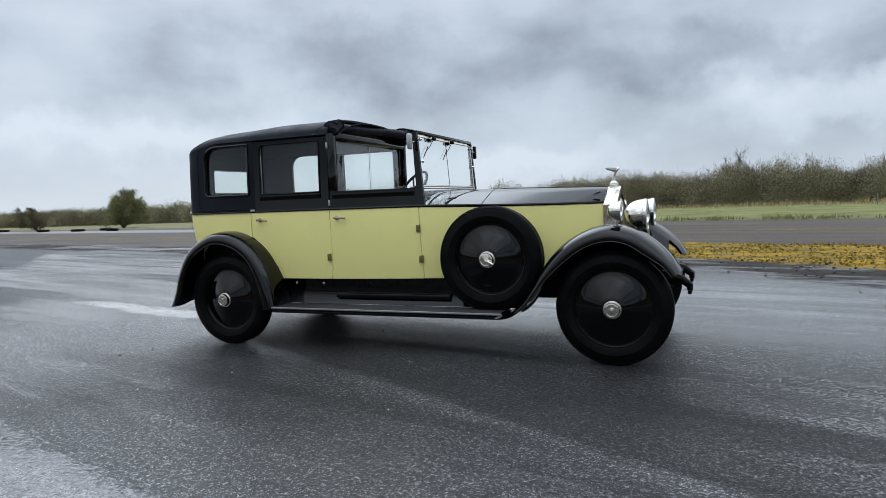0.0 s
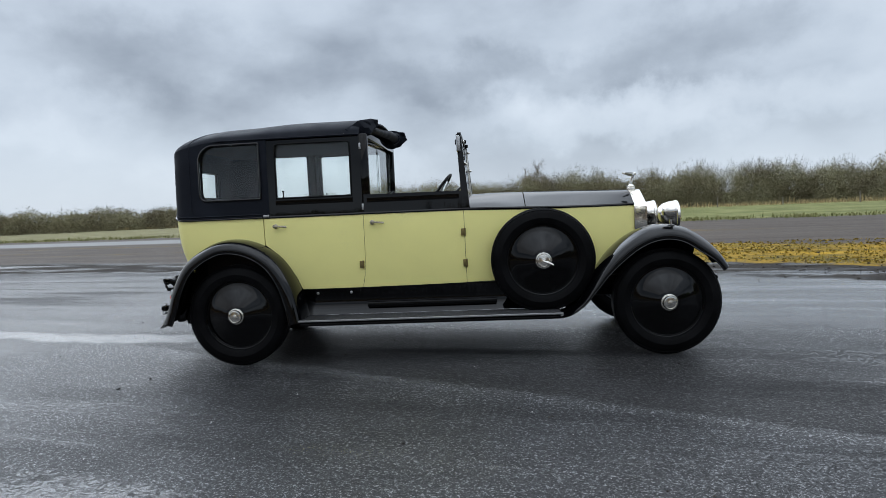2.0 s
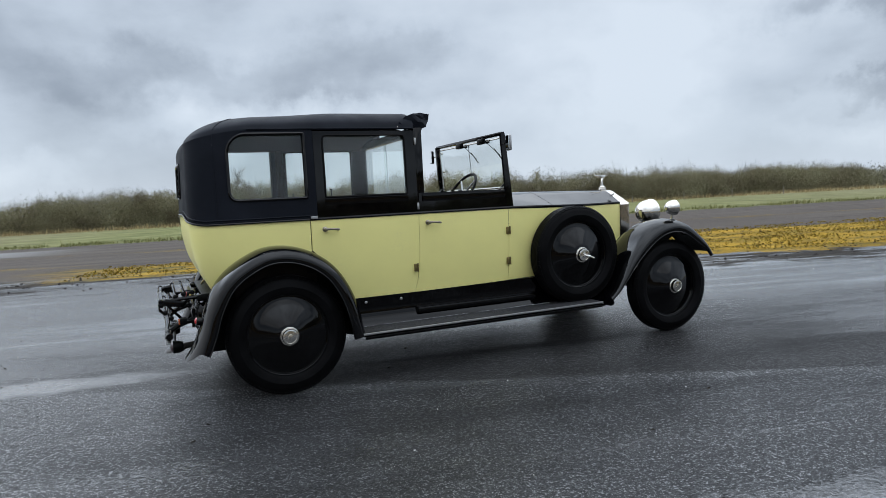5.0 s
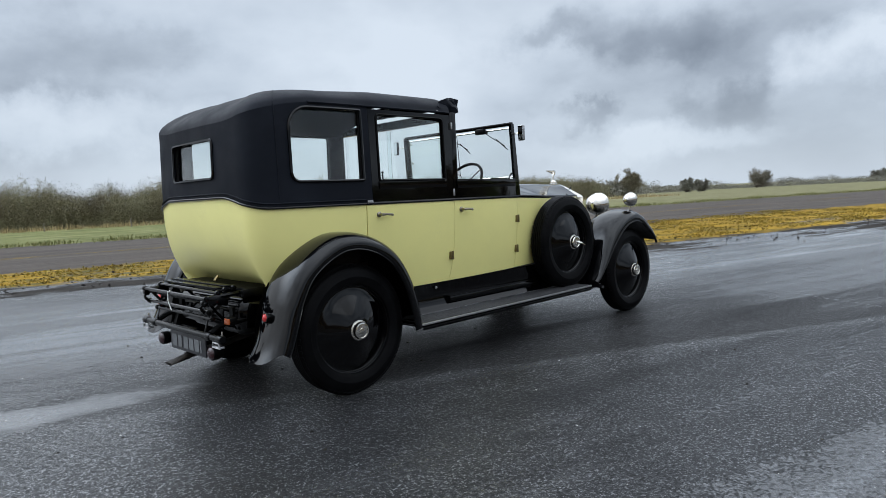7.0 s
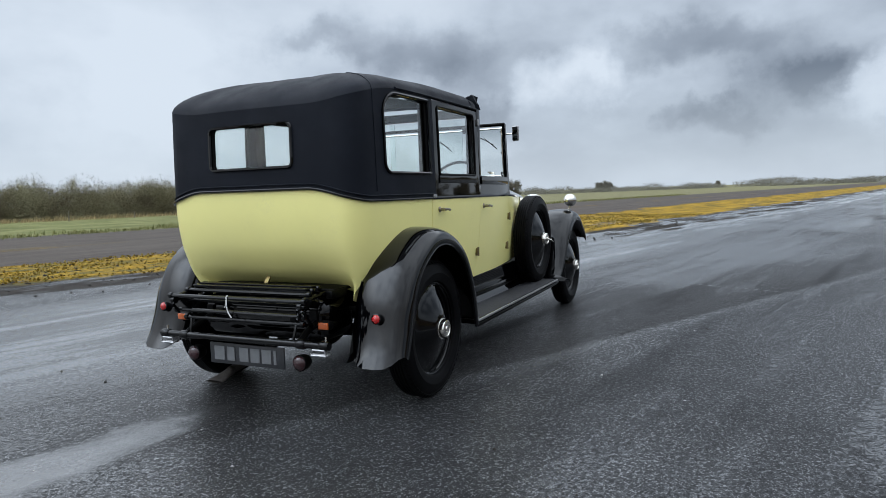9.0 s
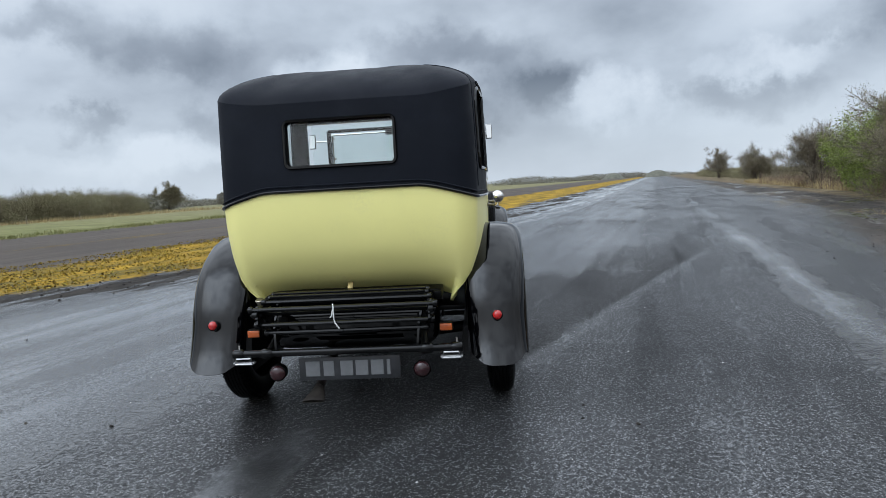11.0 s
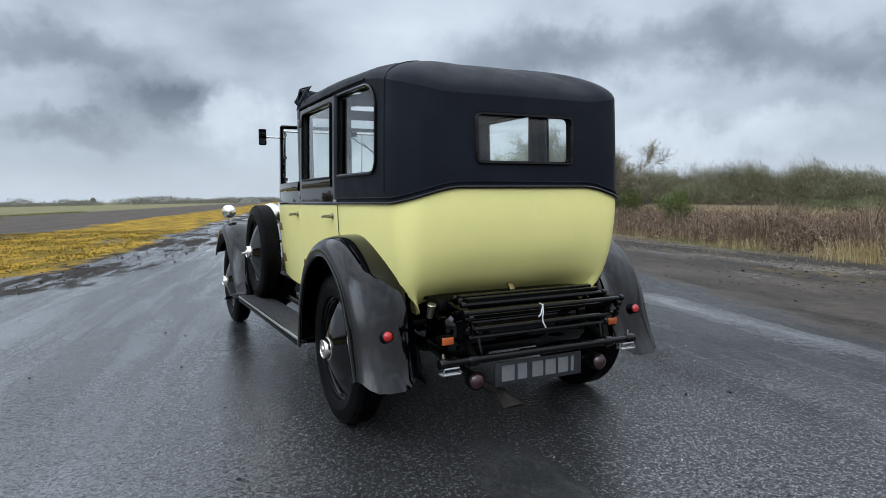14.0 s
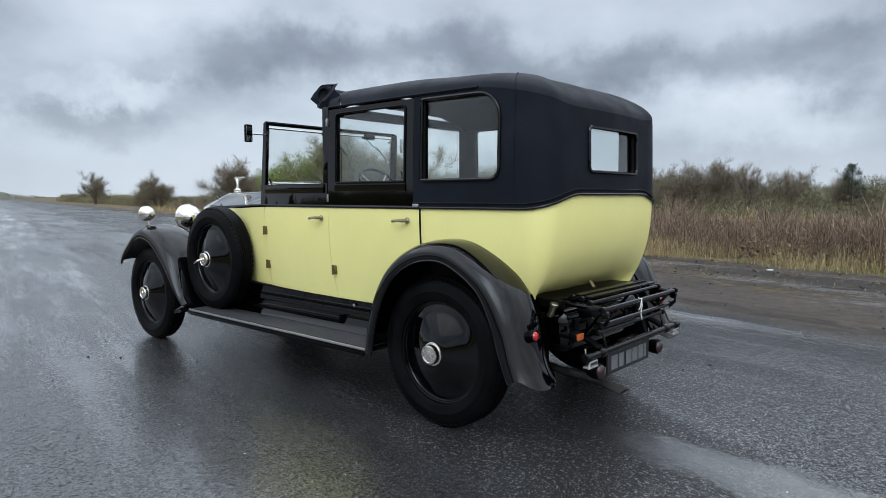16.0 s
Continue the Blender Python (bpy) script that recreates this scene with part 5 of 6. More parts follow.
for y in (-0.12, 0.0, 0.12):
    bm = bmesh.new()
    lathe(bm, [(0.045, 0), (0.045, 0.012), (0.038, 0.014), (0, 0.012)], (0.225, y, 1.18), (-1, 0, 0), 18)
    part("dial", bm, M_NICKEL, dash)
# trim inside the rear quarters
for s in BOTH:
    bm = bmesh.new()
    sheet(bm, [(-2.16, 0.62), (-1.55, 0.62), (-1.55, 1.41), (-2.16, 1.41)], [], 0.2, lambda x, z: up_part(s)(x, max(z, 1.25), -0.06)[:2] + (z,), 0.01)
    part("side_trim", bm, M_DARKTRIM, car)
    bm = bmesh.new()
    box(bm, (-1.525, s * 0.70, 1.62), (0.055, 0.05, 0.52), 0.008)
    part("inner_pillar", bm, M_DARKTRIM, car)

# -- chassis --
bm = bmesh.new()
for s in BOTH:
    pts = [(2.30, 0.56), (2.18, 0.60), (2.0, 0.60), (1.7, 0.56), (1.2, 0.52), (0, 0.50), (-1.2, 0.50), (-1.55, 0.60), (-1.85, 0.68), (-2.15, 0.62), (-2.45, 0.56)]
    rows = [[(x, s * (0.40 + dy), z + dz) for dy, dz in ((-0.025, -0.05), (0.025, -0.05), (0.025, 0.05), (-0.025, 0.05))] for x, z in pts]
    vs = grid(bm, rows, close_u=True)
    bm.faces.new(vs[0]); bm.faces.new(vs[-1])
part("chassis_frame", bm, M_CHASSIS, car, "black pressed steel chassis rails")
for x in (AXLE, -AXLE):
    bm = bmesh.new()
    tube(bm, [(x, -0.72, 0.40), (x, -0.4, 0.37), (x, 0.4, 0.37), (x, 0.72, 0.40)], 0.036, 10)
    if x < 0:
        lathe(bm, [(0.04, -0.2), (0.12, -0.10), (0.15, 0), (0.12, 0.10), (0.04, 0.2)], (x, 0, 0.37), (0, 1, 0), 20)
    part("axle", bm, M_CHASSIS, car)
for s in BOTH:
    for x0, z0, half in ((AXLE, 0.47, 0.47), (-AXLE, 0.42, 0.62)):
        for k in range(6):
            hl = half * (1 - 0.13 * k)
            bm = bmesh.new()
            rows = []
            for q in np.linspace(-1, 1, 11):
                z = z0 + 0.075 * (q * hl / half) ** 2 - 0.011 * k
                rows.append([(x0 + q * hl, s * 0.40 + dy, z + dz) for dy, dz in ((-0.028, 0), (0.028, 0), (0.028, 0.009), (-0.028, 0.009))])
            vs = grid(bm, rows, close_u=True)
            bm.faces.new(vs[0]); bm.faces.new(vs[-1])
            part("spring_leaf", bm, M_CHASSIS, car)
    # front dumb iron with shackle bolts
    bm = bmesh.new()
    tube(bm, [(2.20, s * 0.40, 0.60), (2.30, s * 0.40, 0.58), (2.36, s * 0.40, 0.53), (2.36, s * 0.40, 0.49)], [0.04, 0.035, 0.03, 0.025], 10)
    for z in (0.54, 0.48):
        tube(bm, [(2.36, s * 0.345, z), (2.36, s * 0.455, z)], 0.017, 8)
    part("dumb_iron", bm, M_CHASSIS, car)
    # damper between rail and axle
    bm = bmesh.new()
    lathe(bm, [(0.05, -0.03), (0.06, -0.02), (0.06, 0.02), (0.05, 0.03), (0, 0.032)], (-2.05, s * 0.46, 0.56), (0, s, 0), 16)
    part("damper", bm, M_CHASSIS, car)
bm = bmesh.new()
tube(bm, [(1.99, -0.46, 0.80), (1.99, 0.46, 0.80)], 0.016, 10)
tube(bm, [(2.27, -0.40, 0.575), (2.27, 0.40, 0.575)], 0.022, 10)
part("lamp_bar", bm, M_CHASSIS, car)
bm = bmesh.new()
box(bm, (1.1, 0, 0.50), (1.5, 0.66, 0.22), 0.04)
tube(bm, [(0.9, 0, 0.42), (-1.7, 0, 0.38)], 0.04, 10)
part("undertray", bm, M_CHASSIS, car)

# -- tail: tank, luggage rack, bumper, plate, lamps --
bm = bmesh.new()
box(bm, (-2.27, 0, 0.545), (0.34, 0.98, 0.27), 0.09, seg=4)
tank = part("fuel_tank", bm, M_BLACK, car, "black fuel tank under the luggage rack")
bm = bmesh.new()
tube(bm, [(-2.36, 0.55, 0.64), (-2.385, 0.55, 0.700)], 0.018, 12)
lathe(bm, [(0.024, 0), (0.026, 0.010), (0.021, 0.015), (0, 0.016)], (-2.385, 0.55, 0.700), (-0.3, 0, 1), 18)
part("filler_cap", bm, M_WORN, tank, "dull metal filler cap")
for k, y in enumerate((-0.25, 0.25)):
    bm = bmesh.new()
    grid(bm, [[(-2.27 + 0.178 * math.cos(a), y + d, 0.545 + 0.143 * math.sin(a)) for d in (-0.02, 0.02)] for a in np.linspace(0, 2 * math.pi, 24)])
    part("tank_strap", bm, M_CHASSIS, tank)

bm = bmesh.new()
tube(bm, [(-2.30, -0.45, 0.70), (-2.30, 0.45, 0.70)], 0.016, 8)
for s in BOTH:
    pts = [(-2.30, s * 0.45, 0.70), (-2.44, s * 0.455, 0.705), (-2.60, s * 0.462, 0.700), (-2.655, s * 0.465, 0.690)]
    tube(bm, pts, [0.016, 0.016, 0.016, 0.013], 8)
    box(bm, (-2.57, s * 0.475, 0.675), (0.14, 0.022, 0.05), 0.006, Matrix.Rotation(radians(14), 4, "Y"))
rack = part("luggage_rack", bm, M_ENAMEL, car, "folding black tubular luggage rack")
for x, z, r, w, m in ((-2.66, 0.700, 0.0125, 0.50, M_ENAMEL), (-2.60, 0.665, 0.011, 0.47, M_ENAMEL), (-2.64, 0.612, 0.012, 0.48, M_ENAMEL), (-2.56, 0.722, 0.012, 0.46, M_ENAMEL),
                      (-2.50, 0.735, 0.012, 0.44, M_ENAMEL), (-2.44, 0.742, 0.012, 0.44, M_ENAMEL), (-2.60, 0.560, 0.012, 0.44, M_ENAMEL)):
    bm = bmesh.new()
    tube(bm, [(x, -w, z), (x, w, z)], r, 8)
    for s in BOTH:
        lathe(bm, [(0.017, -0.012), (0.02, 0), (0.017, 0.012), (0, 0.014)], (x, s * w, z), (0, s, 0), 10)
    part("cross_tube", bm, m, rack)
for x, z in ((-2.47, 0.755), (-2.53, 0.748)):
    bm = bmesh.new()
    box(bm, (x, 0, z), (0.045, 0.86, 0.012), 0.003)
    part("slat", bm, M_ENAMEL, rack)
for s in BOTH:
    for p in ([(-2.45, s * 0.42, 0.70), (-2.60, s * 0.40, 0.58), (-2.63, s * 0.39, 0.47)], [(-2.63, s * 0.46, 0.68), (-2.57, s * 0.44, 0.60), (-2.50, s * 0.43, 0.52)], [(-2.66, s * 0.47, 0.68), (-2.68, s * 0.465, 0.64), (-2.64, s * 0.46, 0.60)]):
        bm = bmesh.new()
        rows = [[Vector(q) + Vector(d) for d in ((0, -0.006, -0.014), (0, 0.006, -0.014), (0, 0.006, 0.014), (0, -0.006, 0.014))] for q in p]
        vs = grid(bm, rows, close_u=True)
        bm.faces.new(vs[0]); bm.faces.new(vs[-1])
        part("rack_stay", bm, M_ENAMEL, rack)
    bm = bmesh.new()
    lathe(bm, [(0.0, -0.012), (0.022, -0.012), (0.022, 0.012), (0.012, 0.016), (0.010, 0.028), (0, 0.03)], (-2.66, s * 0.475, 0.672), (0, s, 0), 12)
    part("hinge_bolt", bm, M_ENAMEL, rack)
bm = bmesh.new()
tube(bm, [(-2.674, 0.045, 0.712), (-2.677, 0.044, 0.67), (-2.673, 0.046, 0.64), (-2.670, 0.040, 0.615), (-2.668, 0.020, 0.585)], 0.0038, 6)
tube(bm, [(-2.655, 0.052, 0.716), (-2.674, 0.045, 0.706), (-2.672, 0.055, 0.66), (-2.668, 0.066, 0.645)], 0.0032, 6)
part("string", bm, M_STRING, rack, "white string tied round the rack")

bm = bmesh.new()
tube(bm, [(-2.625, -0.63, 0.452), (-2.625, 0.63, 0.452)], 0.021, 12)
for y in (-0.60, -0.44, 0.44, 0.60):
    lathe(bm, [(0.024, -0.03), (0.029, -0.02), (0.029, 0.02), (0.024, 0.03)], (-2.625, y, 0.452), (0, 1, 0), 14)
bumper = part("tail_bar", bm, M_ENAMEL, car, "black tubular tail bar with clamps")
for s in BOTH:
    bm = bmesh.new()
    tube(bm, [(-2.40, s * 0.41, 0.55), (-2.55, s * 0.42, 0.50), (-2.625, s * 0.43, 0.46)], 0.020, 8)
    part("bar_stay", bm, M_CHASSIS, bumper)
    bm = bmesh.new()
    box(bm, (-2.63, s * 0.57, 0.405), (0.03, 0.12, 0.012), 0.003)
    tube(bm, [(-2.645, s * 0.53, 0.43), (-2.645, s * 0.61, 0.43), (-2.645, s * 0.62, 0.40), (-2.645, s * 0.52, 0.40)], 0.006, 6, closed=True)
    part("clamp", bm, M_ALU, bumper, "worn metal clamp")
    bm = bmesh.new()
    tube(bm, [(-2.615, s * 0.60, 0.468), (-2.612, s * 0.60, 0.50)], 0.006, 6)
    part("grease_nipple", bm, M_NICKEL, bumper)
bm = bmesh.new()
box(bm, (-2.580, 0.0, 0.344), (0.012, 0.565, 0.128), 0.004)
plate = part("plate", bm, M_PLATE, car, "black rear plate with silver bars")
for y0, y1 in ((0.245, 0.165), (0.145, 0.085), (0.050, -0.020), (-0.035, -0.105), (-0.120, -0.190), (-0.208, -0.228)):
    bm = bmesh.new()
    box(bm, (-2.588, (y0 + y1) / 2, 0.346), (0.005, abs(y0 - y1), 0.084), 0.0015, seg=1)
    part("bar", bm, M_CHARS, plate)
bm = bmesh.new()
box(bm, (-2.575, 0, 0.445), (0.05, 0.24, 0.03), 0.01)
part("plate_lamp", bm, M_ENAMEL, plate)
for s in BOTH:
    bm = bmesh.new()
    lathe(bm, [(0, 0.075), (0.035, 0.07), (0.046, 0.04), (0.048, 0.0), (0.044, -0.004)], (-2.600, s * 0.402, 0.332), (1, 0, 0), 20)
    tl = part("tail_lamp", bm, M_CHASSIS, car, "round black tail lamp with dark red lens")
    bm = bmesh.new()
    lathe(bm, [(0.044, 0.0), (0.036, 0.014), (0.02, 0.022), (0, 0.025)], (-2.600, s * 0.402, 0.332), (-1, 0, 0), 20)
    part("lens", bm, M_DARKRED, tl)
    bm = bmesh.new()
    box(bm, (-2.52, s * 0.54, 0.545), (0.05, 0.075, 0.048), 0.008)
    ind = part("indicator", bm, M_CHASSIS, car, "small amber indicator lamp in a black case")
    bm = bmesh.new()
    box(bm, (-2.548, s * 0.54, 0.545), (0.012, 0.066, 0.038), 0.004)
    part("lens", bm, M_AMBER, ind)
    bm = bmesh.new()
    box(bm, (-2.46, s * 0.53, 0.535), (0.10, 0.03, 0.02), 0.004)
    part("bracket", bm, M_CHASSIS, ind)
    bm = bmesh.new()
    lathe(bm, [(0.030, -0.022), (0.032, 0.0), (0.031, 0.010), (0.026, 0.012)], (-2.430, s * 0.822, 0.578), (-1, 0, 0.15), 18)
    fl = part("fender_lamp", bm, M_ENAMEL, car, "round red lamp on the rear fender")
    bm = bmesh.new()
    lathe(bm, [(0.026, 0.010), (0.022, 0.018), (0.012, 0.023), (0, 0.025)], (-2.430, s * 0.822, 0.578), (-1, 0, 0.15), 18)
    part("lens", bm, M_RED, fl, "bright red lens")
bm = bmesh.new()
tube(bm, [(-1.2, 0.22, 0.36), (-1.9, 0.24, 0.30), (-2.25, 0.22, 0.24), (-2.52, 0.20, 0.215)], 0.026, 12)
ex = part("exhaust", bm, M_RUST, car, "rusty exhaust pipe with a flat fishtail")
bm = bmesh.new()
rows = []
for q in np.linspace(0, 1, 6):
    x = -2.50 - 0.15 * q
    w, h = 0.028 + 0.038 * q, 0.026 - 0.018 * q
    rows.append([(x, 0.20 + w * math.cos(a), 0.212 - 0.03 * q + h * math.sin(a)) for a in (2 * math.pi * k / 14 for k in range(14))])
grid(bm, rows, close_u=True)
part("fishtail", bm, M_RUST, ex)
bm = bmesh.new()
box(bm, (-2.335, 0.02, 0.765), (0.014, 0.035, 0.05), 0.006, Matrix.Rotation(radians(38), 4, "Y"))
part("tub_catch", bm, M_BRASS, car)
for s in BOTH:
    bm = bmesh.new()
    box(bm, (-2.33, s * 0.49, 0.70), (0.16, 0.05, 0.05), 0.01)
    part("rack_bracket", bm, M_CHASSIS, rack)
bm = bmesh.new()
box(bm, (-2.20, 0, 0.72), (0.36, 1.02, 0.02), 0.006)
part("tail_pan", bm, M_CHASSIS, car)

# ---- trees, scrub and grass ----
rng = np.random.default_rng(7)


def tint(name, *stops, rough=0.85, drift=0.0):
    k = Mat(name)
    base = k.ramp(k.random("island"), *stops)
    if drift:  # whole crowns differ in tone
        tone = k.noise(drift, 3, 0.6)
        base = k.mix(k.step(tone, 0.50, 0.68, 0.0, 0.75), base, (stops[-1][1][0] * 1.02, stops[-1][1][1] * 1.08, stops[-1][1][2] * 1.05))
        base = k.mix(k.step(tone, 0.32, 0.48, 0.8, 0.0), base, tuple(c * 0.75 for c in stops[0][1]))
    k.set(color=base, rough=rough, spec=0.15)
    return k.m


M_TWIG = tint("grey_brown_twigs", (0.0, (0.10, 0.080, 0.062)), (0.5, (0.18, 0.15, 0.112)), (1.0, (0.27, 0.23, 0.17)))
M_SCRUB = tint("olive_brown_scrub", (0.0, (0.115, 0.098, 0.060)), (0.45, (0.165, 0.145, 0.082)), (0.8, (0.20, 0.182, 0.105)), (1.0, (0.255, 0.235, 0.145)), drift=0.30)
M_WOOD_S = tint("olive_wood", (0.0, (0.085, 0.078, 0.046)), (0.5, (0.145, 0.135, 0.080)), (1.0, (0.205, 0.195, 0.120)), drift=0.22)
# paler and greyer than near scrub: the haze of distance is in the colour
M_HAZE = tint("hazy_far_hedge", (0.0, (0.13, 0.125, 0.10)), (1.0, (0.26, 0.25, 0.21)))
M_GREEN = tint("fresh_green_leaves", (0.0, (0.12, 0.155, 0.034)), (0.5, (0.205, 0.265, 0.060)), (1.0, (0.30, 0.35, 0.11)))
M_IVY = tint("ivy_leaves", (0.0, (0.05, 0.075, 0.02)), (0.6, (0.11, 0.15, 0.035)), (1.0, (0.20, 0.23, 0.07)))
M_OLIVE = tint("olive_buds", (0.0, (0.11, 0.118, 0.048)), (0.6, (0.20, 0.21, 0.085)), (1.0, (0.29, 0.28, 0.13)))
M_GREENWOOD = tint("dull_green_scrub", (0.0, (0.060, 0.072, 0.034)), (0.6, (0.105, 0.120, 0.055)), (1.0, (0.16, 0.165, 0.085)), drift=0.3)
M_PINE = tint("dark_pine_needles", (0.0, (0.010, 0.020, 0.010)), (1.0, (0.032, 0.048, 0.024)))
M_BRAMBLE = tint("dead_bramble_stems", (0.0, (0.075, 0.050, 0.039)), (0.5, (0.165, 0.113, 0.084)), (0.85, (0.25, 0.18, 0.125)), (1.0, (0.42, 0.34, 0.22)))
M_STRAW = tint("dry_straw_grass", (0.0, (0.20, 0.148, 0.072)), (0.6, (0.39, 0.30, 0.150)), (1.0, (0.54, 0.44, 0.25)))
M_TURF = tint("verge_grass", (0.0, (0.085, 0.092, 0.034)), (0.55, (0.155, 0.165, 0.056)), (1.0, (0.31, 0.28, 0.13)))
M_MOSS = tint("yellow_moss", (0.0, (0.05, 0.040, 0.018)), (0.35, (0.17, 0.115, 0.022)), (0.75, (0.36, 0.235, 0.030)), (1.0, (0.34, 0.31, 0.085)))
M_BARK = simple("grey_brown_bark", (0.075, 0.06, 0.045), 0.9, var=0.4, scale=12, bump=0.6, bscale=30)


def soup(name, tris, material, parent=None, label="", kind=""):
    """One mesh of many free triangles, an (n, 3, 3) array."""
    tris = np.asarray(tris, np.float32)
    n = len(tris)
    me = bpy.data.meshes.new(name)
    me.vertices.add(3 * n)
    me.vertices.foreach_set("co", tris.reshape(-1))
    me.loops.add(3 * n)
    me.loops.foreach_set("vertex_index", np.arange(3 * n, dtype=np.int32))
    me.polygons.add(n)
    me.polygons.foreach_set("loop_start", np.arange(0, 3 * n, 3, dtype=np.int32))
    me.update()
    me.validate()
    me.materials.append(material)
    ob = new(name, me)
    if parent is not None:
        ob.parent = parent
    if label:
        ob["label"] = label
    if kind:
        ob["kind"] = kind
    return ob


def unit(a):
    return a / np.maximum(np.linalg.norm(a, axis=-1, keepdims=True), 1e-9)


def strands(p, d, length, width):
    """Thin tapered blades from points p along d."""
    n = len(p)
    side = unit(np.cross(d, unit(rng.normal(size=(n, 3))))) * (np.asarray(width).reshape(-1, 1) * 0.5)
    tip = p + d * np.asarray(length).reshape(-1, 1)
    return np.stack([p - side, p + side, tip], 1)


def leaves(p, size):
    """Small leaf triangles at points p, turned at random."""
    n = len(p)
    a, b = unit(rng.normal(size=(n, 3))), unit(rng.normal(size=(n, 3)))
    s = np.asarray(size).reshape(-1, 1)
    return np.stack([p, p + a * s, p + (a * 0.5 + b * 0.6) * s], 1)


def skeleton(height, spread, limbs, up, levels=3, r0=0.05):
    """A bush or tree from the ground up: limb curves, as (points, radii), and the tips' places and directions."""
    curves, tips = [], []

    def grow(p, d, length, r, level):
        pts, rad = [p.copy()], [r]
        q, e = p.copy(), d.copy()
        seg = 5 if level == 0 else 4
        for i in range(seg):
            e = unit(e + rng.normal(size=3) * 0.16 + np.array([0, 0, 0.07 * up]))
            q = q + e * length / seg
            pts.append(q.copy())
            rad.append(r * (1 - 0.75 * (i + 1) / seg))
        curves.append((pts, rad, level))
        if level + 1 < levels:
            for _ in range(5 if level == 0 else 4):
                t = rng.uniform(0.3, 1.0)
                i = min(int(t * seg), seg - 1)
                b = pts[i] + (pts[i + 1] - pts[i]) * (t * seg - i)
                nd = unit(e + rng.normal(size=3) * 0.65 + np.array([0, 0, 0.15 * up]))
                grow(b, nd, length * rng.uniform(0.4, 0.65), r * 0.5 * (1.2 - t * 0.6), level + 1)
        tips.append((pts[-1], e, length, level))
        tips.append((pts[-2], e, length, level))

    for _ in range(limbs):
        a = rng.uniform(0, 2 * math.pi)
        s = rng.uniform(0.05, 1.0) * spread
        d = unit(np.array([math.cos(a) * s, math.sin(a) * s, 1.0]))
        grow(np.array([math.cos(a), math.sin(a), 0]) * 0.12 * spread, d, height * rng.uniform(0.5, 0.8), r0 * rng.uniform(0.6, 1.0), 0)
    return curves, tips


def bush(name, label, at, height, spread, limbs, foliage, material, leaf=0.05, dens=10, r0=0.05, category="bush", twigs=14, up=1.0, stretch=1.0):
    """A many-stemmed thorn bush: stems, bare twigs and leaf clumps, the crown taller than it is thick."""
    ob = root(name, label, category, at)
    curves, tips = skeleton(height, spread, limbs, up, 3, r0)
    top = max(max(q[2] for q in c[0]) for c in curves)
    f = height / top
    F = np.array([f * stretch, f, f])
    bm = bmesh.new()
    for pts, rad, level in curves:
        if level < 2:
            tube(bm, [Vector(q * F) for q in pts], [max(0.008, r) for r in rad], 5 if level == 0 else 4, caps=False)
    finish("trunk", bm, M_BARK, ob)
    P, D, Ln = [], [], []
    for pts, rad, level in curves:
        n = twigs if level else twigs // 2
        for _ in range(n):
            i = rng.integers(1, len(pts) - 1)
            P.append((pts[i] + (pts[i + 1] - pts[i]) * rng.random()) * F)
            D.append(unit((pts[i + 1] - pts[i]) / 0.3 + rng.normal(size=3) * 0.7 + np.array([0, 0, 0.35 * up])))
            Ln.append(rng.uniform(0.25, 0.75) * height / 4.0)
    P, D, Ln = np.array(P), unit(np.array(D)), np.array(Ln)
    tw = [strands(P, D, Ln, 0.016 * height / 4 + 0 * Ln)]
    ends = P + D * (Ln * 0.5)[:, None]
    D2 = unit(np.repeat(D, 2, 0) + rng.normal(size=(2 * len(D), 3)) * 0.55)
    tw.append(strands(np.repeat(ends, 2, 0), D2, np.repeat(Ln, 2) * 0.6, 0.011 * height / 4))
    soup("twig_spray", np.concatenate(tw), M_TWIG, ob, "bare grey-brown twigs")
    if foliage:
        base = np.repeat(P + D * (Ln * rng.uniform(0.2, 1.0, len(Ln)))[:, None], dens, 0)
        pts = base + rng.normal(size=base.shape) * 0.13 * height / 4
        if callable(foliage):
            pts = pts[foliage(pts)]
        soup("crown", leaves(pts, leaf * rng.uniform(0.6, 1.4, len(pts))), material, ob)
    return ob


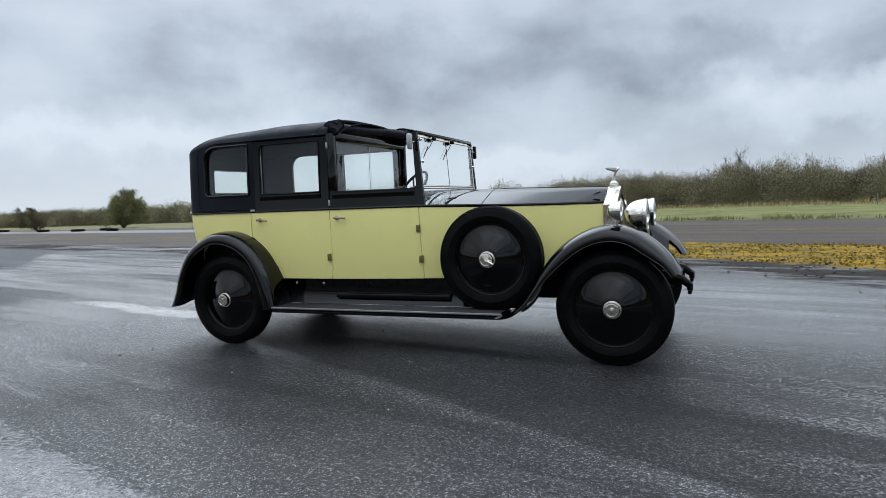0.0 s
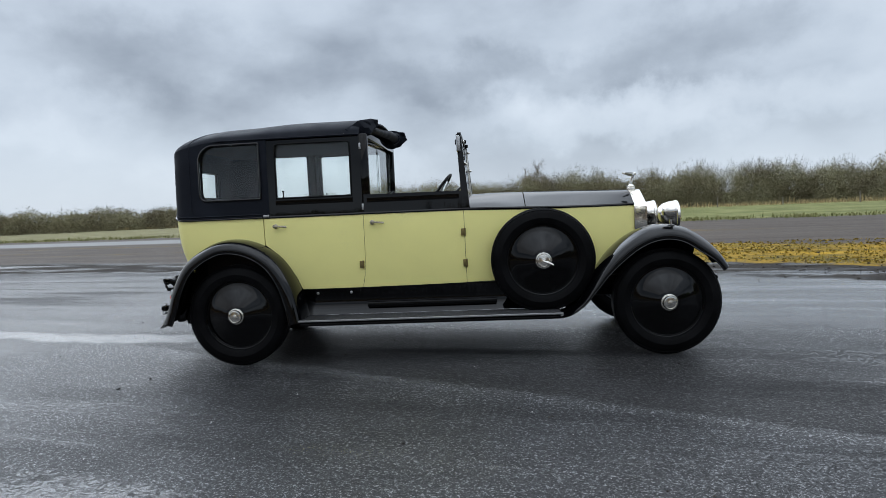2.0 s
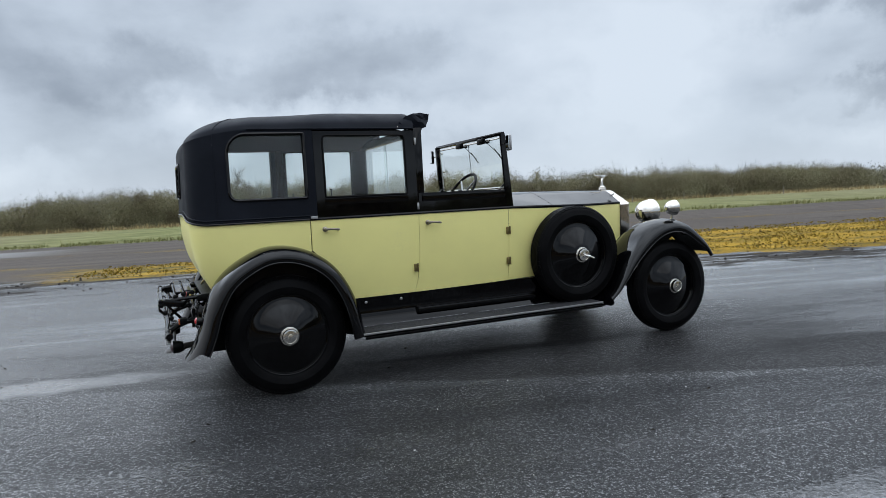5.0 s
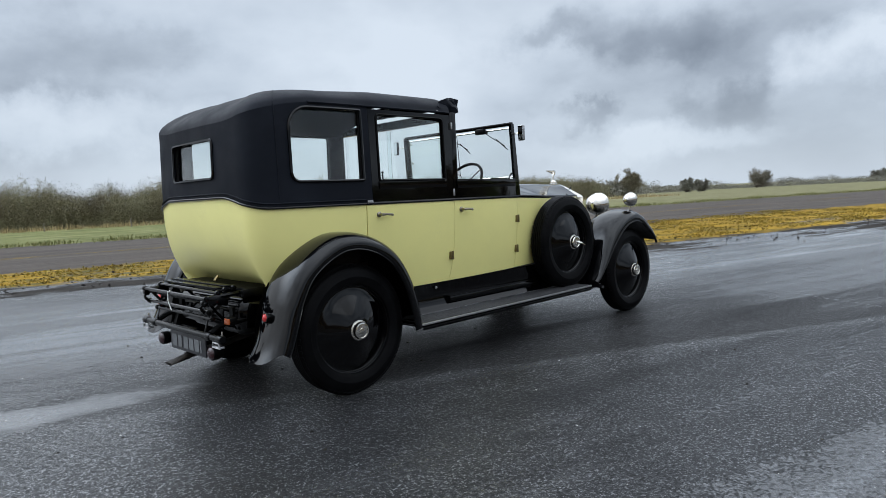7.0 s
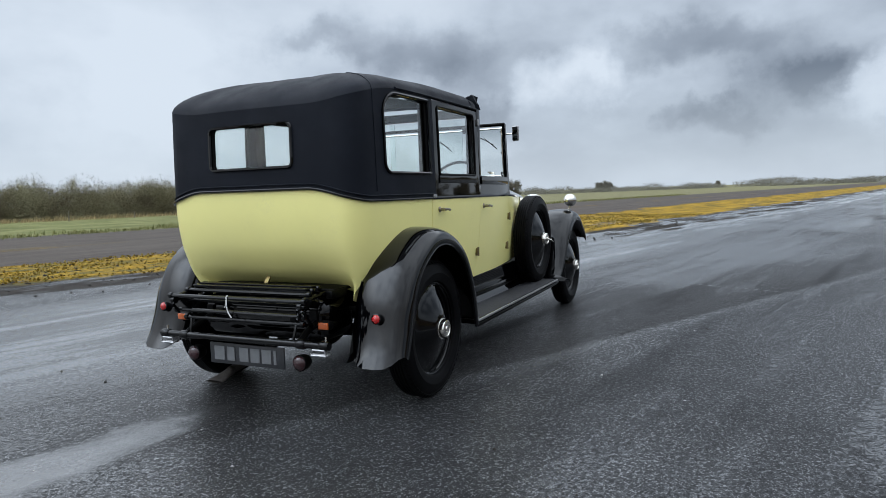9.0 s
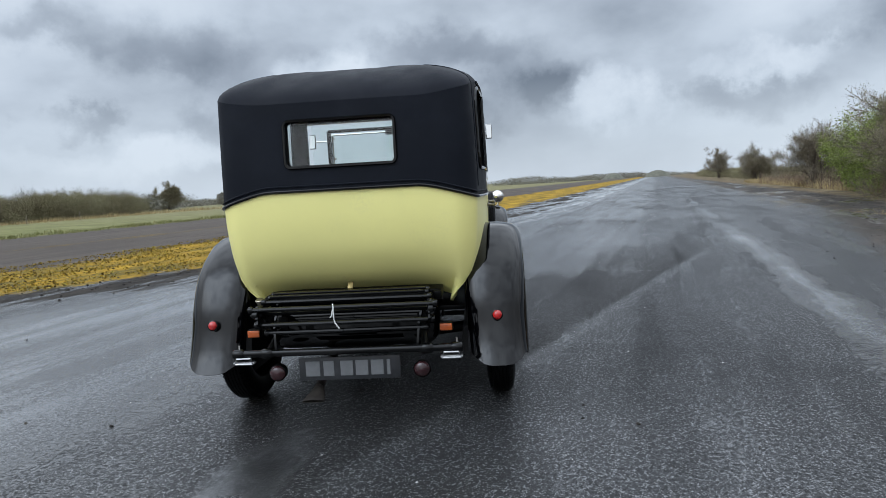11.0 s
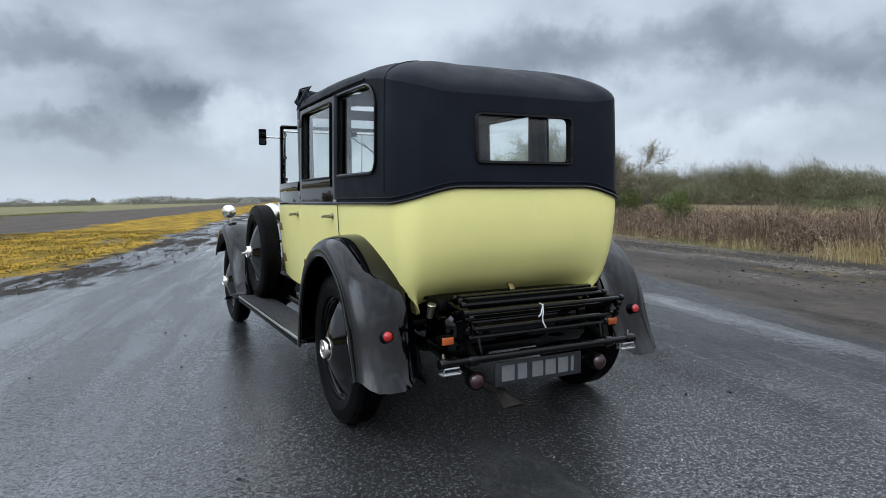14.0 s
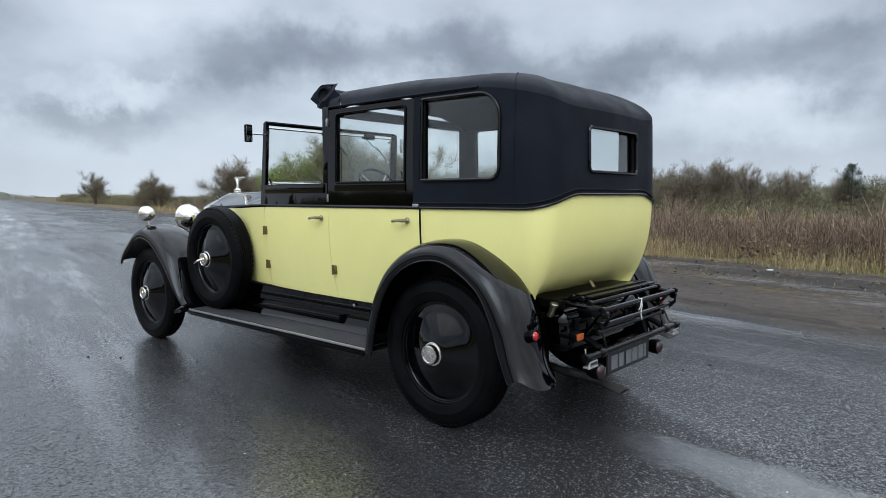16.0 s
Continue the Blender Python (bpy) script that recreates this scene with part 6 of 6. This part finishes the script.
def thicket(name, label, spots, material, per, leaf, kind="stuff", category="woodland", lean=0.35, shoots=0.0):
    """Far scrub: rounded crowns of fine twigs and buds; spots are (x, y, height, radius)."""
    out = []
    for x, y, h, r in spots:
        n = int(per * (0.4 + 0.6 * h * r / 6))
        # most pieces lie near the crown's outer shell
        a = rng.uniform(0, 2 * math.pi, n)
        zz = rng.random(n) ** 0.9
        ring = np.sqrt(np.maximum(0.0, 1 - zz ** 2.2))
        lump = 0.90 + 0.16 * np.sin(a * 3 + x) * np.sin(zz * 6 + y) + 0.07 * np.sin(a * 7 + y * 2)
        shell = (1 - 0.30 * rng.random(n) ** 1.6) * lump
        p = np.stack([x + np.cos(a) * ring * r * shell, y + np.sin(a) * ring * r * shell, zz * h * shell], 1)
        d = unit(np.stack([np.cos(a) * lean * ring, np.sin(a) * lean * ring, 0.8 + 0 * a], 1) + rng.normal(size=(n, 3)) * 0.5)
        m = n // 3
        out.append(strands(p[:m], d[:m], leaf * rng.uniform(0.8, 2.2, m), leaf * 0.24))
        out.append(leaves(p[m:], leaf * rng.uniform(0.6, 1.4, n - m)))
        # deeper, broader clumps close the crown
        core = p[:: 5] * (0.84, 0.84, 0.86) + np.array([x, y, 0]) * (0.16, 0.16, 0)
        out.append(leaves(core, leaf * rng.uniform(1.6, 2.6, len(core))))
        # bare shoots stand up out of the top
        if shoots:
            t = rng.integers(0, n, int(n * shoots))
            t = t[zz[t] > 0.62]
            up = unit(rng.normal(size=(len(t), 3)) * 0.30 + (0, 0, 1.0))
            out.append(strands(p[t] - up * 0.1, up, h * rng.uniform(0.05, 0.26, len(t)) * (0.4 + 0.9 * rng.random()), leaf * 0.26))
    ob = soup(name, np.concatenate(out), material)
    return tagged(ob, label, category, kind=kind)


def belt(points, heights, rows, gap, depth, low=0.78):
    """Clump spots along a polyline in runway coordinates."""
    pts = np.array(points, float)
    t = np.r_[0, np.cumsum(np.hypot(*np.diff(pts, axis=0).T))]
    out = []
    for r in range(rows):
        for s in np.arange(0, t[-1], gap):
            s2 = s + rng.uniform(-0.4, 0.4) * gap
            u, v = np.interp(s2, t, pts[:, 0]), np.interp(s2, t, pts[:, 1])
            w = uv(u, v + (1 if v > 0 else -1) * (depth * r / max(1, rows - 1) + rng.uniform(-0.7, 0.7)))
            h = np.interp(s2, t, heights) * rng.uniform(low, 1.12)
            out.append((w.x, w.y, h, gap * rng.uniform(0.75, 1.15)))
    return out


# the wood beyond the grass
thicket("scrub_wood", "dense leafless olive-brown scrub wood behind the grass", belt([(-34, 58), (-22, 60), (-8, 62), (10, 62), (30, 58), (48, 60), (62, 66), (74, 74)], [3.5, 3.9, 4.2, 4.1, 3.85, 3.6, 3.3, 2.8], 3, 3.2, 7, 0.76), M_SCRUB, 7400, 0.082, shoots=0.06)
thicket("scrub_wood", "low brown scrub along the far edge of the airfield", belt([(-150, 34), (-120, 38), (-90, 44), (-62, 52), (-44, 58), (-34, 58)], [2.4, 2.6, 3.0, 2.8, 2.3, 2.8], 2, 3.2, 5), M_SCRUB, 2600, 0.15, shoots=0.05)
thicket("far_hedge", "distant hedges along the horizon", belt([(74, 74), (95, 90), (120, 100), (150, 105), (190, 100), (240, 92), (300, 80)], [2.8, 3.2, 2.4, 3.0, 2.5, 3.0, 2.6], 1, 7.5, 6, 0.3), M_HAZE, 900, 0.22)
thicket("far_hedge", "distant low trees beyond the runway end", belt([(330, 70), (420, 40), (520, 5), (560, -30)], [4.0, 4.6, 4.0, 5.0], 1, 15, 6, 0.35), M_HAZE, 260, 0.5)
# woods and hedge on the runway's other side
thicket("scrub_wood", "wooded rise behind the brambles", belt([(230, -70), (160, -66), (120, -64), (72, -60), (48, -62), (24, -60), (2, -56), (-16, -50), (-34, -46)], [9.0, 8.6, 7.0, 5.9, 4.6, 3.2, 2.3, 1.7, 1.4], 3, 4.4, 9, 0.62), M_WOOD_S, 6000, 0.095, shoots=0.04)
thicket("green_scrub", "greener bushes in front of the wooded rise", belt([(40, -40), (20, -36), (0, -33), (-14, -30)], [1.3, 1.3, 1.1, 0.9], 2, 2.6, 4, 0.35), M_GREENWOOD, 3400, 0.065)
thicket("hedge", "leafless brown hedge along the runway", belt([(36, -13.5), (55, -14), (80, -15), (110, -16), (150, -16), (210, -15)], [1.5, 1.6, 1.6, 1.8, 2.0, 2.2], 2, 1.9, 2.5), M_SCRUB, 2200, 0.08)


def lone(name, label, u, v, h, spread, limbs, foliage, mat, **kw):
    w = uv(u, v)
    return bush(name, label, (w.x, w.y, 0), h, spread, limbs, foliage, mat, **kw)


lone("thorn_bush", "thorn bush coming into fresh green leaf beside the runway", 29.0, -11.9, 3.1, 1.15, 12, True, M_GREEN, leaf=0.085, dens=13, twigs=16, stretch=1.15)
lone("thorn_bush", "thorn bush coming into fresh green leaf beside the runway", 25.6, -11.8, 3.7, 1.1, 12, True, M_GREEN, leaf=0.075, dens=13, twigs=18, stretch=1.1)
lone("thorn_bush", "tall leafless thorn bush with olive buds beside the runway", 21.4, -12.0, 4.2, 1.2, 15, True, M_OLIVE, leaf=0.045, dens=4, twigs=34, stretch=1.2)
lone("thorn_bush", "leafless spreading thorn bush beside the runway", 20.2, -12.6, 3.2, 0.95, 12, True, M_SCRUB, leaf=0.035, dens=3, twigs=34, stretch=1.25)
lone("bare_tree", "small leafless hawthorn tree beside the runway", 40.2, -11.8, 3.9, 0.9, 9, True, M_SCRUB, category="tree", twigs=30, r0=0.07, leaf=0.04, dens=2)
lone("thorn_bush", "low brown thorn bush in the hedge", 34.6, -12.4, 2.6, 1.2, 9, True, M_SCRUB, leaf=0.05, dens=4, twigs=22)
lone("bare_tree", "small leafless hawthorn tree beside the runway", 66.0, -12.0, 3.7, 1.0, 9, True, M_SCRUB, category="tree", twigs=26, r0=0.08, leaf=0.06, dens=3)
lone("thorn_bush", "round brown thorn bush in the hedge", 80.0, -13.2, 3.0, 0.9, 9, True, M_SCRUB, leaf=0.06, dens=4, twigs=18)
lone("bare_tree", "small leafless hawthorn tree beside the runway", 122.0, -13.0, 5.4, 1.0, 8, True, M_SCRUB, category="tree", twigs=20, r0=0.08, leaf=0.07, dens=3)
lone("bare_tree", "spreading leafless tree above the scrub wood", -10.5, 66, 5.4, 1.3, 12, False, None, category="tree", twigs=34, r0=0.07)
lone("willow", "willow coming into green leaf at the field edge", -62.5, 30.0, 3.75, 0.85, 14, True, M_OLIVE, leaf=0.13, dens=5, twigs=24, category="tree")
lone("thorn_bush", "dark bare thorn bush at the field edge", -66, 23.4, 2.2, 1.0, 10, True, M_SCRUB, leaf=0.12, dens=8, twigs=16)
for u, v, h in ((31.0, -48, 4.1), (29.6, -49, 4.3), (28.2, -50, 4.2), (27.0, -50.5, 4.4), (25.6, -51, 4.0), (22.5, -52, 3.7), (19.0, -53, 3.4)):
    lone("bare_tree", "tall slim leafless tree rising from the wood", u, v, h, 0.55, 6, False, None, category="tree", twigs=24, r0=0.05)

# single trees beyond the far end of the wood
lone("field_tree", "round leafless tree standing alone beyond the wood", 79.5, 72, 4.2, 1.1, 12, True, M_SCRUB, category="tree", twigs=30, r0=0.09, leaf=0.11, dens=5, stretch=1.15)
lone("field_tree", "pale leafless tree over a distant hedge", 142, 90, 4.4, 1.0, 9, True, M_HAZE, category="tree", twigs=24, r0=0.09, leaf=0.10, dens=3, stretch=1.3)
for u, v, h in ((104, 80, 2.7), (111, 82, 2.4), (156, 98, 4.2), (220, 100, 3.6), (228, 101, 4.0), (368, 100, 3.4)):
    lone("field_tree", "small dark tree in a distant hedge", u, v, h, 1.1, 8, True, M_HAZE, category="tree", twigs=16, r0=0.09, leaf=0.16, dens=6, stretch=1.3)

# earth-covered aircraft shelters near the horizon
def shelter(u, v, w, h):
    bm = bmesh.new()
    rows = []
    for x in np.linspace(-1, 1, 17):
        top = h * (1 - abs(x) ** 2.4)
        rows.append([(x * w / 2, y * 9.0, top * (1 - abs(y) ** 4)) for y in np.linspace(-1, 1, 9)])
    grid(bm, rows)
    ob = finish("aircraft_shelter", bm, M_SHELTER)
    p = uv(u, v)
    ob.location = (p.x, p.y, -0.05)
    ob.rotation_euler = (0, 0, RUN + radians(90))
    return tagged(ob, "low earth-covered shelter on the horizon", "shelter", "shelters on the horizon")


M_SHELTER = simple("old_turf_and_concrete", (0.11, 0.11, 0.085), 0.9, var=0.4, scale=0.6)
for place in ((395, 22, 13, 3.6), (402, -3, 15, 3.9)):
    shelter(*place)

# pine by the field
w = uv(12.3, -39)
pine = root("pine_tree", "dark green pine standing by the wood", "tree", (w.x, w.y, 0))
bm = bmesh.new()
tube(bm, [(0, 0, 0), (0.05, 0, 2.2), (0.02, 0.05, 4.4)], [0.14, 0.10, 0.03], 7)
finish("trunk", bm, M_BARK, pine)
P = []
for z0 in np.linspace(1.2, 4.4, 11):
    r = 1.35 * (1 - (z0 - 1.0) / 4.4) ** 0.7
    for a in rng.uniform(0, 6.28, 7):
        m = 70
        q = rng.random(m) ** 0.6
        P.append(np.stack([np.cos(a) * q * r, np.sin(a) * q * r, z0 + 0.25 * q], 1) + rng.normal(size=(m, 3)) * 0.10)
P = np.concatenate(P)
soup("crown", strands(P, unit(rng.normal(size=P.shape) + (0, 0, 0.5)), rng.uniform(0.10, 0.25, len(P)), 0.03), M_PINE, pine)
pine.scale = (0.68, 0.68, 0.68)

# young ivy-green shrubs among the brambles
for u, v, h in ((18.6, -13.0, 1.6), (15.0, -13.0, 1.5)):
    lone("young_shrub", "upright young evergreen shrub among the brambles", u, v, h, 0.10, 6, True, M_IVY, leaf=0.05, dens=12, twigs=8)


def stems(name, label, n, u0, u1, v0, v1, h0, h1, width, arch, material, category, dens=None):
    """A field of arching stems, each of three pieces."""
    u, v = rng.uniform(u0, u1, n), rng.uniform(v0, v1, n)
    if dens is not None:
        keep = rng.random(n) < dens(u, v)
        u, v = u[keep], v[keep]
        n = len(u)
    c, s = math.cos(RUN), math.sin(RUN)
    p = np.stack([c * u - s * v, s * u + c * v, np.zeros(n)], 1)
    clump = 0.72 + 0.20 * np.sin(u * 1.9 + v) * np.sin(u * 0.47 + 2) + 0.18 * np.sin(u * 0.9 - v * 1.7)
    h = rng.uniform(h0, h1, n) * clump
    a = rng.uniform(0, 2 * math.pi, n)
    lean = np.stack([np.cos(a), np.sin(a), np.zeros(n)], 1) * (arch * rng.random(n) ** 1.5 * h)[:, None]
    side = np.stack([-np.sin(a), np.cos(a), np.zeros(n)], 1)
    b = rng.uniform(0, math.pi, n)
    side = np.stack([np.cos(b), np.sin(b), np.zeros(n)], 1) * (width * rng.uniform(0.6, 1.3, n) * 0.5)[:, None]
    up = np.array([0, 0, 1.0])
    q1 = p + lean * 0.25 + up * (h * 0.62)[:, None]
    q2 = p + lean * 0.7 + up * (h * 0.98)[:, None]
    q3 = p + lean * 1.2 + up * (h * 0.86)[:, None]
    t = [np.stack([p - side, p + side, q1 + side * 0.8], 1), np.stack([p - side, q1 + side * 0.8, q1 - side * 0.8], 1),
         np.stack([q1 - side * 0.8, q1 + side * 0.8, q2], 1), np.stack([q2 - side * 0.6, q2 + side * 0.6, q3], 1)]
    tris = np.stack(t, 1).reshape(-1, 3, 3)
    return tagged(soup(name, tris, material), label, category, kind="stuff")


stems("brambles", "tangled dead brown brambles beside the runway", 36000, -22, 9, -16.5, -10.5, 0.35, 1.55, 0.015, 1.7, M_BRAMBLE, "brambles")
stems("brambles", "low tangled dead brambles beside the runway", 16000, 8.5, 24, -16.5, -10.3, 0.25, 1.05, 0.016, 2.2, M_BRAMBLE, "brambles")
thicket("bramble_tangle", "dense tangle of dead bramble beside the runway", belt([(-24, -11.4), (-8, -11.2), (6, -11.2), (22, -11.6)], [0.80, 0.85, 0.95, 1.1], 5, 1.0, 6, 0.35), M_BRAMBLE, 1500, 0.05, category="brambles", lean=0.9)
stems("brambles", "tangled dead brown brambles under the hedge", 9000, 18, 60, -16, -11.0, 0.5, 1.2, 0.020, 1.8, M_BRAMBLE, "brambles")
stems("dry_grass", "pale dry grass along the runway edge", 34000, -22, 22, -11.4, -9.4, 0.12, 0.58, 0.009, 1.3, M_STRAW, "grass", lambda u, v: np.clip((-9.6 - v + 0.5 * np.sin(u * 1.7)) / 0.9, 0.0, 1) * np.clip(1 - (u - 3.5) / 7.0, 0.15, 1))
stems("green_grass", "green blades in the dry grass along the runway edge", 9000, -22, 22, -11.2, -9.5, 0.06, 0.26, 0.010, 0.9, M_TURF, "grass", lambda u, v: 0.5 + 0.5 * np.sin(u * 0.8 + 1))
stems("dry_grass", "pale dry grass under the hedge", 12000, 20, 70, -12.6, -11.0, 0.2, 0.6, 0.016, 0.7, M_STRAW, "grass")
stems("dry_grass", "rough pale grass before the wood", 7000, -60, 70, 54, 58, 0.25, 0.6, 0.05, 0.5, M_STRAW, "grass")
stems("verge_grass", "ragged tufts along the grass edge", 22000, -45, 90, 26.4, 29.0, 0.08, 0.28, 0.035, 1.1, M_TURF, "grass", lambda u, v: 0.5 + 0.5 * np.sin(u * 2.1) * np.sin(u * 0.6))
stems("moss_cushions", "rough cushions of yellow moss and dead stalks", 26000, -7, 26, 4.6, 12.4, 0.015, 0.065, 0.045, 2.0, M_MOSS, "moss",
      lambda u, v: np.where(v > 5.2 + 3.8 * (1 - np.clip((u + 2) / 11, 0, 1)), 0.25 + 0.75 * (np.sin(u * 1.3 + v) * np.sin(v * 2.3 - u * 0.4) > -0.1), 0.0))
stems("heath_grass", "pale rough field behind the brambles", 14000, -40, 60, -32, -17.5, 0.3, 0.8, 0.05, 0.6, M_STRAW, "grass")

# ---- loose stones and clods ----
def pebbles(name, label, n, place, r0, r1, material, category):
    base = [Vector((1, 0, -0.1)), Vector((-0.5, 0.87, -0.1)), Vector((-0.5, -0.87, -0.1)), Vector((0.1, 0.0, 0.75)), Vector((0.55, 0.5, 0.35)), Vector((-0.6, 0.1, 0.4)), Vector((0.2, -0.6, 0.4))]
    tri = [(0, 4, 3), (4, 1, 3), (1, 5, 3), (5, 2, 3), (2, 6, 3), (6, 0, 3), (0, 1, 4), (1, 2, 5), (2, 0, 6)]
    b = np.array([tuple(v) for v in base])
    verts, faces = [], []
    for i in range(n):
        u, v = place(i)
        r = r0 + (r1 - r0) * rng.random() ** 3
        a = rng.uniform(0, 6.28)
        c, s = math.cos(a), math.sin(a)
        q = b * (r * rng.uniform(0.7, 1.4), r, r * rng.uniform(0.6, 1.1)) + rng.normal(size=b.shape) * r * 0.12
        w = uv(u, v)
        q = np.stack([c * q[:, 0] - s * q[:, 1] + w.x, s * q[:, 0] + c * q[:, 1] + w.y, q[:, 2] + r * 0.05], 1)
        faces += [tuple(len(verts) + j for j in t) for t in tri]
        verts += q.tolist()
    me = bpy.data.meshes.new(name)
    me.from_pydata(verts, [], faces)
    me.materials.append(material)
    return tagged(new(name, me), label, category, kind="stuff")


M_CLOD = tint("dark_clods", (0.0, (0.012, 0.011, 0.010)), (0.8, (0.04, 0.035, 0.03)), (1.0, (0.09, 0.08, 0.065)))
M_GRIT = tint("pale_grit", (0.0, (0.22, 0.22, 0.21)), (1.0, (0.62, 0.61, 0.58)))
pebbles("loose_stones", "small dark stones scattered over the tarmac", 900, lambda i: (rng.uniform(-9, 14), rng.uniform(-8, 6)), 0.005, 0.016, M_CLOD, "stones")
pebbles("pale_grit", "pale grit scattered over the tarmac", 420, lambda i: (rng.uniform(-8, 8), rng.uniform(-6.5, 5)), 0.003, 0.009, M_GRIT, "stones")


def moss_edge(i):
    u = rng.uniform(-8, 26)
    return u, MOSS0 + 3.8 * (1 - smooth01((u + 2) / 11)) + rng.normal() * 0.8 - 0.5


pebbles("clods", "dark clods of earth along the moss", 1500, moss_edge, 0.008, 0.040, M_CLOD, "clods")
pebbles("clods", "dark clods scattered through the moss", 500, lambda i: (rng.uniform(-4, 24), rng.uniform(MOSS0 + 3.5, MOSS1 + 1)), 0.010, 0.045, M_CLOD, "clods")
pebbles("clods", "dark clods of earth before the brambles", 420, lambda i: (rng.uniform(-10, 22), -8.6 + rng.normal() * 0.8), 0.006, 0.040, M_CLOD, "clods")

# ---- fence posts at the field edge ----
def fence_post(u, v, h, lean):
    bm = bmesh.new()
    box(bm, (0, 0, h / 2), (0.055, 0.055, h), 0.010, Matrix.Rotation(radians(lean), 4, "X"))
    w = uv(u, v)
    ob = finish("fence_post", bm, M_POST)
    ob.location = (w.x, w.y, -0.05)
    return tagged(ob, "weathered pale wooden post at the field edge", "post", "posts along the field")


M_POST = simple("weathered_post_wood", (0.20, 0.18, 0.15), 0.85, var=0.3, scale=9, bump=0.4, bscale=60)
for i in range(11):
    fence_post(-9 + 5.2 * i + rng.uniform(-0.5, 0.5), 51.5 + rng.uniform(-0.3, 0.3), rng.uniform(0.7, 0.95), rng.uniform(-5, 5))


# ---- old tyres lying along the pale road ----
def old_tyre(u, v, r, turn):
    bm = bmesh.new()
    lathe(bm, [(r * 0.55, 0.0), (r * 0.9, 0.0), (r, 0.05), (r, 0.17), (r * 0.9, 0.22), (r * 0.55, 0.22), (r * 0.62, 0.11)], (0, 0, 0), (0, 0, 1), 24, closed=True)
    w = uv(u, v)
    ob = finish("old_tyre", bm, M_TYRE)
    ob.location, ob.rotation_euler = (w.x, w.y, 0.0), (0, 0, turn)
    return tagged(ob, "worn black tyre lying flat beside the pale road", "tyre", "tyres along the road")


for u, v, r in ((-75.5, 23.8, 0.50), (-63.7, 22.8, 0.55), (-57.4, 23.1, 0.60), (-55.6, 24.8, 0.60), (-51.9, 23.4, 0.50)):
    old_tyre(u, v, r, u)


# ---- chalk dashes on the tarmac ----
def chalk_line():
    bm = bmesh.new()
    for i in range(13):
        q = i / 12
        w = uv(3.97 - 0.27 * q, -1.28 - 1.40 * q)
        m = Matrix.Translation((w.x, w.y, 0.0015)) @ Matrix.Rotation(RUN + 1.38 + rng.uniform(-0.2, 0.2), 4, "Z")
        box(bm, (0, 0, 0), (rng.uniform(0.03, 0.055), rng.uniform(0.006, 0.011), 0.003), 0, m)
    return tagged(finish("chalk_dashes", bm, M_CHARS), "broken row of white chalk dashes on the tarmac", "marking", kind="stuff")


chalk_line()


# ---- a scrap of litter at the edge of the grass ----
def litter(u, v):
    bm = bmesh.new()
    rows = [[(0.11 * (i / 5 - 0.5), 0.08 * (j / 5 - 0.5), 0.035 + 0.025 * math.sin(i * 2.3 + j) * math.cos(j * 1.9 + i)) for i in range(6)] for j in range(6)]
    grid(bm, rows)
    bmesh.ops.solidify(bm, geom=bm.faces[:], thickness=0.003)
    w = uv(u, v)
    ob = finish("crumpled_paper", bm, M_STRING)
    ob.location = (w.x, w.y, -0.008)
    return tagged(ob, "small scrap of crumpled white paper by the grass", "litter")


litter(1.07, -8.95)

pebbles("mud_crumbs", "dark crumbs of mud and rotted stalks on the dirt", 2200, lambda i: (rng.uniform(-9, 16), -8.9 + 4.3 * rng.random() ** 1.6), 0.004, 0.026, M_CLOD, "mud")
stems("dead_stalks", "broken pale stalks lying at the grass edge", 900, -10, 16, -9.2, -7.6, 0.02, 0.07, 0.012, 5.0, M_STRAW, "stalks")
